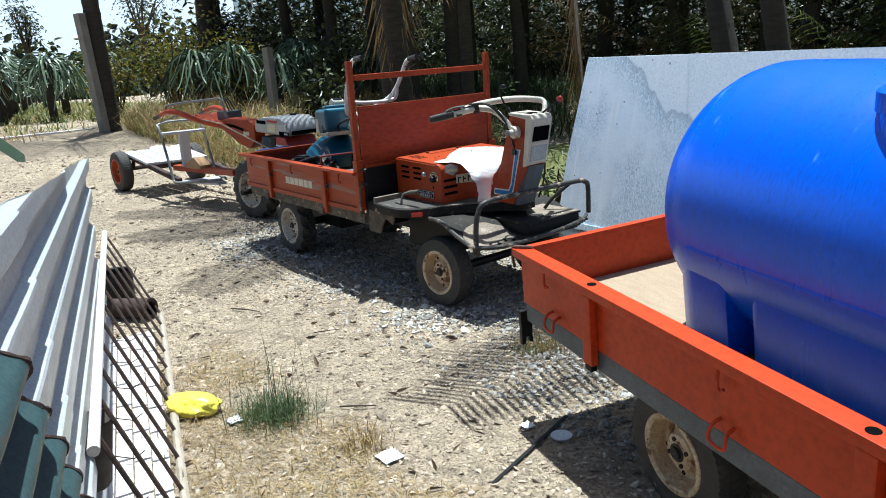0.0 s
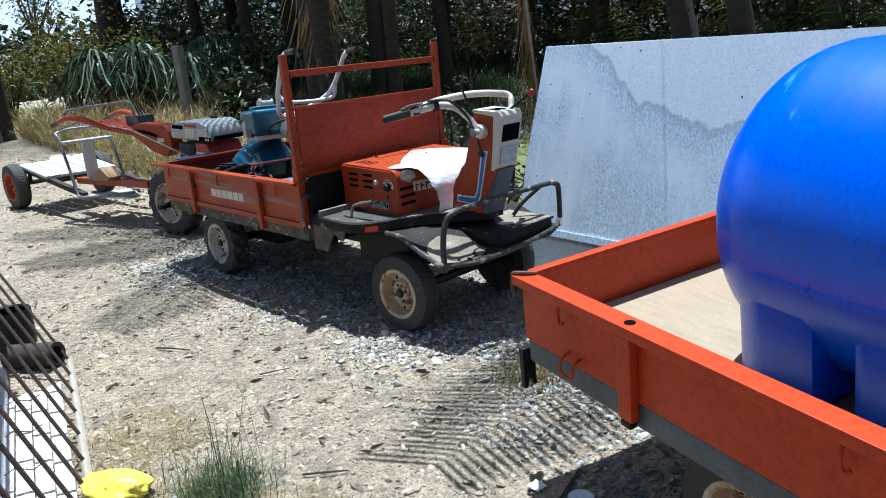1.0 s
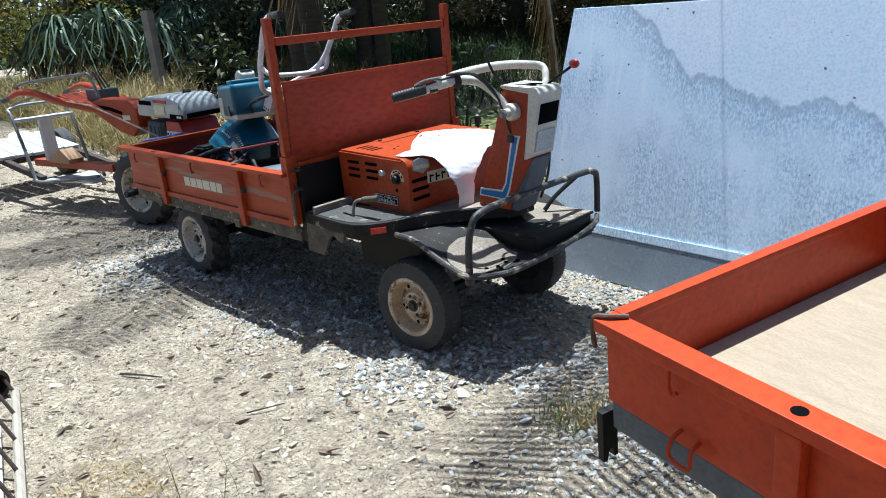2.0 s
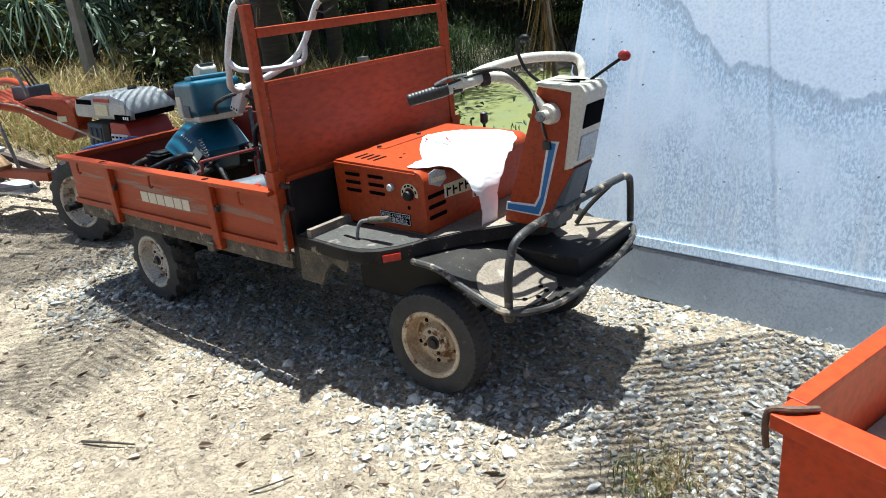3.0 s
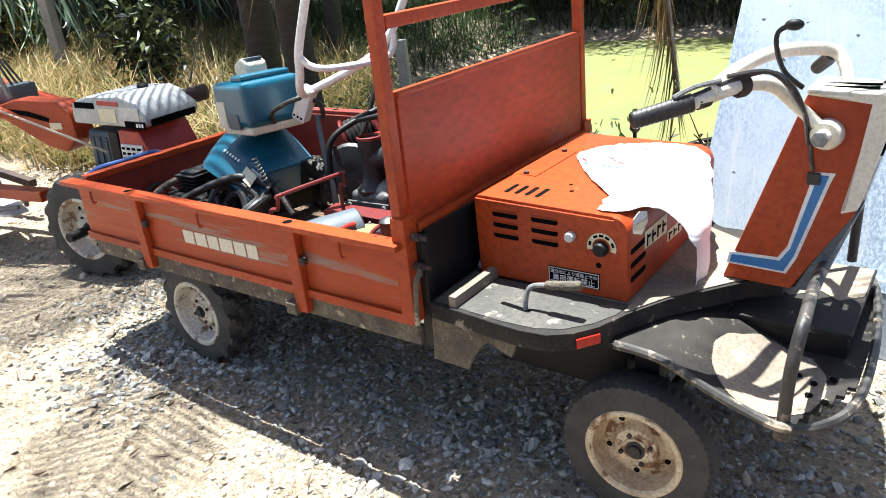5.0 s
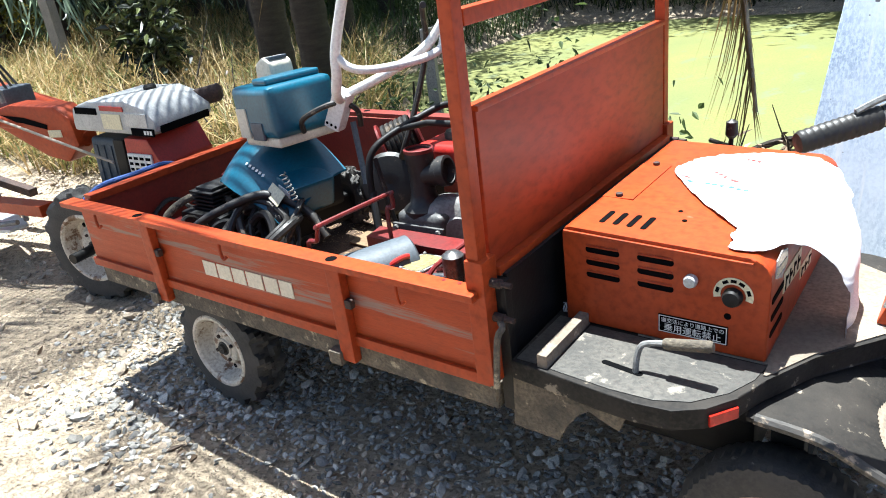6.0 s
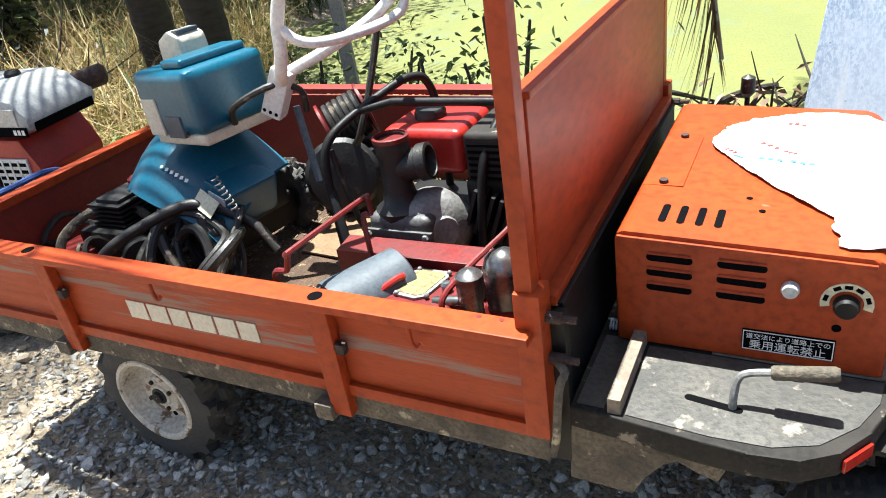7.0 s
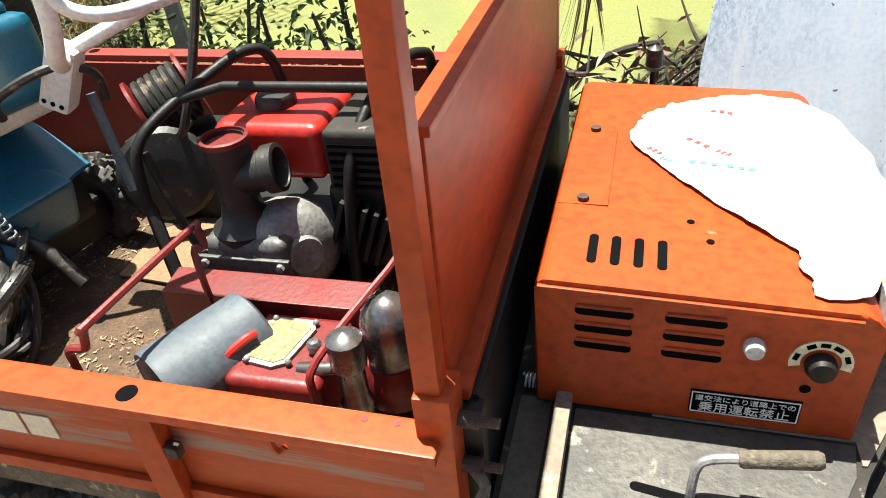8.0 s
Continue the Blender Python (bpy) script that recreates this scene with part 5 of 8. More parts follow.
wpart("can_seam", tube(bmesh.new(), [Vector((-0.545, 0.225, 0.71)) + Vector((0.50, 0.86, 0.05)).normalized() * d + Vector((-0.045, -0.02, 0.076)) for d in (-0.10, 0.08)], 0.002, 5), M_DGREY, mo)
wpart("rod_handle", rod([(-0.52, 0.165, 0.69), (-0.50, 0.175, 0.745), (-0.46, 0.22, 0.775), (-0.445, 0.245, 0.775)], 0.009, 8, 4), M_RED, sp)
gb = wpart("crank_case", box(-0.48, -0.285, 0.15, 0.35, 0.60, 0.745, 0.02, None, 3), M_DKRED, sp)
wpart("case_step", box(-0.50, -0.27, 0.135, 0.36, 0.598, 0.65, 0.01), M_DKRED, sp)
pl = wpart("name_plate", prism(bmesh.new(), [(-0.455, 0.195), (-0.39, 0.185), (-0.365, 0.20), (-0.345, 0.30), (-0.36, 0.325), (-0.43, 0.325), (-0.455, 0.31)], "z", 0.745, 0.753, 0.002), M_STEEL, gb, "silver-edged plate with yellowed print")
wpart("plate_face", prism(bmesh.new(), [(-0.445, 0.205), (-0.39, 0.196), (-0.373, 0.208), (-0.356, 0.298), (-0.366, 0.314), (-0.43, 0.315), (-0.445, 0.303)], "z", 0.753, 0.7545, 0), M_BRASS, pl)
for q in ((-0.445, 0.197), (-0.36, 0.20), (-0.44, 0.318), (-0.352, 0.316)):
    wpart("screw", ball(bmesh.new(), (q[0], q[1], 0.754), 0.007, 8), M_STEEL, pl)
wpart("chrome_knob", lathe(bmesh.new(), [(0.012, 0.745), (0.015, 0.765), (0.010, 0.772), (0.001, 0.773)], Matrix.Translation((-0.325, 0.245, 0)), 12), M_CHROME, sp)
wpart("outlet_pipe", rod([(-0.34, 0.20, 0.74), (-0.28, 0.20, 0.75), (-0.24, 0.21, 0.75)], 0.014, 10), M_CHROME, sp)
bell = wpart("air_bell", lathe(bmesh.new(), [(0.042, 0.60), (0.05, 0.69), (0.056, 0.75), (0.055, 0.79), (0.045, 0.82), (0.025, 0.838), (0.001, 0.842)], Matrix.Translation((-0.195, 0.31, 0)), 28), M_CHROME, sp, "chrome air bell")
wpart("bell_base", lathe(bmesh.new(), [(0.066, 0.60), (0.07, 0.65), (0.054, 0.69)], Matrix.Translation((-0.195, 0.31, 0)), 24), M_DKRED, bell)
wpart("valve_body", lathe(bmesh.new(), [(0.03, 0.60), (0.032, 0.68), (0.026, 0.69), (0.026, 0.76), (0.034, 0.77), (0.034, 0.83), (0.022, 0.84), (0.001, 0.845)], Matrix.Translation((-0.235, 0.20, 0)), 14), M_CHROME, sp)
wpart("carry_rail", rod([(-0.72, 0.085, 0.56), (-0.71, 0.075, 0.80), (-0.698, 0.068, 0.858), (-0.668, 0.068, 0.866), (-0.655, 0.066, 0.875), (-0.640, 0.064, 0.915), (-0.632, 0.075, 0.925), (-0.612, 0.36, 0.925), (-0.602, 0.375, 0.922), (-0.598, 0.372, 0.878), (-0.618, 0.362, 0.868), (-0.622, 0.37, 0.70)], 0.008, 8, 4), M_DKRED, sp, "bent dark red steel rod handle")
wpart("carry_rail", rod([(-0.275, 0.13, 0.61), (-0.285, 0.14, 0.74), (-0.28, 0.17, 0.80), (-0.20, 0.36, 0.865), (-0.16, 0.44, 0.885), (-0.15, 0.45, 0.62)], 0.008, 8, 4), M_DKRED, sp)
for q in ((-0.72, 0.085), (-0.30, 0.42)):
    wpart("foot_rod", rod([(q[0], q[1], 0.578), (q[0], q[1], 0.71)], 0.008, 6), M_RED, sp)

for ob in sp.children:
    ob.matrix_parent_inverse = Matrix.Translation((0, 0, 0.035)) @ ob.matrix_parent_inverse
for q in ((-0.72, 0.40), (-0.28, 0.40), (-0.46, 0.17), (-0.30, 0.17)):
    wpart("rubber_foot", lathe(bmesh.new(), [(0.03, 0.574 + 0.038 * q[1]), (0.026, 0.64)], Matrix.Translation((*q, 0)), 12), M_HOSE, sp)

hs = thing("hose_coil", "tangled coil of black rubber hose on the cargo floor", "hose", at=at_base(-1.3, 0.4))
random.seed(5)
for k in range(13):
    cx, cy, rr, tz = -1.34 + random.uniform(-0.07, 0.07), 0.36 + random.uniform(-0.06, 0.06), random.uniform(0.09, 0.22), random.uniform(0.63, 0.76)
    tlt = random.uniform(-0.5, 0.5)
    pts = [(cx + rr * math.cos(a), cy + rr * 0.75 * math.sin(a), tz + 0.10 * math.sin(a + tlt) + 0.04 * math.cos(2 * a + k)) for a in (i * math.tau / 14 for i in range(14))]
    wpart("loop", rod(pts + pts[:2], (0.009, 0.015, 0.012, 0.018)[k % 4], 8, 4), M_HOSE, hs)
wpart("hose_end", rod([(-1.85, 0.24, 0.66), (-1.87, 0.30, 0.76), (-1.80, 0.42, 0.82), (-1.68, 0.48, 0.80), (-1.58, 0.46, 0.75)], 0.017, 10, 5), M_MUDSTEEL, hs, "dusty braided hose end")
wpart("hose_end", rod([(-1.60, 0.16, 0.66), (-1.56, 0.20, 0.76), (-1.46, 0.29, 0.83), (-1.32, 0.42, 0.87), (-1.15, 0.47, 0.80), (-1.06, 0.47, 0.70)], 0.019, 10, 5), M_HOSE, hs)
wpart("hose_end", rod([(-1.58, 0.14, 0.65), (-1.535, 0.18, 0.745)], 0.0205, 10), M_BLUEST, hs)

hs2 = thing("cable_tangle", "tangle of thin black cables among the engine parts", "cable", at=at_base(-1.75, 0.35))
random.seed(8)
for k in range(9):
    p = Vector((random.uniform(-2.0, -1.5), random.uniform(0.15, 0.6), 0.62))
    pts = [p]
    for i in range(6):
        p = p + Vector((random.uniform(-0.14, 0.16), random.uniform(-0.13, 0.13), 0))
        pts.append(Vector((min(-1.4, max(-2.05, p.x)), min(0.75, max(0.12, p.y)), 0.61 + random.uniform(0.0, 0.17))))
    wpart("cable", rod(pts, random.choice((0.006, 0.009, 0.011)), 6, 4), M_HOSE if k % 3 else M_MUDSTEEL, hs2)

en = thing("small_engine", "oily black and red engine parts heaped in the bed corner", "engine", at=at_base(-1.75, 0.5))
wpart("crankcase", box(-1.88, -1.58, 0.36, 0.66, 0.60, 0.76, 0.03), M_BLACK, en)
wpart("cylinder", box(-1.80, -1.68, 0.42, 0.58, 0.76, 0.86, 0.012), M_CAST, en)
for k in range(5):
    wpart("fin", box(-1.82, -1.66, 0.40, 0.60, 0.765 + 0.018 * k, 0.772 + 0.018 * k, 0.001), M_CAST, en)
wpart("cap", lathe(bmesh.new(), [(0.035, 0.86), (0.035, 0.885), (0.02, 0.895), (0.001, 0.895)], Matrix.Translation((-1.72, 0.56, 0)), 16), M_DKRED, en)
wpart("pulley", lathe(bmesh.new(), [(0.07, -0.03), (0.075, -0.01), (0.055, 0), (0.075, 0.01), (0.07, 0.03), (0.02, 0.035), (0.001, 0.035)], aim((-1.56, 0.36, 0.68), (0.8, -0.6, 0.1)), 24), M_BLACK, en)
wpart("pulley", lathe(bmesh.new(), [(0.09, -0.03), (0.095, -0.01), (0.075, 0), (0.095, 0.01), (0.09, 0.03), (0.02, 0.035), (0.001, 0.035)], aim((-1.42, 0.52, 0.70), (0.5, -0.85, 0.1)), 24), M_CAST, en)
wpart("red_housing", box(-1.98, -1.80, 0.26, 0.44, 0.60, 0.70, 0.02), M_DKRED, en)

cs = thing("cable_spool", "red spool wound with black cable", "cable", at=at_base(-1.05, 1.0))
wpart("drum", lathe(bmesh.new(), [(0.03, -0.09), (0.10, -0.085), (0.10, -0.075), (0.06, -0.07), (0.06, 0.07), (0.10, 0.075), (0.10, 0.085), (0.001, 0.09)], aim((-1.08, 1.02, 0.95), (0.7, 0.6, 0.3)), 24), M_DKRED, cs)
for k in range(6):
    c = Vector((-1.08, 1.02, 0.95)) + Vector((0.7, 0.6, 0.3)).normalized() * (-0.055 + 0.022 * k)
    m = aim(c, (0.7, 0.6, 0.3))
    wpart("cable_turn", rod([m @ Vector((0.078 * math.cos(a), 0.078 * math.sin(a), 0)) for a in (i * math.tau / 16 for i in range(17))], 0.012, 6), M_HOSE, cs)
wpart("stand", box(-1.2, -0.95, 0.92, 1.12, 0.605, 0.86, 0.01), M_BLACK, cs)
wpart("lead", rod([(-1.0, 0.98, 0.90), (-0.95, 0.86, 0.92), (-0.88, 0.80, 0.98), (-0.84, 0.86, 1.14), (-0.80, 0.92, 1.35), (-0.74, 0.85, 1.5), (-0.68, 0.78, 1.52)], 0.012, 8, 5), M_HOSE, cs)
crate = thing("cardboard_sheet", "torn brown cardboard lying on the dirty bed floor", "cardboard", at=at_base(-0.95, 0.75))
wpart("sheet", prism(bmesh.new(), [(-1.10, 0.62), (-0.88, 0.60), (-0.80, 0.86), (-0.95, 0.98), (-1.12, 0.84)], "z", 0.606, 0.613, 0.002), M_CARD, crate)
rope = thing("blue_rope", "blue rope tied over the tailboard", "rope", at=Matrix.Translation((-2.1, 0.4, 0.88)))
wpart("strand", rod([(-2.19, 0.12, 0.86), (-2.16, 0.2, 0.905), (-2.14, 0.35, 0.912), (-2.13, 0.50, 0.915), (-2.10, 0.56, 0.88), (-2.09, 0.57, 0.76), (-2.08, 0.58, 0.62)], 0.012, 8, 5), M_ROPE, rope)
# chaff on the bed floor
random.seed(11)
vs, fs = [], []
for k in range(6000):
    x, y = random.uniform(-2.0, -0.1), random.uniform(0.1, 1.24)
    if noise.noise((x * 3, y * 3, 0)) < -0.1:
        continue
    z = carrier_z(x, y, 0.572)
    a, l, w = random.uniform(0, 6.28), random.uniform(0.002, 0.009), random.uniform(0.0008, 0.0022)
    c, s = math.cos(a), math.sin(a)
    b = len(vs)
    h = random.uniform(0.001, 0.004)
    for u, v, zz in ((-l, -w, 0), (l, -w, h), (l, w, h), (-l, w, 0.001)):
        vs.append((x + u * c - v * s, y + u * s + v * c, z + zz + 0.001))
    fs.append((b, b + 1, b + 2, b + 3))
me = bpy.data.meshes.new("chaff")
me.from_pydata(vs, [], fs)
M_CHAFF = surface("straw_chaff", (0.4, 0.29, 0.15), (0.2, 0.13, 0.07), rough=0.9, bump=0, vary=0.5, island=True)
me.materials.append(M_CHAFF)
tagged(new("chaff", me), "scattered straw chaff and crumbs on the bed floor", "debris", kind="stuff")

# ---- white sack over the engine cover ----
def inside(p, poly):
    x, y, c = p[0], p[1], False
    for i in range(len(poly)):
        (x0, y0), (x1, y1) = poly[i - 1], poly[i]
        if (y0 > y) != (y1 > y) and x < (x1 - x0) * (y - y0) / (y1 - y0) + x0:
            c = not c
    return c


sack_outline = [(0.222, 0.80), (0.232, 0.752), (0.315, 0.632), (0.39, 0.54), (0.455, 0.472), (0.512, 0.415), (0.506, 0.372), (0.522, 0.335), (0.516, 0.302), (0.535, 0.294), (0.575, 0.298), (0.60, 0.312), (0.625, 0.335),
                (0.632, 0.375), (0.66, 0.40), (0.72, 0.405), (0.775, 0.41), (0.84, 0.435), (0.92, 0.45), (0.975, 0.42), (1.0, 0.43), (0.992, 0.48), (1.0, 0.53), (0.975, 0.555), (0.93, 0.56), (0.86, 0.575), (0.80, 0.62), (0.74, 0.72), (0.68, 0.86),
                (0.64, 0.95), (0.585, 1.02), (0.50, 1.035), (0.41, 1.02), (0.31, 0.965), (0.252, 0.90)]
STEP = 0.004
bm = bmesh.new()
grid = {}


def sack_vert(i, j):
    if (i, j) in grid:
        return grid[i, j]
    s, y = 0.18 + i * STEP + 0.002 * noise.noise((i * 0.4, j * 0.4, 2)), 0.28 + j * STEP + 0.002 * noise.noise((i * 0.4, j * 0.4, 5))
    wr = 0.006 * abs(noise.noise((s * 7, y * 9, 1))) + 0.0035 * abs(noise.noise((s * 30, y * 14, 4))) + 0.003
    top = carrier_z(s, y, 0.966 - 0.03 * (min(s, 0.62) - 0.09))
    edge = 0.605
    if s < edge:
        p = (s, y, top + max(0.002, wr))
    else:
        d = s - edge
        a = min(d / 0.155, math.pi / 2)
        fall = 0.155 * (1 - math.cos(a)) + max(0.0, d - 0.2435)
        p = (edge + 0.155 * math.sin(a) * (0.35 + 0.65 * step(0.30, 0.42, y)) + max(0, wr) + 0.012 * noise.noise((y * 14, d * 9, 3)), y + 0.10 * d + 0.012 * noise.noise((y * 8, d * 20, 6)), top - fall + 0.004)
    grid[i, j] = bm.verts.new(p)
    return grid[i, j]


for i in range(212):
    for j in range(200):
        c = (0.18 + (i + 0.5) * STEP, 0.28 + (j + 0.5) * STEP)
        rag = 0.008 * noise.noise((c[0] * 60, c[1] * 60, 9))
        if inside((c[0] + rag, c[1] - rag), sack_outline):
            bm.faces.new([sack_vert(i, j), sack_vert(i + 1, j), sack_vert(i + 1, j + 1), sack_vert(i, j + 1)])
for k in range(5):
    rim = [v for v in bm.verts if v.is_boundary]
    moved = {}
    for v in rim:
        near_ = [e.other_vert(v).co for e in v.link_edges if e.is_boundary]
        moved[v] = v.co.lerp(sum(near_, Vector()) / len(near_), 0.5)
    for v, q in moved.items():
        v.co = q
r = bmesh.ops.extrude_face_region(bm, geom=bm.faces[:])
bmesh.ops.translate(bm, vec=(0.0, 0.0, 0.0015), verts=[v for v in r["geom"] if isinstance(v, bmesh.types.BMVert)])
sack = thing("woven_sack", "torn white woven plastic sack draped over the engine cover", "sack", at=Matrix.Translation((0.45, 0.8, 0.99)))
sk = wpart("cloth", bm, M_SACK, sack, angle=70)
for x, y, l, mt, tilt in ((0.345, 0.79, 0.05, M_REDINK, 0.8), (0.40, 0.745, 0.03, M_REDINK, 0.8), (0.35, 0.69, 0.06, M_BLUEINK, 0.12), (0.42, 0.682, 0.06, M_BLUEINK, 0.12),
                          (0.265, 0.735, 0.03, M_REDINK, 0.9), (0.29, 0.70, 0.02, M_BLUEINK, 0.9), (0.40, 0.93, 0.05, M_REDINK, 0.2)):
    for k in range(3):
        px_, py_ = x + l * k / 3, y - tilt * l * k / 3
        zz = carrier_z(px_, py_, 0.9715 - 0.03 * (px_ - 0.09)) + 0.006 * abs(noise.noise((px_ * 7, py_ * 9, 1))) + 0.0035 * abs(noise.noise((px_ * 30, py_ * 14, 4)))
        wpart("print_bar", box(-l / 9, l / 11, -0.006, 0.006, -0.001, 0.001, 0, Matrix.Translation((x + l * k / 3, y - tilt * l * k / 3, zz)) @ Matrix.Rotation(-tilt, 4, 'Z')), mt, sk)

# ---- walking tractor and its seat trailer ----
TC = pose(-2.895, 0.775, 0.14, 0, 0, 13)
wt = thing("walking_tractor", "orange two-wheel walking tractor with silver engine hood", "tractor", at=TC)
for s in (-1, 1):
    wheel(wt, (0.0, s * 0.37, 0.305), (0, s, 0), 0.31, 0.17, 0.18, M_WRIM, lugs=16, hub=0.045, rim_label="dirty white steel rim", tyre_label="black lugged tractor tyre")
    part("axle_stub", rod([(0, s * 0.2, 0.29), (0, s * 0.56, 0.29)], 0.028, 10), M_BLACK, wt)
part("gear_case", box(-0.16, 0.16, -0.11, 0.11, 0.22, 0.72, 0.04, None, 3), M_ORANGE, wt)
part("axle", rod([(0, -0.34, 0.29), (0, 0.34, 0.29)], 0.05, 12), M_CAST, wt)
part("frame", box(-0.1, 0.78, -0.12, 0.12, 0.52, 0.58, 0.01), M_DKRED, wt)
part("front_bumper", rod([(0.70, -0.16, 0.55), (0.84, -0.14, 0.52), (0.84, 0.14, 0.52), (0.70, 0.16, 0.55)], 0.02, 8, 4), M_DKRED, wt)
part("front_stand", rod([(0.72, 0.0, 0.55), (0.74, 0.0, 0.0)], 0.022, 8), M_BLACK, wt)
before = set(wt.children)
part("engine_block", box(0.12, 0.72, -0.19, 0.19, 0.56, 0.86, 0.03, None, 3), M_GREY, wt, "grey diesel engine block")
for k in range(4):
    part("block_rib", box(0.16 + 0.07 * k, 0.19 + 0.07 * k, -0.197, -0.188, 0.60, 0.82, 0.003), M_GREY, wt)
part("intake", box(0.37, 0.47, -0.205, -0.18, 0.66, 0.86, 0.008), M_BLACK, wt)
part("shroud", prism(bmesh.new(), [(0.50, 0.60), (0.80, 0.60), (0.82, 0.74), (0.72, 0.88), (0.50, 0.88)], "y", -0.215, 0.2, 0.015), M_RED, wt, "red fan shroud")
gr = part("grille", box(0.52, 0.745, -0.228, -0.212, 0.63, 0.80, 0.006), M_WHITE, wt, "white slotted cooling grille")
for k in range(5):
    part("grille_slot", box(0.532, 0.735, -0.2305, -0.2275, 0.645 + 0.031 * k, 0.660 + 0.031 * k, 0), M_INKHOLE, gr)
for k in range(3):
    part("grille_bar", box(0.57 + 0.055 * k, 0.582 + 0.055 * k, -0.2325, -0.2285, 0.635, 0.795, 0), M_WHITE, gr)
hood = part("hood", prism(bmesh.new(), [(0.06, 0.90), (0.78, 0.90), (0.86, 0.92), (0.86, 0.985), (0.78, 1.05), (0.60, 1.085), (0.25, 1.07), (0.08, 1.03)], "y", -0.24, 0.22, 0.04), M_SILVER, wt, "silver-painted engine hood")
part("hood_band", box(0.64, 0.845, -0.246, -0.236, 0.905, 0.945, 0.003), M_INKHOLE, hood)
part("hood_front_band", box(0.855, 0.866, -0.20, 0.18, 0.915, 0.955, 0.003), M_INKHOLE, hood)
part("lamp_pane", box(0.60, 0.80, -0.245, -0.235, 0.95, 1.02, 0.004), M_LENS, hood, "clear fuel gauge window")
part("decal", box(0.38, 0.56, -0.2455, -0.2385, 0.93, 1.01, 0.002), M_STICK, hood)
part("decal", box(0.13, 0.34, -0.2455, -0.2385, 1.0, 1.035, 0.002), M_INKHOLE, hood)
part("decal_red", box(0.38, 0.60, -0.2455, -0.2385, 1.025, 1.05, 0.002), M_RED, hood)
for k in range(3):
    part("lettering_bar", box(0.76 + 0.027 * k, 0.778 + 0.027 * k, -0.2475, -0.2455, 0.915, 0.936, 0), M_WHITE, hood)
part("filler_cap", lathe(bmesh.new(), [(0.04, 1.06), (0.04, 1.095), (0.03, 1.105), (0.001, 1.105)], Matrix.Translation((0.5, 0.05, 0)), 16), M_BLACK, hood)
part("muffler", lathe(bmesh.new(), [(0.03, 0), (0.05, 0.02), (0.05, 0.2), (0.03, 0.22)], aim((0.72, 0.16, 1.0), (0.6, 0.5, 0.1)), 14), M_RUST, wt)
for ob in set(wt.children) - before:
    ob.matrix_parent_inverse = Matrix.Translation((-0.215, 0, -0.005)) @ Matrix.Rotation(radians(4.5), 4, 'Y') @ Matrix.Diagonal((0.72, 0.97, 1.0, 1)) @ ob.matrix_parent_inverse
part("belt_cover", prism(bmesh.new(), [(-0.42, 0.74), (-0.26, 0.70), (-0.14, 0.80), (-0.15, 0.95), (-0.25, 1.02), (-0.60, 1.04), (-0.80, 1.0), (-0.76, 0.92)], "y", -0.20, -0.05, 0.03), M_ORANGE, wt, "orange belt cover with black stripe")
part("cover_stripe", prism(bmesh.new(), [(-0.70, 0.985), (-0.50, 0.965), (-0.33, 0.92), (-0.34, 0.895), (-0.52, 0.935), (-0.69, 0.955)], "y", -0.2035, -0.198), M_INKHOLE, wt)
part("cover_label", box(-0.34, -0.24, -0.2035, -0.198, 0.85, 0.89, 0.001), M_STICK, wt)
for s in (-1, 1):
    hb2 = part("handle", rod([(-0.15, s * 0.12, 0.82), (-0.6, s * 0.17, 0.93), (-1.08, s * 0.25, 1.02), (-1.45, s * 0.29, 1.11), (-1.65, s * 0.31, 1.12), (-1.80, s * 0.31, 1.085)], [0.045, 0.028], 10, 5), M_ORANGE, wt, "orange handlebar arm")
    part("grip", rod([(-1.78, s * 0.31, 1.09), (-1.93, s * 0.315, 1.05)], 0.027, 10), M_HOSE, hb2)
    part("lever", rod([(-1.45, s * 0.28, 1.08), (-1.68, s * 0.31, 1.03), (-1.82, s * 0.315, 1.0)], 0.009, 6, 3), M_STEEL, hb2)
part("cross_plate", box(-1.25, -0.75, -0.20, 0.20, 1.0, 1.03, 0.01, Matrix.Translation((-1, 0, 1.02)) @ Matrix.Rotation(0.22, 4, 'Y') @ Matrix.Translation((1, 0, -1.02))), M_ORANGE, wt)
part("loop_bar", rod([(-0.62, -0.20, 1.05), (-0.66, -0.22, 1.235), (-0.80, -0.24, 1.25), (-1.60, -0.29, 1.20), (-1.66, -0.30, 1.13)], 0.014, 8, 5), M_STEEL, wt)
part("lever_console", box(-0.95, -0.74, -0.10, 0.10, 1.0, 1.11, 0.02), M_DGREY, wt)
for k in range(3):
    part("gear_lever", rod([(-0.75 - 0.03 * k, -0.06 + 0.06 * k, 1.1), (-0.85 - 0.05 * k, -0.05 + 0.06 * k, 1.26)], 0.008, 6), M_BLACK, wt)
part("control_rod", rod([(-1.25, -0.27, 1.06), (-0.69, -0.25, 0.985), (0.14, -0.25, 0.722)], 0.008, 6), M_WOOD, wt)
part("hitch", box(-0.5, -0.1, -0.06, 0.06, 0.34, 0.42, 0.01), M_CAST, wt)

SC = pose(-6.07, 0.40, ground_z(-6.07, 0.4), 0, 0, 4)
st = thing("seat_trailer", "low seat trailer with bleached plank deck behind the walking tractor", "trailer", at=SC)
for s in (-1, 1):
    wheel(st, (0.0, s * 0.52, 0.265), (0, s, 0), 0.27, 0.15, 0.16, M_ORANGE, hub=0.045, rim_label="rusty orange rim")
part("axle", rod([(0, -0.5, 0.285), (0, 0.5, 0.285)], 0.03, 8), M_RUST, st)
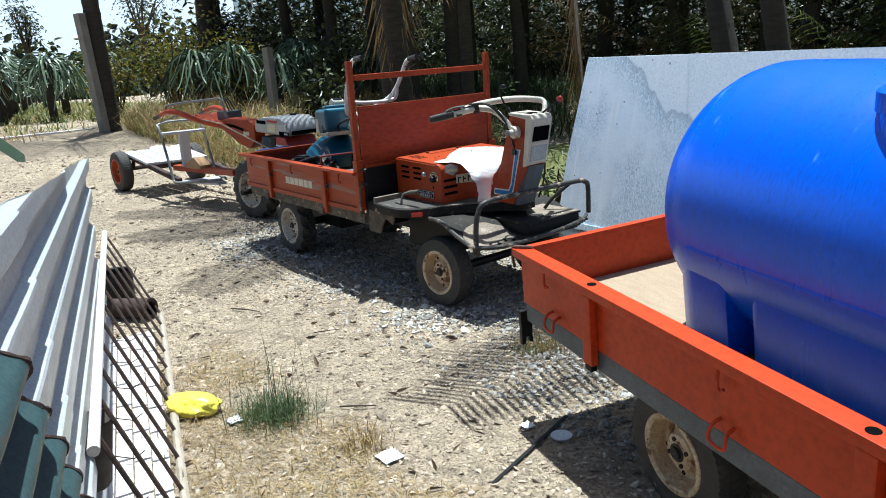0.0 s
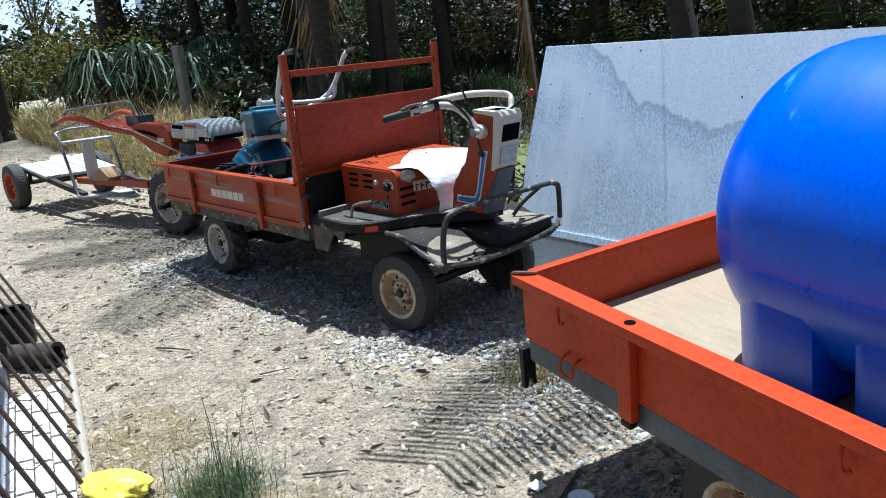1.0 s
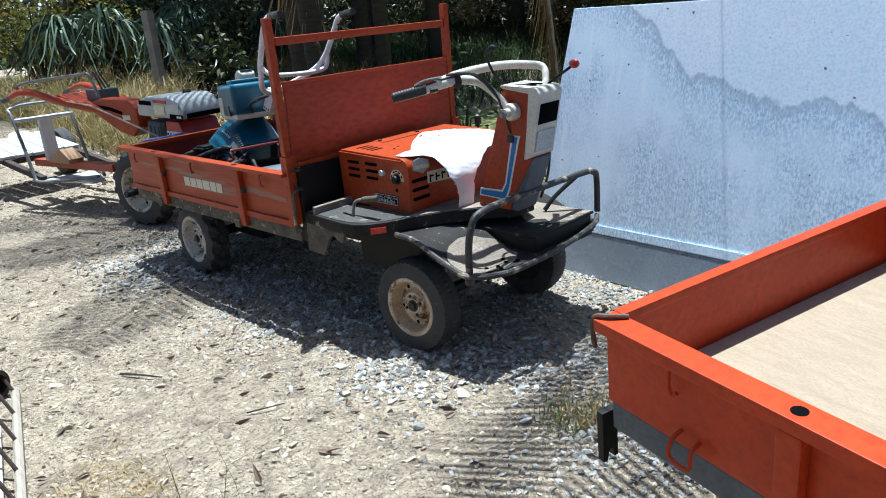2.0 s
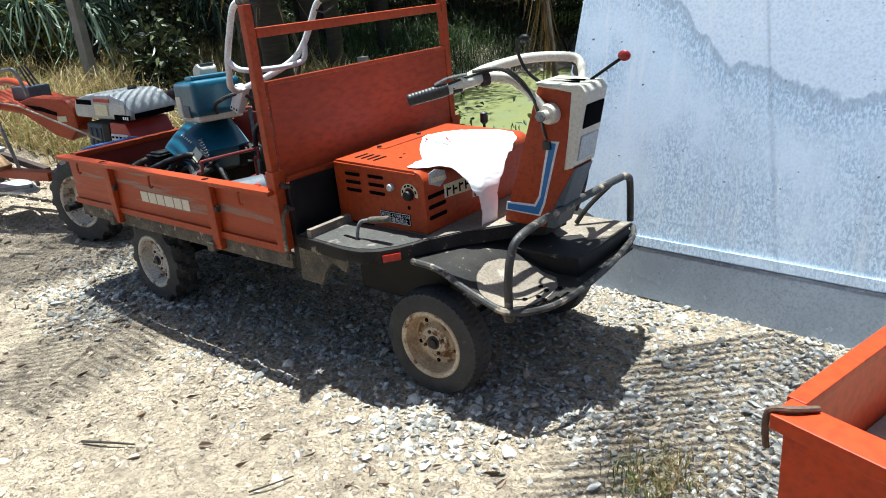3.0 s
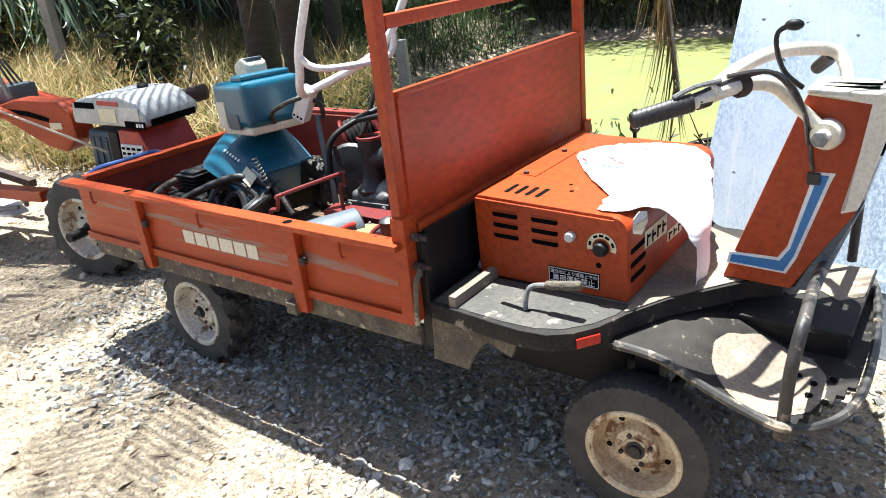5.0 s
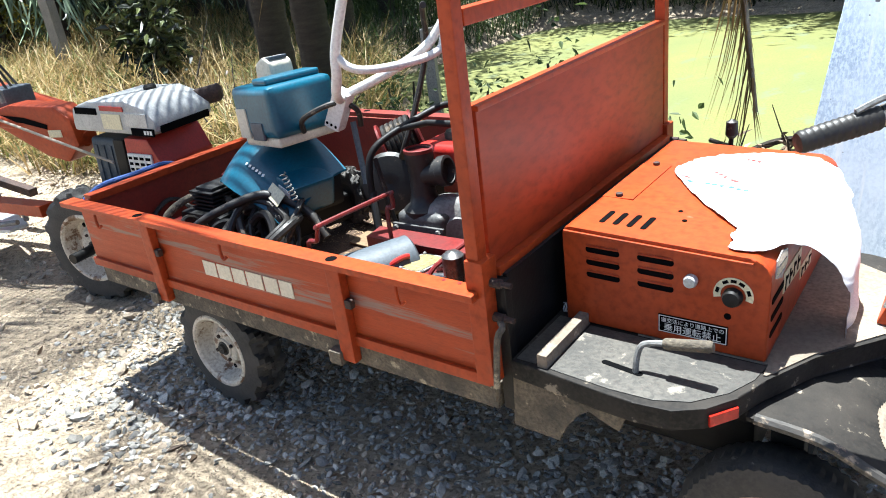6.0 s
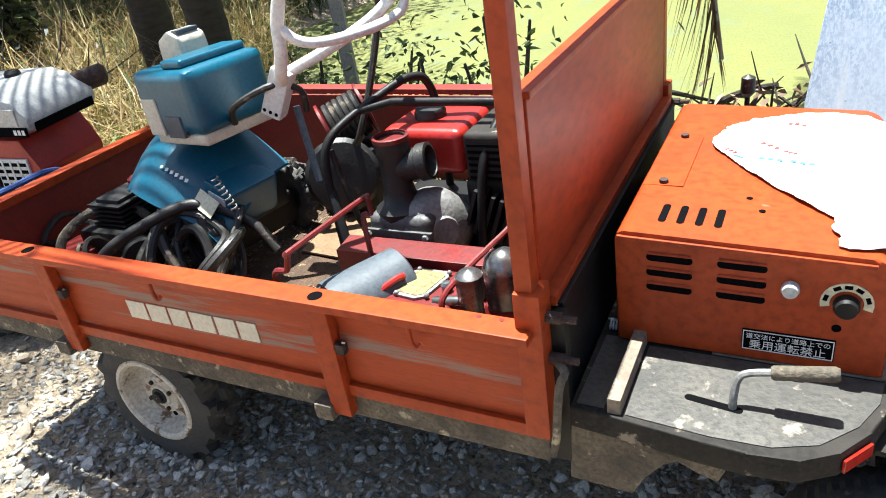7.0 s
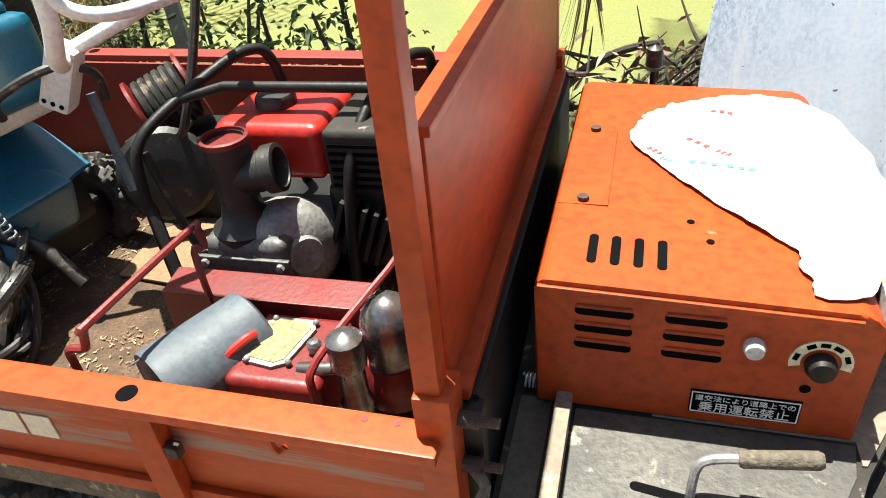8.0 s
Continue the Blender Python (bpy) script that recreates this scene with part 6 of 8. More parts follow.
TILT = Matrix.Translation((0.05, 0, 0.515)) @ Matrix.Rotation(radians(7.4), 4, 'Y') @ Matrix.Translation((-0.05, 0, -0.515))
for k in range(5):
    part("plank", box(0.02, 0.84 + 0.012 * (k % 3), -0.46 + 0.164 * k, -0.305 + 0.164 * k, 0.485, 0.515, 0.004, TILT), M_BLEACH, st, "bleached deck plank")
for yy in (-0.43, 0.27):
    part("deck_frame", box(-0.02, 1.7, yy, yy + 0.06, 0.425, 0.483, 0.006, TILT), M_RUST, st)
part("deck_end", box(0.80, 0.86, -0.43, 0.33, 0.425, 0.483, 0.006, TILT), M_RUST, st)
for s in (-1, 1):
    part("axle_strut", rod([(0.0, s * 0.36, 0.28), (0.08, s * 0.36, 0.46)], 0.025, 8), M_RUST, st)
part("seat_board", box(1.33, 1.47, -0.43, 0.10, 0.785, 0.815, 0.008), M_BLEACH, st, "narrow pale wooden seat board")
part("seat_post", box(1.36, 1.42, -0.22, -0.10, 0.36, 0.785, 0.006), M_BLEACH, st, "wide pale wooden seat post")
for yy, lean in ((-0.44, 0.0), (0.11, -0.02)):
    part("foot_pipe", rod([(1.30, yy, 0.90), (1.37, yy, 0.83), (1.50, yy, 0.50), (1.58, yy, 0.27), (1.66, yy + lean, 0.225), (1.95, yy * 0.75 - 0.04, 0.24), (2.45, -0.18 + 0.1 * yy, 0.29)], 0.016, 8, 4), M_STEEL, st, "bent steel pipe foot rest")
part("arm_pipe", rod([(1.30, -0.44, 0.90), (1.27, -0.30, 0.93), (1.28, 0.0, 0.93), (1.30, 0.11, 0.90)], 0.016, 8, 4), M_STEEL, st)
part("foot_plate", prism(bmesh.new(), [(1.64, -0.42), (1.70, 0.08), (2.35, -0.12), (2.35, -0.24)], "z", 0.215, 0.235, 0.004), M_ZINC, st, "dull grey steel foot plate")
part("drawbar", box(1.05, 2.75, -0.22, -0.12, 0.30, 0.37, 0.008, Matrix.Translation((1.05, 0, 0.36)) @ Matrix.Rotation(radians(-1.5), 4, 'Y') @ Matrix.Translation((-1.05, 0, -0.36))), M_ORANGE, st)
M_TANWOOD = surface("tan_wood", (0.42, 0.26, 0.13), (0.3, 0.18, 0.09), rough=0.85, stretch=(6, 1, 1), bump=0.3)
bm = bmesh.new()
prism(bm, [(1.58, 0.375), (2.02, 0.385), (2.05, 0.43), (1.86, 0.52), (1.62, 0.43)], "y", -0.28, -0.14, 0.012)
part("wedge", bm, M_TANWOOD, st, "tan wooden wedge on the drawbar")

# ---- corrugated sheets, grille and scrap beside the track ----
def corrugated(name, label, a, b, h0, h1, pitch, amp, mat, edge_mat=None, lean=0.0, ragged=0.012, cut=0.0, cut_most=1.0, edge_at=-1, round_ribs=False):
    """A ribbed sheet standing on its long side from a to b (ground points); heights h0 at a and h1 at b."""
    a, b = Vector((*a, 0)), Vector((*b, 0))
    n = Vector((0, 0, 1)).cross((b - a).normalized())
    th = thing(name, label, "metal sheet", at=Matrix.Translation(a))
    m = 150
    vs, fs = [], []
    nu = 26
    for layer in (0.0, 0.0025):
        for i in range(nu + 1):
            for j in range(m + 1):
                u, v = i / nu, j / m
                h = h0 + (h1 - h0) * u
                z = min(v * max(h0, h1), h) + 0.01
                ph = (z / pitch) % 1.0
                w = amp * (0.5 + 0.5 * math.sin(math.tau * ph) if round_ribs else step(0.0, 0.14, ph) - step(0.5, 0.64, ph))
                uu = u + cut * (1 - u) * min(cut_most, max(0.0, h0 - z)) / (b - a).length + (ragged * noise.noise((z * 14, 3.0, 1.0)) if i in (0, nu) else 0) / (b - a).length
                p = a + (b - a) * uu + n * (w + lean * z + layer + 0.002 * noise.noise((u * 5, z * 3, 8.0)))
                vs.append((p.x, p.y, z + 0.01 * noise.noise((u * 9, 2.0, 4.0)) * (j == m)))
    k = (nu + 1) * (m + 1)
    for i in range(nu):
        for j in range(m):
            q = i * (m + 1) + j
            fs.append((q, q + 1, q + m + 2, q + m + 1))
            fs.append((k + q, k + q + m + 1, k + q + m + 2, k + q + 1))
    me = bpy.data.meshes.new("sheet")
    me.from_pydata(vs, [], fs)
    me.materials.append(mat)
    me.shade_smooth()
    me.set_sharp_from_angle(angle=radians(18))
    ob = new("sheet", me)
    ob.parent = th
    ob.matrix_parent_inverse = th.matrix_basis.inverted()
    if edge_mat:
        eb = bmesh.new()
        for i in (edge_at % (nu + 1),):
            pts = [Vector(vs[i * (m + 1) + j]) for j in range(m + 1)]
            tube(eb, pts, [0.006 + 0.008 * abs(noise.noise((j * 0.7, 1, 1))) for j in range(m + 1)], 6)
        e = part("rusted_edge", eb, edge_mat, th)
        e.matrix_parent_inverse = th.matrix_basis.inverted()
    return th


ALONG = Vector((0.968, -0.2496))


def beside(run, off=0.0):
    """A ground point so far along the standing sheets, off in front of them."""
    return (-0.80 + ALONG.x * run + 0.2496 * off, -1.655 + ALONG.y * run + 0.968 * off)


corrugated("corrugated_sheet", "silver ribbed metal sheet standing on its edge beside the track", beside(-0.57), beside(3.36), 1.085, 1.32, 0.20, 0.032, M_ZINC, None, ragged=0.03, cut=1.85, cut_most=0.45)
corrugated("corrugated_sheet", "silver ribbed sheet lapped over the end of another", beside(3.28, 0.006), beside(4.05, 0.006), 1.315, 1.345, 0.20, 0.032, M_ZINC, None, ragged=0.008, cut=-0.35)
corrugated("corrugated_sheet", "grey-green ribbed sheet with rusted torn edge", beside(3.94, 0.035), beside(4.75, 0.035), 1.175, 1.18, 0.15, 0.045, M_ZINC2, M_RUST, ragged=0.06, round_ribs=True, cut=-0.88, cut_most=1.2, edge_at=0)

M_PALE = surface("dusty_white_roofing", (0.72, 0.68, 0.66), (0.6, 0.55, 0.53), rough=0.8, scale=5, wear=(0.4, 0.35, 0.3), wear_at=0.66, bump=0.1)
gt = thing("steel_grille", "rusty steel bar grille leaning on the metal sheet", "grille", at=Matrix.Translation((-0.6, -1.34, 0)))
A, B, C, D = Vector((-1.15, -1.50, 0.56)), Vector((2.28, -2.36, 0.55)), Vector((-0.60, -1.345, 0.025)), Vector((2.45, -2.18, 0.025))
wpart("top_rail", rod([A, A.lerp(B, 0.5) + Vector((0, 0, 0.01)), B], 0.019, 10), M_PALE, gt, "white-painted pipe rail")
wpart("bottom_rail", rod([C, D], 0.02, 8), M_WOOD, gt)
for k in range(12):
    u = (k + 0.15) / 11.6
    wpart("bar", rod([A.lerp(B, u), C.lerp(D, u)], 0.0085, 6), M_RUST, gt)
pn = thing("roofing_panel", "pale fluted roofing panel lying behind the grille", "roofing panel", at=Matrix.Translation((0.8, -1.95, 0)))
for k in range(5):
    bm = bmesh.new()
    o = Vector((-0.02, -0.075 * k, 0))
    p0, p1 = Vector((-0.25, -1.57, 0.012)) + o, Vector((2.2, -2.21, 0.012)) + o
    d = (p1 - p0).normalized()
    nn = Vector((-d.y, d.x, 0))
    q = [p0, p1, p1 + nn * 0.068 + Vector((0, 0, 0.018)), p0 + nn * 0.068 + Vector((0, 0, 0.018))]
    lo = [bm.verts.new(v) for v in q]
    hi = [bm.verts.new(v + Vector((0, 0, 0.012))) for v in q]
    bm.faces.new(hi)
    bm.faces.new(lo[::-1])
    for i in range(4):
        bm.faces.new((lo[i], lo[(i + 1) % 4], hi[(i + 1) % 4], hi[i]))
    wpart("panel_strip", bm, M_PALE, pn)
for k in range(6):
    p = Vector((-0.1 + 0.38 * k, -1.645 - 0.098 * k, 0.06))
    pts = [p + Vector((0.02 * (i % 2) * 3 - 0.02 * i, -0.055 * i, 0.006)) for i in range(7)]
    wpart("tie_wire", rod(pts, 0.003, 5), M_RUST, pn)
lg = thing("clay_pipe", "short brown clay pipe lying on the ground", "pipe", at=Matrix.Translation((-0.85, -1.5, 0)))
wpart("pipe_body", lathe(bmesh.new(), [(0.05, -0.16), (0.072, -0.16), (0.072, 0.16), (0.05, 0.16), (0.05, -0.15)], aim((-0.72, -1.50, 0.075), (0.8, 0.6, 0.05)), 22), M_RUST, lg)
bkt = thing("burnt_can", "burnt black can beside the pipe", "can", at=Matrix.Translation((-1.25, -1.45, 0)))
wpart("can_body", lathe(bmesh.new(), [(0.09, 0.0), (0.12, 0.005), (0.125, 0.24), (0.12, 0.25), (0.11, 0.24), (0.105, 0.02), (0.001, 0.02)], Matrix.Translation((-1.22, -1.47, 0)), 22), M_BLACK, bkt)
stub = thing("log_stub", "cut brown log end on the ground", "log", at=Matrix.Translation((1.7, -2.25, 0)))
wpart("log", lathe(bmesh.new(), [(0.001, -0.16), (0.05, -0.16), (0.056, -0.14), (0.054, 0.13), (0.048, 0.15), (0.001, 0.15)], aim((1.75, -2.27, 0.30), (0.3, 0.1, 1)), 16), M_TRUNK, stub)

bag = thing("plastic_bag", "crumpled yellow plastic bag on the dry ground", "bag", at=Matrix.Translation((1.0, -1.62, 0)))
bm = bmesh.new()
bmesh.ops.create_icosphere(bm, subdivisions=4, radius=0.12)
for v in bm.verts:
    n = v.co.normalized()
    k = 1 + 0.24 * noise.noise(n * 1.6 + Vector((3, 1, 0))) + 0.10 * noise.noise(n * 4) + 0.07 * abs(noise.noise(n * 9)) + 0.03 * noise.noise(n * 22)
    v.co = Vector((n.x * 0.17 * k, n.y * 0.10 * k, max(-0.05, n.z * 0.065 * k) + 0.05))
bmesh.ops.transform(bm, matrix=pose(1.08, -1.71, 0.0, 0, 0, 35) @ Matrix.Scale(0.86, 4), verts=bm.verts)
wpart("bag_skin", bm, M_YELLOW, bag, angle=60)
for x, y, w in ((2.13, -1.245, 0.07), (1.33, -1.60, 0.05), (2.34, -0.64, 0.04)):
    lt = thing("paper_scrap", "scrap of white waste paper on the gravel", "litter", group="litter", at=Matrix.Translation((x, y, 0.005)))
    bm = bmesh.new()
    vv = [[bm.verts.new((x + w * (i - 2) / 3, y + w * (j - 2) / 3, ground_z(x, y) + 0.012 + 0.012 * abs(noise.noise((i * 1.7 + x, j * 1.7, 2))))) for j in range(5)] for i in range(5)]
    for i in range(4):
        for j in range(4):
            bm.faces.new((vv[i][j], vv[i + 1][j], vv[i + 1][j + 1], vv[i][j + 1]))
    r = bmesh.ops.extrude_face_region(bm, geom=bm.faces[:])
    bmesh.ops.translate(bm, vec=(0, 0, -0.002), verts=[v for v in r["geom"] if isinstance(v, bmesh.types.BMVert)])
    wpart("paper", bm, M_SACK, lt)
lid = thing("tin_lid", "small pale tin lid on the ground", "litter", group="litter", at=Matrix.Translation((2.51, -0.60, 0.0)))
wpart("disc", lathe(bmesh.new(), [(0.045, 0.004), (0.047, 0.012), (0.04, 0.014), (0.015, 0.012), (0.001, 0.012)], Matrix.Translation((2.51, -0.60, 0.004)), 20), M_ZINC, lid)
strip = thing("iron_strip", "flat dark iron strip lying on the ground", "scrap", at=Matrix.Translation((2.45, -0.65, 0)))
wpart("strip_body", box(-0.30, 0.34, -0.008, 0.008, 0.004, 0.008, 0.001, pose(2.495, -0.775, 0.006, 0, 0, 106)), M_BLACK, strip)
stk = thing("white_sacks", "whitish bundled sacks lying by the grass", "sack", at=Matrix.Translation((-8.6, 1.2, 0.05)))
for k in range(3):
    bm = bmesh.new()
    bmesh.ops.create_icosphere(bm, subdivisions=3, radius=0.2)
    for v in bm.verts:
        n = v.co.normalized()
        v.co = n * 0.2 * (1 + 0.25 * noise.noise(n * 3 + Vector((k, 0, 0))))
        v.co = Vector((v.co.x * 1.6, v.co.y, max(-0.1, v.co.z * 0.6) + 0.1)) + Vector((-8.6 + 0.35 * k, 1.2 + 0.2 * (k % 2), ground_z(-8.4, 1.3)))
    wpart("bundle", bm, M_PALE, stk)


# ---- planting ----
def leaf_material(name, a, b, trans=0.35, rough=0.55, vary=0.35, scale=1.5):
    m = bpy.data.materials.new(name)
    m.use_nodes = True
    nd, ln = m.node_tree.nodes, m.node_tree.links
    p = nd["Principled BSDF"]
    g = nd.new("ShaderNodeNewGeometry")
    co = nd.new("ShaderNodeTexCoord")
    nz = nd.new("ShaderNodeTexNoise")
    nz.inputs["Scale"].default_value = scale
    ln.new(co.outputs["Object"], nz.inputs["Vector"])
    add = nd.new("ShaderNodeMath")
    add.operation = 'MULTIPLY_ADD'
    add.inputs[1].default_value, add.inputs[2].default_value = 0.5, 0.0
    ln.new(g.outputs["Random Per Island"], add.inputs[0])
    sm = nd.new("ShaderNodeMath")
    sm.operation = 'ADD'
    ln.new(add.outputs[0], sm.inputs[0])
    ln.new(nz.outputs[0], sm.inputs[1])
    mr = nd.new("ShaderNodeMapRange")
    mr.inputs[1].default_value, mr.inputs[2].default_value = 0.5, 1.0
    ln.new(sm.outputs[0], mr.inputs[0])
    x = nd.new("ShaderNodeMix")
    x.data_type = 'RGBA'
    ln.new(mr.outputs[0], x.inputs[0])
    x.inputs[6].default_value, x.inputs[7].default_value = (*a, 1), (*b, 1)
    hs = nd.new("ShaderNodeHueSaturation")
    v = nd.new("ShaderNodeMapRange")
    v.inputs[3].default_value, v.inputs[4].default_value = 1 - vary, 1 + vary
    ln.new(g.outputs["Random Per Island"], v.inputs[0])
    ln.new(v.outputs[0], hs.inputs["Value"])
    ln.new(x.outputs[2], hs.inputs["Color"])
    ln.new(hs.outputs[0], p.inputs["Base Color"])
    p.inputs["Roughness"].default_value = rough
    p.inputs["Specular IOR Level"].default_value = 0.35
    tr_ = nd.new("ShaderNodeBsdfTranslucent")
    ln.new(hs.outputs[0], tr_.inputs["Color"])
    ms = nd.new("ShaderNodeMixShader")
    ms.inputs[0].default_value = trans
    ln.new(p.outputs[0], ms.inputs[1])
    ln.new(tr_.outputs[0], ms.inputs[2])
    ln.new(ms.outputs[0], nd["Material Output"].inputs[0])
    return m


L_PALM = leaf_material("palm_leaf", (0.04, 0.065, 0.016), (0.09, 0.10, 0.03), vary=0.5)
L_DARK = leaf_material("dark_thicket_leaf", (0.012, 0.021, 0.007), (0.062, 0.072, 0.024), trans=0.15, rough=0.38, vary=0.8)
L_DRY = leaf_material("dry_frond", (0.34, 0.22, 0.09), (0.16, 0.10, 0.05), trans=0.25)
L_YEL = leaf_material("yellow_green_leaf", (0.32, 0.25, 0.035), (0.05, 0.075, 0.02), vary=0.6, scale=2.5)
L_CACT = leaf_material("cactus_stem", (0.045, 0.08, 0.04), (0.19, 0.24, 0.16), trans=0.1, rough=0.4, vary=0.6)
L_STRAW = leaf_material("dry_straw", (0.42, 0.31, 0.125), (0.24, 0.165, 0.07), trans=0.25, vary=0.55)
L_GRASS = leaf_material("weed_green", (0.13, 0.17, 0.045), (0.22, 0.21, 0.07), trans=0.3)
L_WEED = leaf_material("weed_leaf", (0.035, 0.06, 0.018), (0.07, 0.10, 0.03), trans=0.35)
L_TWIG = leaf_material("dry_twig", (0.11, 0.075, 0.05), (0.2, 0.14, 0.09), trans=0.05)


class Leaves:
    """Collects blades, leaves and twigs into one mesh."""
    def __init__(self):
        self.v, self.f = [], []

    def leaf(self, p, d, length, width, rnd):
        d = d.normalized()
        s = d.cross(Vector((rnd.uniform(-1, 1), rnd.uniform(-1, 1), rnd.uniform(-0.3, 1)))).normalized()
        n = s.cross(d)
        a, m = p + d * length * 0.28, p + d * length * 0.62
        up, dn = n * width * 0.16, n * length * 0.05
        b = len(self.v)
        self.v += [p, a - s * width * 0.5 + up, m - s * width * 0.36 + up - dn, p + d * length - dn * 2.4, m + s * width * 0.36 + up - dn, a + s * width * 0.5 + up]
        self.f += [(b, b + 1, b + 2, b + 3), (b, b + 3, b + 4, b + 5)]

    def blade(self, p, d, length, width, bend, rnd):
        s = Vector((-d.y, d.x, 0))
        s = (s if s.length > 1e-3 else Vector((rnd.uniform(-1, 1), rnd.uniform(-1, 1), 0.01))).normalized()
        d = d.normalized()
        out = Vector((d.x, d.y, 0))
        out = out.normalized() if out.length > 1e-3 else s.cross(Vector((0, 0, 1)))
        m = p + d * length * 0.55
        e = m + (d * (1 - bend) + out * bend - Vector((0, 0, bend * 0.5))).normalized() * length * 0.5
        b = len(self.v)
        self.v += [p - s * width / 2, p + s * width / 2, m + s * width * 0.4, m - s * width * 0.4, e]
        self.f += [(b, b + 1, b + 2, b + 3), (b + 3, b + 2, b + 4)]

    def frond(self, base, az, length, rise, droop, leaf_len, n, rnd, width=0.035, hang=0.6, rib=0.03, bare=0.12):
        """A feather frond: arching rib with two rows of narrow leaflets."""
        out = Vector((math.cos(az), math.sin(az), 0))
        side = Vector((-out.y, out.x, 0))
        pts = []
        for i in range(n + 1):
            t = i / n
            pts.append(base + out * length * (t - 0.18 * droop * t * t) + Vector((0, 0, rise * length * t - droop * length * t * t)))
        for i in range(n):
            tipr = min(0.005, rib * 0.3)
            r0, r1 = rib * (1 - i / n) + tipr, rib * (1 - (i + 1) / n) + tipr
            b = len(self.v)
            self.v += [pts[i] - side * r0, pts[i] + side * r0, pts[i + 1] + side * r1, pts[i + 1] - side * r1]
            self.f.append((b, b + 1, b + 2, b + 3))
            t = i / n
            if t < bare:
                continue
            ll = leaf_len * (0.55 + 0.6 * math.sin(math.pi * min(1, t * 1.05))) * rnd.uniform(0.85, 1.1)
            d = (pts[i + 1] - pts[i]).normalized()
            for s in (-1, 1):
                dd = (side * s * 0.8 + d * 0.65 + Vector((0, 0, -hang * rnd.uniform(0.6, 1.2)))).normalized()
                p = pts[i]
                m = p + dd * ll * 0.55
                e = m + (dd + Vector((0, 0, -hang * 0.7))).normalized() * ll * 0.45
                wv = d * width * 0.5
                b = len(self.v)
                self.v += [p - wv * 0.6, p + wv * 0.6, m + wv, m - wv, e]
                self.f += [(b, b + 1, b + 2, b + 3), (b + 3, b + 2, b + 4)]

    def make(self, name, mat, parent=None):
        me = bpy.data.meshes.new(name)
        me.from_pydata([tuple(q) for q in self.v], [], self.f)
        me.materials.append(mat)
        ob = new(name, me)
        if parent:
            ob.parent = parent
            ob.matrix_parent_inverse = parent.matrix_basis.inverted()
        return ob


def trunk_mesh(p, top, r0, r1, rings=26, seg=12):
    bm = bmesh.new()
    pts, rs = [], []
    for i in range(rings * 2 + 1):
        t = i / (rings * 2)
        q = Vector(p).lerp(Vector(top), t)
        pts.append(q + Vector((0.05 * math.sin(3 * t), 0.04 * math.sin(2.2 * t + 1), 0)))
        rs.append((r0 + (r1 - r0) * t ** 0.6) * (1.0 if i % 2 else 0.93) * (1.25 if i == 0 else 1))
    return tube(bm, pts, rs, seg)


def palm(x, y, top, r, seed, fronds=16, length=3.0, label="slender coconut palm with ringed brown trunk", lean=(0.2, -0.2), dry=3, n=26, leaf=0.6, ways=None, rib=0.03, bare=0.12, width=0.035, rise=None, droop=None, hang=0.6):
    """ways: bearings of the fronds, in degrees, each alone or with its length."""
    rnd = random.Random(seed)
    z = ground_z(x, y)
    th = thing("palm_tree", label, "palm tree", group="palms", at=Matrix.Translation((x, y, z - 0.05)))
    tip = Vector((x + lean[0], y + lean[1], top))
    wpart("trunk", trunk_mesh((x, y, z - 0.1), tip, r, r * 0.7), M_TRUNK, th)
    c = Leaves()
    for k in range(len(ways) if ways else fronds):
        az, l = k * 2.399 + rnd.uniform(-0.2, 0.2), length * rnd.uniform(0.85, 1.1)
        if ways:
            az, l = (radians(ways[k][0]), ways[k][1]) if isinstance(ways[k], tuple) else (radians(ways[k]), l)
        c.frond(tip, az, l, rise or rnd.uniform(0.1, 0.75), droop or rnd.uniform(0.35, 0.65), leaf, n, rnd, width=width, hang=hang, rib=rib, bare=bare)
    tagged(c.make("crown", L_PALM, th), kind="stuff")
    if dry:
        c = Leaves()
        for k in range(dry):
            c.frond(tip - Vector((0, 0, 0.15)), rnd.uniform(0, 6.28), length * 0.7, -0.55, 0.45, leaf, n, rnd, hang=1.0)
        tagged(c.make("dead_skirt", L_DRY, th), kind="stuff")
    return th


palm(-3.6, 3.0, 4.7, 0.17, 1, length=3.9, lean=(0.5, -0.7), dry=0, n=52, leaf=0.7, width=0.042, rise=0.32, droop=0.55, hang=0.25, rib=0.02, ways=((-60, 3.6), (-96, 3.1), (-125, 3.4), 128, 105, 80, 40))
palm(-5.0, 3.75, 6.2, 0.20, 2, length=3.2, lean=(0.3, -0.4), ways=(35, 60, 85, 110, 135, 160, -20))
palm(1.5, 3.1, 5.3, 0.13, 3, length=3.7, lean=(-1.45, 0.0), dry=0, rib=0.003, n=60, bare=0.42, ways=(60, 95, 130, 165, 25))
palm(1.75, 3.25, 3.7, 0.12, 4, label="short coconut palm behind the leaning board", length=3.7, lean=(-0.70, -0.25), dry=0, rib=0.003, n=56, leaf=0.85, width=0.05, rise=0.25, droop=0.60, bare=0.3, hang=0.2, ways=((-81, 4.0), 70, 110, 20))
for k, (x, y) in enumerate(((-7.0, 6.9), (-9.3, 8.4), (-11.5, 10.4), (-6.2, 16.8), (-3.6, 17.4), (-9.0, 17.2), (-0.5, 17.6), (-12.4, 7.0), (3.0, 17.5), (-15.5, 13.5))):
    palm(x, y, 5.0 + (k % 3), 0.16 + 0.03 * (k % 2), 10 + k, fronds=12, length=3.2, dry=4, n=18, leaf=0.7)

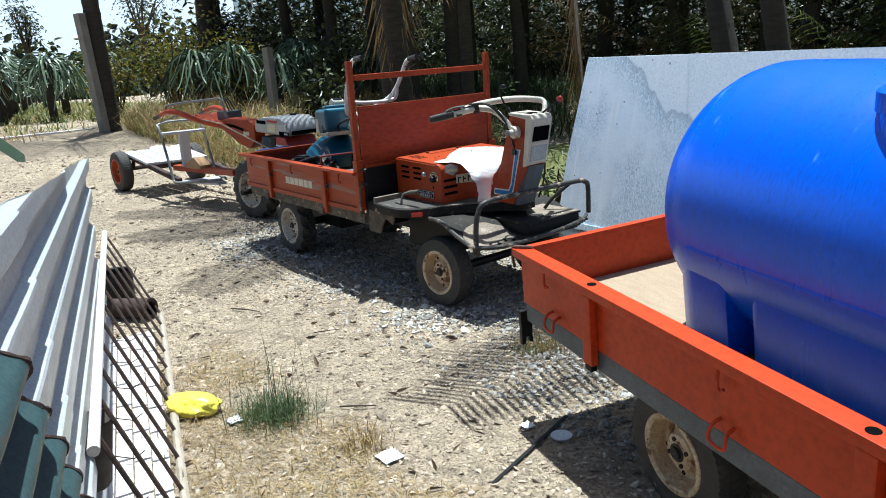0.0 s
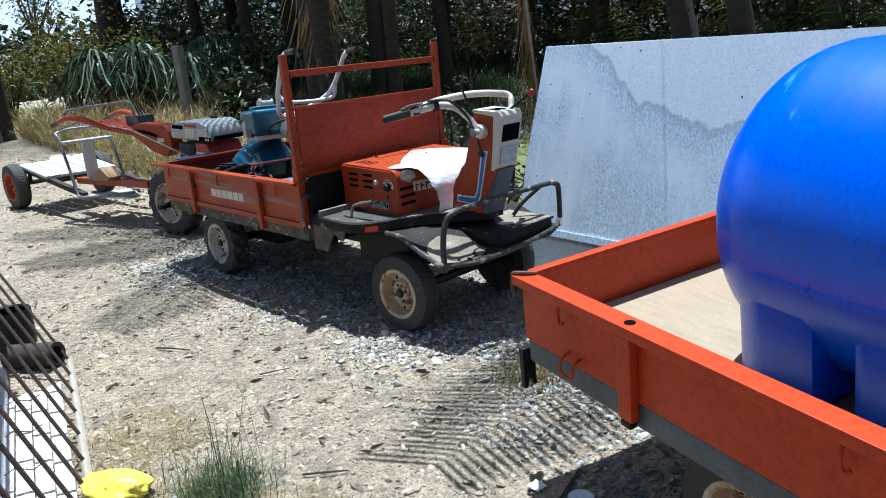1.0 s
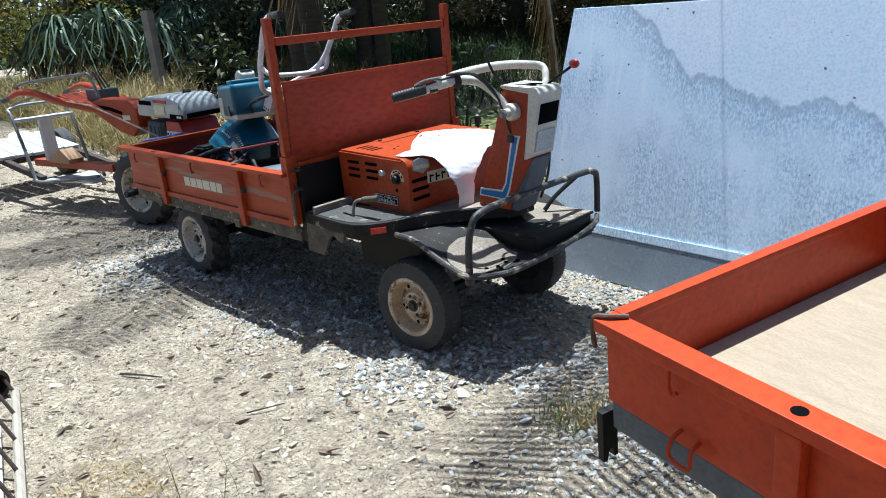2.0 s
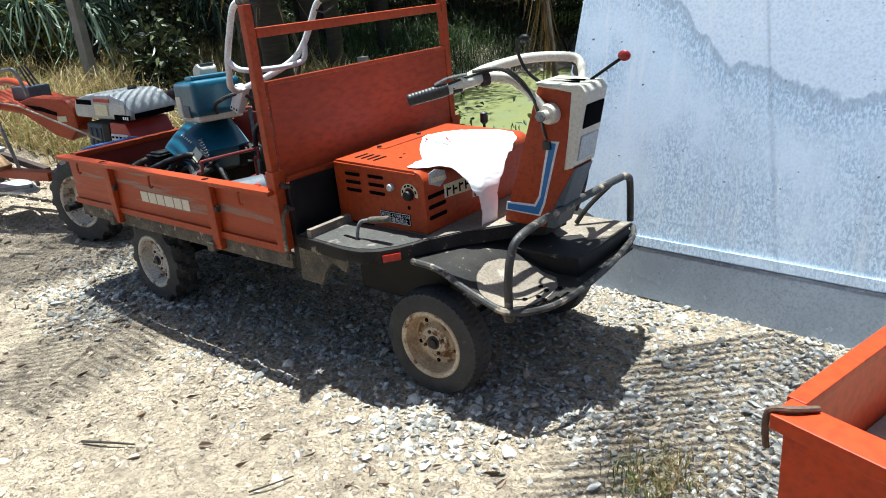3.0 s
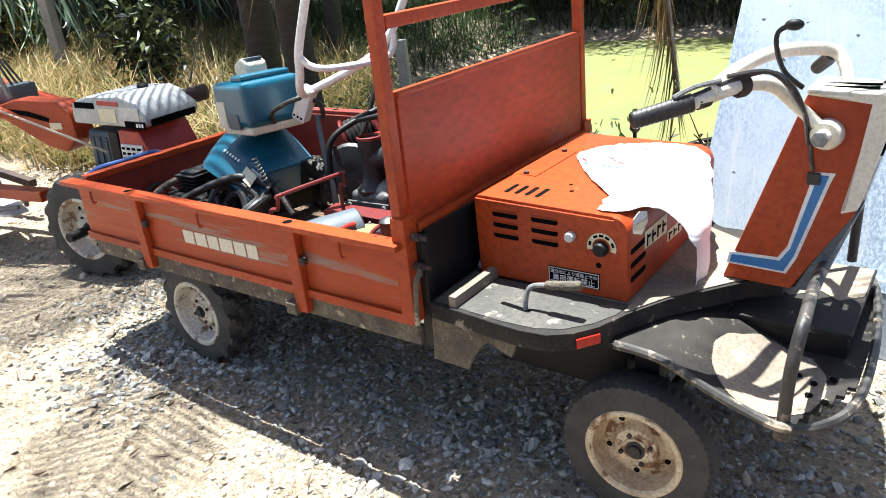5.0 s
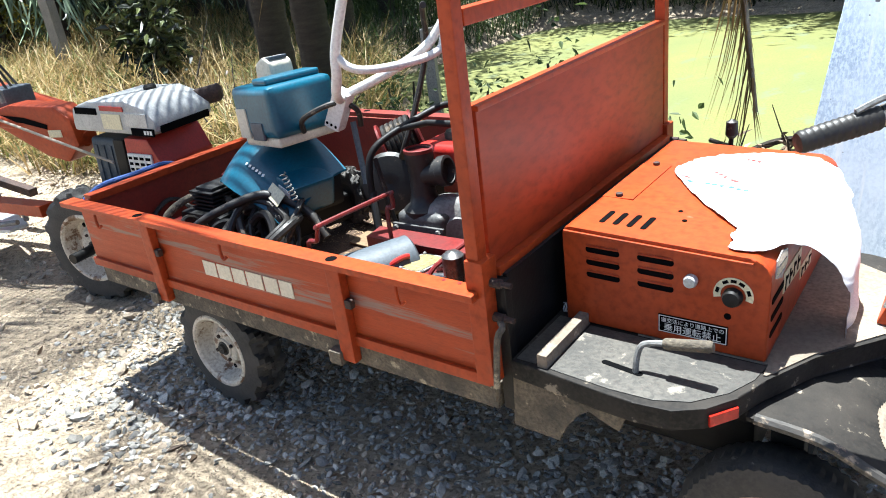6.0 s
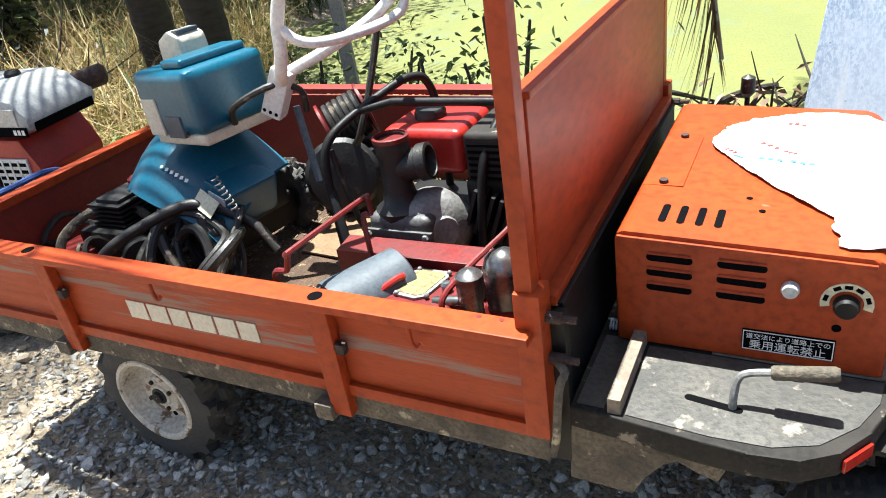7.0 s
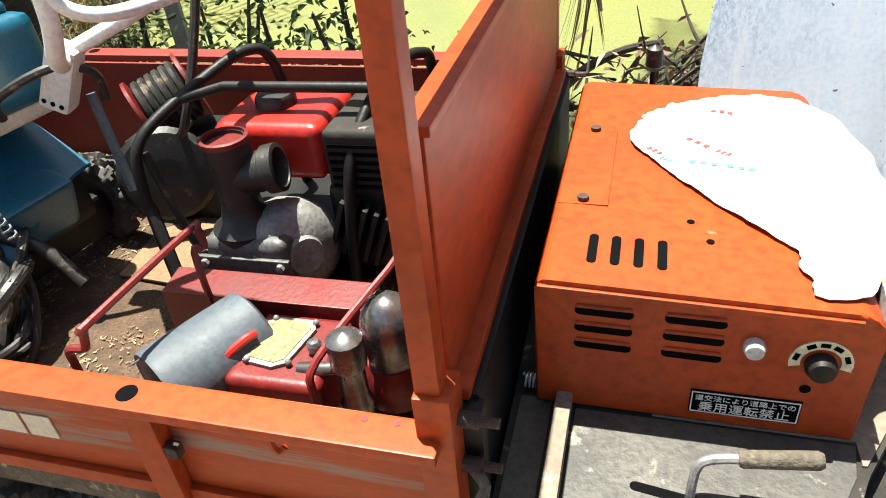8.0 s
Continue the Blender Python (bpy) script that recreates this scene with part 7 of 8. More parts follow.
def dead_skirt(x, y, z0, z1, r, count, seed):
    """Withered leaf strips that hang round a palm trunk."""
    rn = random.Random(seed)
    c = Leaves()
    for k in range(count):
        a = rn.uniform(0, math.tau)
        c.blade(Vector((x + r * math.cos(a), y + r * math.sin(a), rn.uniform(z0, z1))), Vector((0.4 * math.cos(a), 0.4 * math.sin(a), -1)), rn.uniform(0.4, 0.9), 0.022, 0.1, rn)
    return tagged(c.make("withered_skirt", L_DRY), "withered brown fronds hanging round the palm trunk", "palm frond", kind="stuff")


dead_skirt(-4.95, 3.68, 2.2, 3.4, 0.19, 40, 21)
dead_skirt(-3.5, 2.9, 2.0, 3.2, 0.16, 50, 22)

# low palms and fronds of the far bank
rnd = random.Random(77)
for k in range(22):
    x, y = rnd.uniform(-18, 9), rnd.uniform(15.6, 18.5)
    z = ground_z(x, y)
    th = thing("palm_clump", "trunkless dark green palm clump on the far bank", "palm", group="bank palms", at=Matrix.Translation((x, y, z)))
    c = Leaves()
    for j in range(9):
        c.frond(Vector((x, y, z + 0.1)), j * 0.7 + rnd.uniform(-0.2, 0.2), rnd.uniform(2.0, 3.2), rnd.uniform(0.9, 1.5), rnd.uniform(0.5, 0.9), 0.55, 18, rnd)
    tagged(c.make("crown", L_PALM if k % 4 else L_DRY, th), kind="stuff")

# broad-leaved trees of the far bank and the left side
def tree(x, y, top, r, seed, w=2.6, count=3600):
    rn = random.Random(seed)
    z = ground_z(x, y)
    th = thing("tree", "dark broad-leaved tree standing behind the pond", "tree", group="bank trees", at=Matrix.Translation((x, y, z - 0.05)))
    fork = Vector((x + rn.uniform(-0.3, 0.3), y + rn.uniform(-0.3, 0.3), z + top * 0.45))
    tk_ = wpart("trunk", tube(bmesh.new(), [(x, y, z - 0.1), Vector((x, y, z)).lerp(fork, 0.5) + Vector((0.08, 0, 0)), fork], [r * 1.2, r * 0.8], 10, 4), M_TRUNK, th)
    tips = []
    for k in range(7):
        a = k * 2.399 + rn.uniform(-0.3, 0.3)
        e = Vector((x + math.cos(a) * w * rn.uniform(0.5, 0.95), y + math.sin(a) * w * rn.uniform(0.5, 0.95), z + top * rn.uniform(0.62, 0.95)))
        mid = fork.lerp(e, 0.5) + Vector((0, 0, 0.3))
        wpart("limb", tube(bmesh.new(), [fork - Vector((0, 0, 0.2)), mid, e], [r * 0.5, r * 0.1], 7, 4), M_TRUNK, th)
        tips += [mid, mid.lerp(e, 0.5), e]
    c = Leaves()
    for k in range(count):
        p = rn.choice(tips) + Vector((rn.gauss(0, w * 0.26), rn.gauss(0, w * 0.26), rn.gauss(0, top * 0.09)))
        c.leaf(p, Vector((rn.uniform(-1, 1), rn.uniform(-1, 1), rn.uniform(-0.9, 0.3))), rn.uniform(0.14, 0.34), rn.uniform(0.05, 0.12), rn)
    tagged(c.make("crown", L_DARK, th), kind="stuff")


for k, (x, y) in enumerate(((-17.5, 12.5), (-14.5, 15.8), (-11.6, 16.6), (-8.2, 16.1), (-5.0, 16.7), (-2.2, 16.0), (0.9, 16.6), (3.8, 16.2), (6.8, 16.8), (10.0, 16.2), (13.0, 17.0), (-12.8, 19.6), (-6.5, 19.8), (-0.8, 19.6), (5.2, 19.8), (10.8, 20.2))):
    tree(x, y, 6.0 + 1.3 * ((k * 7) % 3), 0.16 + 0.05 * (k % 3), 700 + k)
for k, (x, y) in enumerate(((-9.2, 7.2), (-11.6, 8.6), (-14.2, 9.6), (-16.6, 7.9), (-18.6, 10.2), (-13.0, 12.0), (-9.8, 11.2), (-20.5, 7.2), (-17.0, 5.4))):
    tree(x, y, 7.4 + 0.8 * (k % 3), 0.17 + 0.05 * (k % 3), 740 + k, w=2.7, count=5200)

for k, (x, y, top, w) in enumerate(((-47.0, 2.7, 6.4, 1.5), (-50.0, 6.2, 6.8, 1.1), (-43.0, 11.5, 7.6, 2.2))):
    tree(x, y, top, 0.16, 780 + k, w=w, count=900)

# thicket of the far bank and along the left side
c = Leaves()
for k in range(60000):
    u = rnd.random()
    if u < 0.62:
        x, y, h = rnd.uniform(-24, 16), rnd.gauss(18.6, 1.2), 5.0
    else:
        x, y, h = rnd.gauss(-21, 2.5), rnd.uniform(6.5, 22), 4.5
    if y < 15.3 and x > -17:
        continue
    z = ground_z(x, y) + h * rnd.random() ** 1.2 * (0.6 + 0.5 * abs(noise.noise((x * 0.35, y * 0.35, 1))))
    c.leaf(Vector((x, y, z)), Vector((rnd.uniform(-1, 1), rnd.uniform(-1, 0.6), rnd.uniform(-0.6, 0.5))), rnd.uniform(0.15, 0.42), rnd.uniform(0.04, 0.12), rnd)
tagged(c.make("thicket", L_DARK), "dense dark green thicket behind the pond", "thicket", kind="stuff")
c = Leaves()
woods = [(rnd.uniform(-60, 40), rnd.uniform(23, 34), rnd.uniform(4.0, 8.0), 2.6) for k in range(34)]
woods += [(rnd.uniform(-95, -62), rnd.uniform(-40, 26), rnd.uniform(2.8, 5.5), 2.8) for k in range(40)]
woods += [(-58 + rnd.uniform(-4, 4), -8 + 0.8 * k, rnd.uniform(2.5, 3.8), 2.4) for k in range(46)]
woods += [(rnd.uniform(-95, -62), rnd.uniform(16, 60), rnd.uniform(5.0, 9.5), 3.2) for k in range(16)]
for x0, y0, hh, ww in woods:
    for k in range(230):
        v = rnd.random()
        p = Vector((x0 + rnd.gauss(0, ww * 0.5) * (1.15 - v * 0.6), y0 + rnd.gauss(0, ww * 0.5), 0.3 + hh * v))
        c.leaf(p, Vector((rnd.uniform(-1, 1), rnd.uniform(-1, 1), rnd.uniform(-0.8, 0.5))), rnd.uniform(0.5, 1.1), rnd.uniform(0.3, 0.6), rnd)
tagged(c.make("far_wood", L_DARK), "far line of dark trees", "trees", kind="stuff")

# yellow shrub and climbing leaves
def shrub(x, y, w, h, count, mat, seed, label, leaf=(0.10, 0.2)):
    r = random.Random(seed)
    z = ground_z(x, y)
    th = thing("shrub", label, "shrub", group="shrubs", at=Matrix.Translation((x, y, z)))
    bm = bmesh.new()
    tips = []
    for k in range(9):
        a = r.uniform(0, 6.28)
        tp = Vector((x + math.cos(a) * w * r.uniform(0.2, 0.8), y + math.sin(a) * w * r.uniform(0.2, 0.8), z + h * r.uniform(0.5, 1)))
        mid = Vector((x, y, z)).lerp(tp, 0.5) + Vector((0, 0, h * 0.1))
        tube(bm, [(x, y, z - 0.05), mid, tp], [0.03, 0.02, 0.008], 6, 3)
        tips += [mid.lerp(tp, q) for q in (0.1, 0.4, 0.7, 1.0)]
    tagged(wpart("branchwork", bm, M_TRUNK, th), kind="stuff")
    c = Leaves()
    for k in range(count):
        p = r.choice(tips) + Vector((r.gauss(0, w * 0.22), r.gauss(0, w * 0.22), r.gauss(0, h * 0.13)))
        if p.z < z + 0.03:
            continue
        c.leaf(p, Vector((r.uniform(-1, 1), r.uniform(-1, 1), r.uniform(-0.9, 0.3))), r.uniform(*leaf), r.uniform(*leaf) * 0.45, r)
    tagged(c.make("foliage", mat, th), kind="stuff")
    return th


for k, (x, y, w, h) in enumerate(((-13.2, 3.1, 1.2, 1.9), (-12.4, 4.3, 1.1, 1.7), (-14.6, 3.9, 1.4, 2.2), (-13.8, 5.4, 1.3, 1.9), (-15.5, 2.4, 1.2, 1.8))):
    shrub(x, y, w * 0.85, h, 900, L_YEL, 30 + k, "yellow-green leafy bush at the track's end", (0.07, 0.17))
for k, (x, y, w, h) in enumerate(((-11.6, 6.6, 1.5, 2.0), (-7.4, 3.9, 0.5, 1.3), (-16.5, 7.0, 1.8, 2.5))):
    shrub(x, y, w, h, 800, L_DARK, 50 + k, "dark green bush in dry weeds")
for k, (x, y, w, h) in enumerate(((-2.6, 2.45, 0.45, 1.25), (-1.5, 2.5, 0.45, 1.35), (-1.05, 2.45, 0.45, 1.55), (-0.45, 2.5, 0.38, 1.3), (-2.0, 2.7, 0.4, 1.5), (-3.2, 3.6, 0.5, 1.5))):
    shrub(x, y, w, h, 520, L_WEED, 70 + k, "sparse dark-leaved weed at the pond edge", (0.03, 0.085))

# dragon fruit plants: a post with many drooping stems
def dragon_fruit(x, y, seed, h=1.25, stems=34):
    r = random.Random(seed)
    z = ground_z(x, y)
    th = thing("dragon_fruit_plant", "dragon fruit cactus drooping from its short post", "cactus", group="dragon fruit rows", at=Matrix.Translation((x, y, z)))
    wpart("post", rod([(x, y, z - 0.05), (x, y, z + h)], 0.10, 8), M_TRUNK, th)
    bm = bmesh.new()
    for k in range(stems):
        a = k * 2.399 + r.uniform(-0.3, 0.3)
        l = r.uniform(0.45, 1.0)
        out = Vector((math.cos(a), math.sin(a), 0))
        sway = Vector((r.gauss(0, 0.12), r.gauss(0, 0.12), r.gauss(0, 0.06)))
        base = Vector((x, y, z + h - r.uniform(0, 0.15)))
        rise = r.uniform(0.02, 0.42)
        pts = [base, base + out * l * 0.3 + Vector((0, 0, rise)), base + out * l * 0.62 + Vector((0, 0, rise * 0.6)), base + out * l * 0.85 + sway * 0.6 - Vector((0, 0, 0.35 * l)), base + out * l * 0.95 + sway * 1.6 - Vector((0, 0, r.uniform(0.4, 0.95) * l))]
        tube(bm, pts, [0.032, 0.012], 3, 2)
    tagged(wpart("crown", bm, L_CACT, th, angle=20), kind="stuff")


k = 0
for x, y in ((-16.5, -0.1), (-16.2, 0.98), (-18.8, 0.35), (-18.6, 1.75), (-19.8, -0.9), (-21.5, 0.9), (-21.8, 2.4), (-24.5, -0.4), (-24.5, 1.6), (-27.5, 0.5), (-27.5, 2.8), (-18.0, -2.4), (-21, -2.4),
             (-12.5, 3.45), (-12.1, 4.2), (-11.8, 5.1), (-12.8, 6.4), (-14.8, 7.2), (-11.9, 7.9), (-17.8, 4.6), (-19.5, 6.3), (-20.5, 3.6), (-31, 1.6), (-31, -1.0), (-35, 0.4), (-35, 3.4), (-39, 1.8)):
    dragon_fruit(x, y, 200 + k, 1.2 + 0.12 * (k % 3), 70)
    k += 1

# grass and weeds
def grass_field(name, label, mat, count, area, height, seed, lean=0.5, width=0.012, test=None):
    r = random.Random(seed)
    c = Leaves()
    for i in range(count):
        x, y = r.uniform(*area[:2]), r.uniform(*area[2:])
        if test and not test(x, y, r):
            continue
        z = ground_z(x, y)
        if z < -0.36:
            continue
        d = Vector((r.gauss(0, lean), r.gauss(0, lean), 1))
        c.blade(Vector((x, y, z - 0.01)), d, r.uniform(*height), width * r.uniform(0.6, 1.4), r.uniform(0.2, 0.9), r)
    return tagged(c.make(name, mat), label, "grass", kind="stuff")


def weeds(x, y, r):
    return y > 1.7 + 0.35 * noise.noise((x * 0.9, 1, 2)) and noise.noise((x * 0.7, y * 0.7, 3)) > -0.45 * r.random()


grass_field("dry_grass", "tall dry yellow grass behind the parked vehicles", L_STRAW, 30000, (-13.5, -2.7, 1.5, 8.6), (0.35, 1.05), 301, 0.6, 0.013, weeds)
grass_field("weed_grass", "green weeds among the dry grass", L_GRASS, 13000, (-14.5, -2.5, 1.6, 8.6), (0.25, 0.95), 302, 0.5, 0.014, weeds)
grass_field("bank_weeds", "dark green weeds under the trees beside the pond", L_WEED, 16000, (-16, -4.5, 5.5, 14.5), (0.3, 1.0), 308, 0.55, 0.02)
grass_field("far_bank_weeds", "dark weeds and dead stalks along the far bank", L_DARK, 12000, (-19, 12, 14.4, 17.4), (0.3, 1.1), 307, 0.6, 0.03)
grass_field("bank_grass", "sparse weeds on the pond bank", L_GRASS, 2600, (-3.0, 3.2, 1.85, 2.6), (0.1, 0.4), 303, 0.5, 0.009, lambda x, y, r: noise.noise((x * 2, y * 2, 5)) > -0.05)
grass_field("field_grass", "dry grass between the cactus rows", L_STRAW, 9000, (-30, -12.0, -4.0, 6.0), (0.08, 0.3), 304, 0.7, 0.02, lambda x, y, r: noise.noise((x * 0.6, y * 0.6, 5)) > -0.05 and not (-1.2 < y - 1.2 < 0.6 and x > -16))

grass_field("field_weeds", "low green weeds between the cactus rows", L_GRASS, 16000, (-40, -13.0, -7.0, 6.0), (0.1, 0.4), 306, 0.6, 0.03, lambda x, y, r: not (-0.5 < y - 1.2 - (x + 14) * 1.1 < 1.0 and x > -17))

# dead branches, hanging frond and twig heap by the board
def branch_heap(name, label, x, y, z, w, h, count, seed, mat, pile=0.3):
    r = random.Random(seed)
    th = thing(name, label, "branches", at=Matrix.Translation((x, y, z)))
    bm = bmesh.new()
    for k in range(count):
        p = Vector((x + r.gauss(0, w * 0.4), y + r.gauss(0, w * 0.3), z + (abs(r.gauss(0, h * 0.3)) if pile else r.uniform(0, h))))
        d = Vector((r.uniform(-1, 1), r.uniform(-0.7, 0.7), r.uniform(-0.3, 0.8))).normalized()
        l = r.uniform(0.25, 0.8) * w
        tube(bm, [p, p + d * l * 0.5 + Vector((0, 0, r.uniform(-0.04, 0.06))), p + d * l], [r.uniform(0.005, 0.014), 0.002], 5, 3)
    tagged(wpart("twig_tangle", bm, mat, th), kind="stuff")
    c = Leaves()
    for k in range(count * 3):
        p = Vector((x + r.gauss(0, w * 0.45), y + r.gauss(0, w * 0.35), z + (abs(r.gauss(0, h * 0.4)) if pile else r.uniform(0, h * 1.1))))
        c.leaf(p, Vector((r.uniform(-1, 1), r.uniform(-1, 1), r.uniform(-0.8, 0.4))), r.uniform(0.05, 0.14), r.uniform(0.015, 0.04), r)
    tagged(c.make("leaf_litter", L_TWIG, th), kind="stuff")


branch_heap("branch_heap", "heap of dry brown branches behind the engine cover", 0.40, 2.18, 0.0, 0.5, 0.62, 140, 401, M_TRUNK, 0)
branch_heap("branch_heap", "tangle of dry branches in the weeds", -5.6, 2.7, 0.1, 1.2, 0.8, 80, 402, M_TRUNK)
branch_heap("branch_heap", "tangle of dry branches in the weeds", -4.3, 3.2, 0.0, 0.9, 0.7, 60, 403, M_TRUNK)
limb = thing("bare_branch", "bare crooked branch leaning over the pond edge", "branch", at=Matrix.Translation((-0.45, 2.3, -0.1)))
wpart("limb", rod([(-0.5, 2.3, 0.0), (-0.1, 2.35, 0.45), (0.12, 2.3, 0.62), (0.3, 2.2, 0.70)], [0.03, 0.012], 7, 5), M_TRUNK, limb)
hf = thing("dead_frond", "brown dead palm frond hanging over the pond", "palm frond", at=Matrix.Translation((0.02, 2.45, 0.35)))
r4 = random.Random(9)
c = Leaves()
for k in range(70):
    t = k / 70
    p = Vector((-0.22 + 0.24 * t, 2.55 - 0.1 * t, 2.5 - 1.6 * t))
    for s in (-1, 1):
        q = p + Vector((r4.uniform(-0.01, 0.01), r4.uniform(-0.02, 0.02), 0))
        c.blade(q, Vector((0.10 if s > 0 else r4.uniform(-0.22, -0.02), r4.uniform(-0.15, 0.15), -1)), r4.uniform(0.25, 0.45) if s > 0 else r4.uniform(0.45, 0.8), 0.011, 0.12, r4)
tagged(c.make("leaflet_fringe", L_DRY, hf), kind="stuff")
wpart("rib", rod([(-0.24, 2.56, 2.7), (-0.1, 2.5, 1.7), (0.05, 2.44, 0.75)], [0.02, 0.006], 7, 4), M_WOOD, hf)

# posts at the track's end
for x0, y0, x1, y1, zt, rr, nm, lb in ((-12.45, 1.25, -12.45, 1.13, 3.1, 0.115, "concrete_post", "leaning grey concrete post at the track's end"), (-2.5, 3.15, -2.5, 3.12, 1.15, 0.06, "concrete_post", "grey-green concrete post standing in the pond"),
                                        (-10.2, 4.2, -10.25, 4.2, 2.2, 0.11, "concrete_post", "pale weathered post in the weeds")):
    th = thing(nm, lb, "post", group="posts", at=Matrix.Translation((x0, y0, ground_z(x0, y0))))
    bm = bmesh.new()
    tube(bm, [(x0, y0, ground_z(x0, y0) - 0.1), (x1, y1, zt)], rr, 4)
    wpart("shaft", bm, M_CONC, th)
palm(-12.6, 1.40, 7.5, 0.21, 88, fronds=12, length=2.6, lean=(-0.1, -0.05), dry=2)
kb = thing("concrete_edging", "low pale concrete edging along the field", "edging", at=Matrix.Translation((-15.5, 0.2, 0.42)))
bm = bmesh.new()
prism(bm, [(-13.2, 1.2), (-12.2, -2.6), (-12.4, -2.65), (-13.4, 1.2)], "z", ground_z(-12.8, 0) - 0.1, ground_z(-12.8, 0) + 0.05, 0.01)
wpart("kerb", bm, M_PALE, kb)

# near weeds and straw
def tuft(x, y, count, height, spread, mat, seed, label, name="weed_tuft", lean=0.35, width=0.005):
    r = random.Random(seed)
    th = thing(name, label, "weed", group="weed tufts", at=Matrix.Translation((x, y, ground_z(x, y))))
    c = Leaves()
    for k in range(count):
        px, py = x + r.gauss(0, spread), y + r.gauss(0, spread)
        c.blade(Vector((px, py, ground_z(px, py) - 0.005)), Vector((r.gauss(0, lean), r.gauss(0, lean), 1)), r.uniform(*height), width * r.uniform(0.6, 1.3), r.uniform(0.1, 0.9), r)
    tagged(c.make("grass_blade", mat, th), kind="stuff")


tuft(1.40, -1.43, 900, (0.05, 0.20), 0.09, L_WEED, 501, "green weed tuft growing in the dry track", lean=0.7, width=0.003)
tuft(1.36, -1.41, 26, (0.28, 0.50), 0.11, L_WEED, 502, "tall thin weed stalks in the tuft", lean=0.14, width=0.0035)
tuft(1.74, 0.12, 260, (0.03, 0.10), 0.10, L_STRAW, 503, "small dry weed tuft under the trailer latch")
tuft(1.70, 0.06, 160, (0.03, 0.10), 0.08, L_GRASS, 504, "small green weed tuft under the trailer latch")
tuft(1.95, -1.25, 120, (0.05, 0.14), 0.06, L_STRAW, 505, "dry grass tuft on the track")
grass_field("straw_litter", "flat dry straw scattered beside the grille", L_STRAW, 12000, (0.2, 2.6, -2.0, -1.0), (0.04, 0.13), 305, 2.6, 0.0035,
            lambda x, y, r: y < -1.15 + 0.2 * noise.noise((x * 2.5, y * 2.5, 1)) - 0.1 and noise.noise((x * 2.2, y * 2.2, 8)) > -0.3)
st2 = thing("cactus_stem", "green ridged cactus stem reaching over the sheet", "cactus", at=Matrix.Translation((-0.9, -2.6, 0.0)))
wpart("stem", rod([(-0.9, -2.75, 0.0), (-0.7, -2.7, 0.8), (0.0, -2.5, 1.36), (0.5, -2.30, 1.40), (0.72, -2.18, 1.30)], [0.05, 0.025], 3, 5), L_CACT, st2)

# fallen leaves and a stick on the track
c = Leaves()
rl = random.Random(61)
for k in range(170):
    x, y = rl.uniform(-3.0, 3.4), rl.uniform(-1.95, 0.1)
    c.leaf(Vector((x, y, ground_z(x, y) + 0.008)), Vector((rl.uniform(-1, 1), rl.uniform(-1, 1), rl.uniform(0.0, 0.25))), rl.uniform(0.03, 0.085), rl.uniform(0.012, 0.03), rl)
tagged(c.make("fallen_leaves", L_TWIG), "dry brown leaves fallen on the track", "leaf litter", kind="stuff")
for a, b, rr in (((-0.35, -0.93), (-0.12, -0.82), 0.006), ((1.55, -1.15), (1.68, -1.02), 0.005), ((0.55, -0.75), (0.62, -0.60), 0.004)):
    za, zb = ground_z(*a) + 0.012, ground_z(*b) + 0.014
    tw = thing("stick", "thin dry stick lying on the sand", "stick", group="sticks", at=Matrix.Translation((*a, za)))
    mid = ((a[0] + b[0]) / 2 + 0.012, (a[1] + b[1]) / 2, (za + zb) / 2 + 0.006)
    wpart("shaft", rod([(*a, za), mid, (*b, zb)], [rr, rr * 0.6], 6, 4), M_TRUNK, tw)

# ---- gravel ----
def stones(name, label, count, seed, pick, size, mat):
    r = random.Random(seed)
    ico = [Vector(p).normalized() for p in ((0, 1, 1.6), (0, -1, 1.6), (0, 1, -1.6), (0, -1, -1.6), (1, 1.6, 0), (-1, 1.6, 0), (1, -1.6, 0), (-1, -1.6, 0), (1.6, 0, 1), (-1.6, 0, 1), (1.6, 0, -1), (-1.6, 0, -1))]
    tri = ((0, 1, 8), (0, 9, 1), (0, 8, 4), (0, 4, 5), (0, 5, 9), (1, 9, 7), (1, 7, 6), (1, 6, 8), (2, 11, 3) [::-1], (2, 3, 10)[::-1], (2, 10, 4)[::-1], (2, 4, 5), (2, 5, 11), (3, 11, 7)[::-1], (3, 7, 6), (3, 6, 10), (4, 8, 10), (6, 10, 8), (5, 11, 9), (7, 9, 11))
    vs, fs = [], []
    k = 0
    while k < count:
        x, y, keep = pick(r)
        if not keep:
            count -= 1
            continue
        s = r.uniform(*size) * (1.8 if r.random() < 0.06 else 1)
        m = Euler((r.uniform(-0.7, 0.7), r.uniform(-0.7, 0.7), r.uniform(0, 6.28))).to_matrix()
        sc = Vector((s * r.uniform(0.8, 1.7), s * r.uniform(0.6, 1.1), s * r.uniform(0.3, 0.65)))
        z = ground_z(x, y) + sc.z * 0.3
        b = len(vs)
        for q in ico:
            w = m @ Vector((q.x * sc.x, q.y * sc.y, q.z * sc.z)) * r.uniform(0.75, 1.15)
            vs.append((x + w.x, y + w.y, z + w.z))
        fs += [tuple(b + i for i in t) for t in tri]
        k += 1
    me = bpy.data.meshes.new(name)
    me.from_pydata(vs, [], fs)
    me.materials.append(mat)
    return tagged(new(name, me), label, "gravel", kind="stuff")


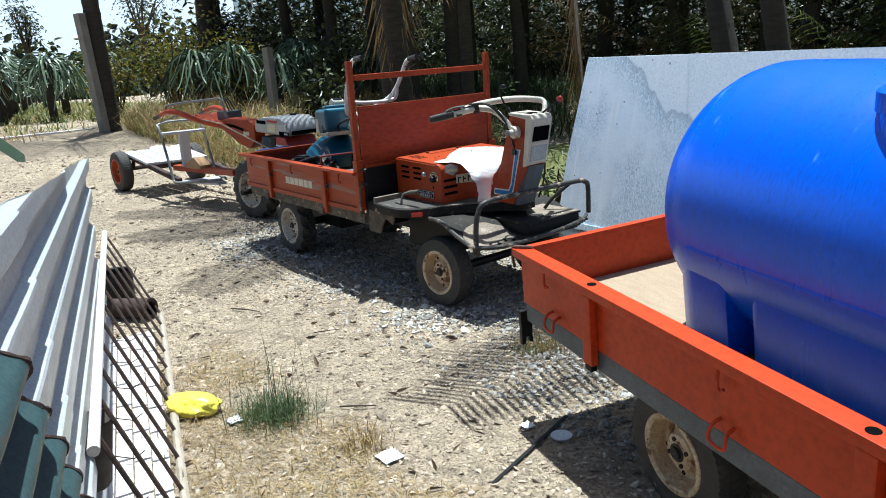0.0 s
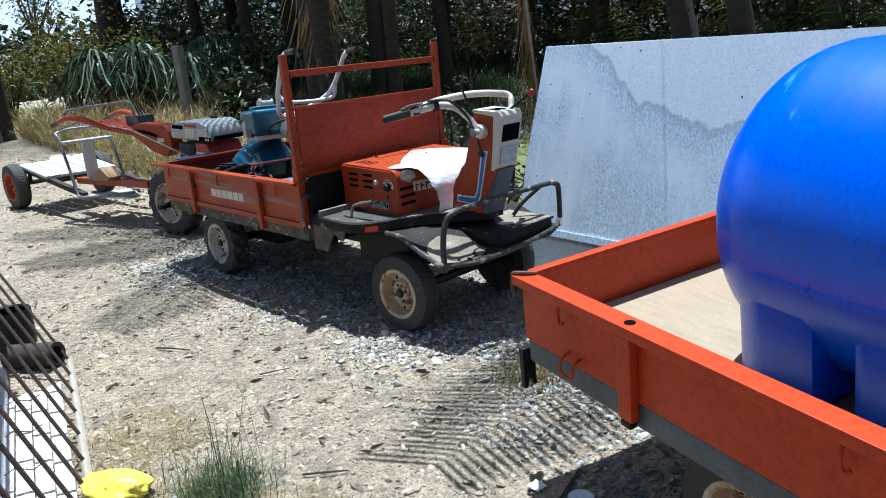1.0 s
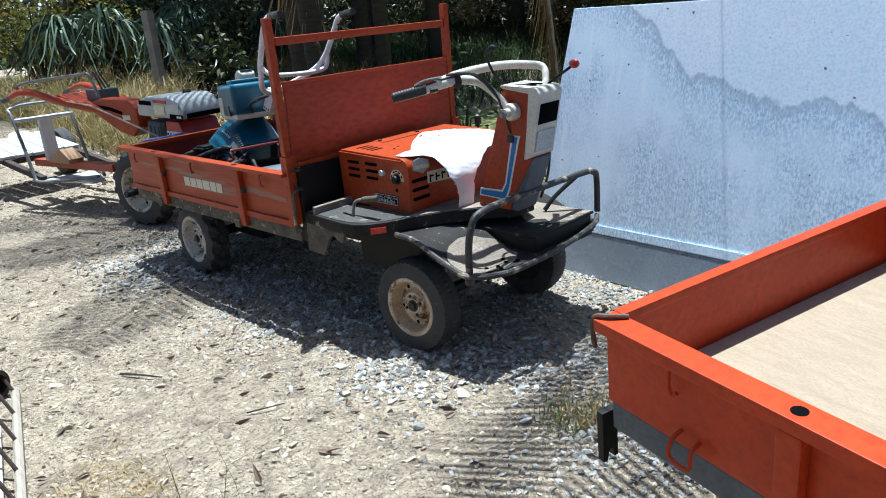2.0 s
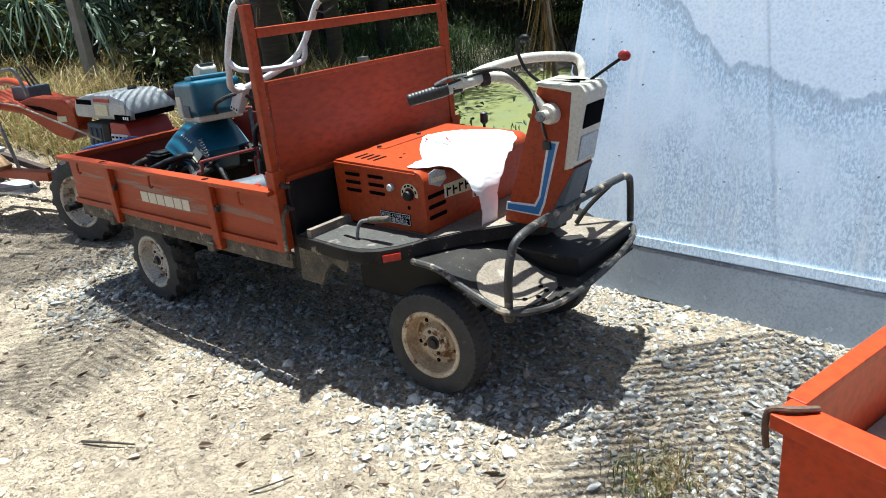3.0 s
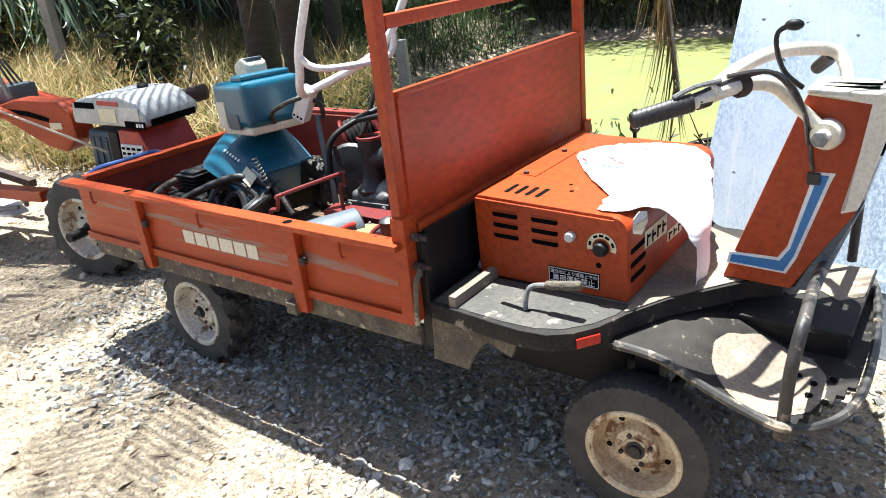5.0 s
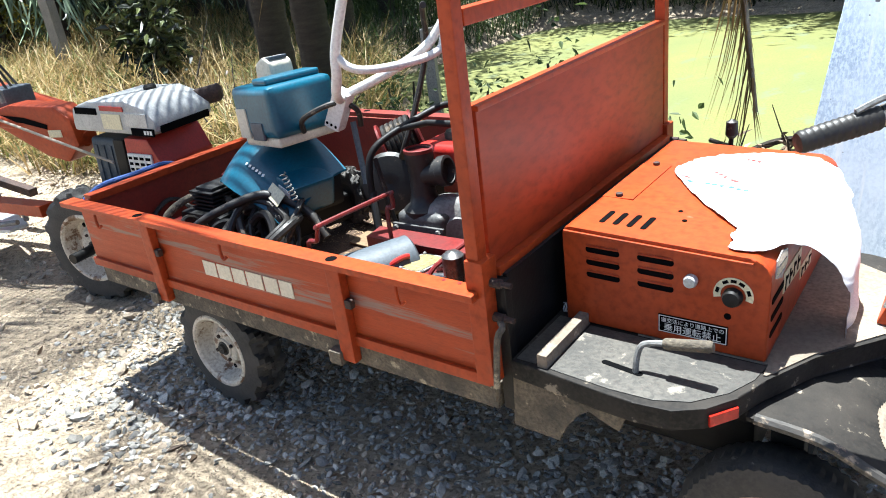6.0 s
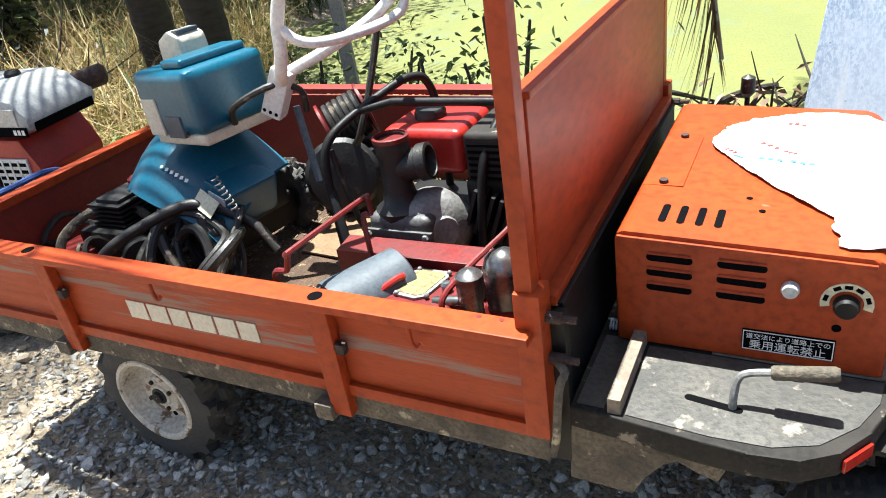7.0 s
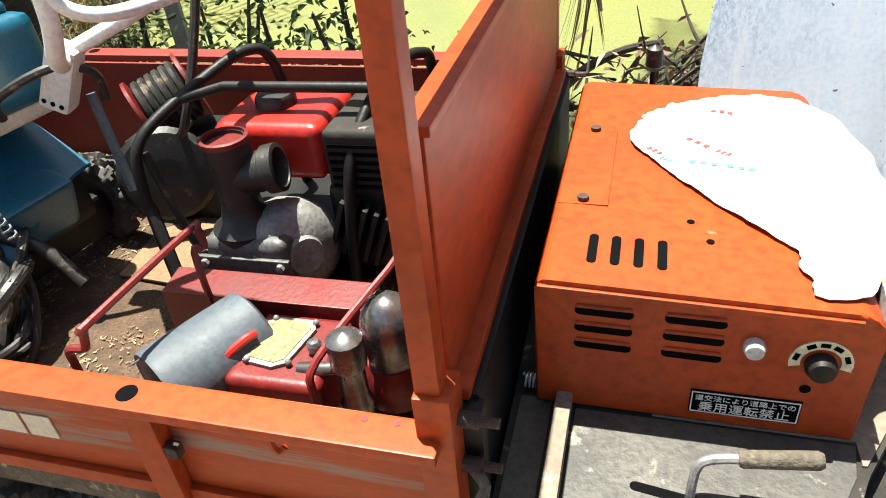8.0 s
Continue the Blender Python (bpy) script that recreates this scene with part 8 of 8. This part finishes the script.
M_STONE = surface("crushed_grey_stone", (0.39, 0.365, 0.32), (0.245, 0.232, 0.208), rough=0.9, scale=30, fine=160, bump=0.3, vary=0.55, island=True)
M_STONE2 = surface("pale_sand_stone", (0.50, 0.405, 0.295), (0.35, 0.28, 0.205), rough=0.9, scale=30, fine=160, bump=0.3, vary=0.5, island=True)


M_STONE3 = surface("tan_stone_shards", (0.52, 0.425, 0.31), (0.33, 0.265, 0.195), rough=0.9, scale=30, fine=160, bump=0.3, vary=0.6, island=True)


def pick_dense(r):
    x, y = r.uniform(-2.6, 3.2), r.uniform(-0.55, 1.7)
    n_ = noise.noise((x * 1.3, y * 1.3, 6))
    d = 0.05 + 0.55 * step(-0.3, 0.3, y + 0.35 * n_) * (0.5 + 0.5 * step(-0.25, 0.25, n_)) + 0.35 * step(1.5, 2.1, x)
    return x, y, r.random() < d


def pick_track(r):
    x, y = r.uniform(-4.5, 3.6), r.uniform(-1.9, 0.5)
    return x, y, r.random() < 0.30 + 0.9 * noise.noise((x * 1.1, y * 1.1, 2))


def pick_far(r):
    x, y = r.uniform(-10, -2.0), r.uniform(-3, 1.8)
    return x, y, r.random() < 0.4 + noise.noise((x * 0.8, y * 0.8, 2))


stones("gravel", "crushed grey stones under and before the carrier", 34000, 601, pick_dense, (0.006, 0.016), M_STONE)
stones("gravel", "small pale stones scattered on the sandy track", 9000, 602, pick_track, (0.005, 0.015), M_STONE2)
def pick_near(r):
    x, y = r.uniform(-1.0, 3.8), r.uniform(-2.0, 0.2)
    return x, y, r.random() < 0.55 + 0.7 * noise.noise((x * 1.7, y * 1.7, 9))


stones("gravel", "flat sandy stone shards on the track", 6500, 604, pick_near, (0.005, 0.013), M_STONE3)
stones("gravel", "scattered stones along the far track", 4500, 603, pick_far, (0.012, 0.03), M_STONE2)


M_STONE4 = surface("grey_green_shards", (0.45, 0.42, 0.37), (0.28, 0.265, 0.23), rough=0.9, scale=30, fine=160, bump=0.3, vary=0.75, island=True)


def pick_under(r):
    x, y = r.uniform(-2.3, 1.5), r.uniform(-0.7, 0.6)
    n_ = noise.noise((x * 1.6, y * 1.6, 4))
    return x, y, r.random() < (0.12 + 0.7 * step(-0.15, 0.35, n_)) * step(-0.45, 0.15, y + 0.3 * n_ - 0.06 * x)


stones("gravel", "larger sharp grey stones lying under the carrier", 8000, 605, pick_under, (0.008, 0.020), M_STONE4)
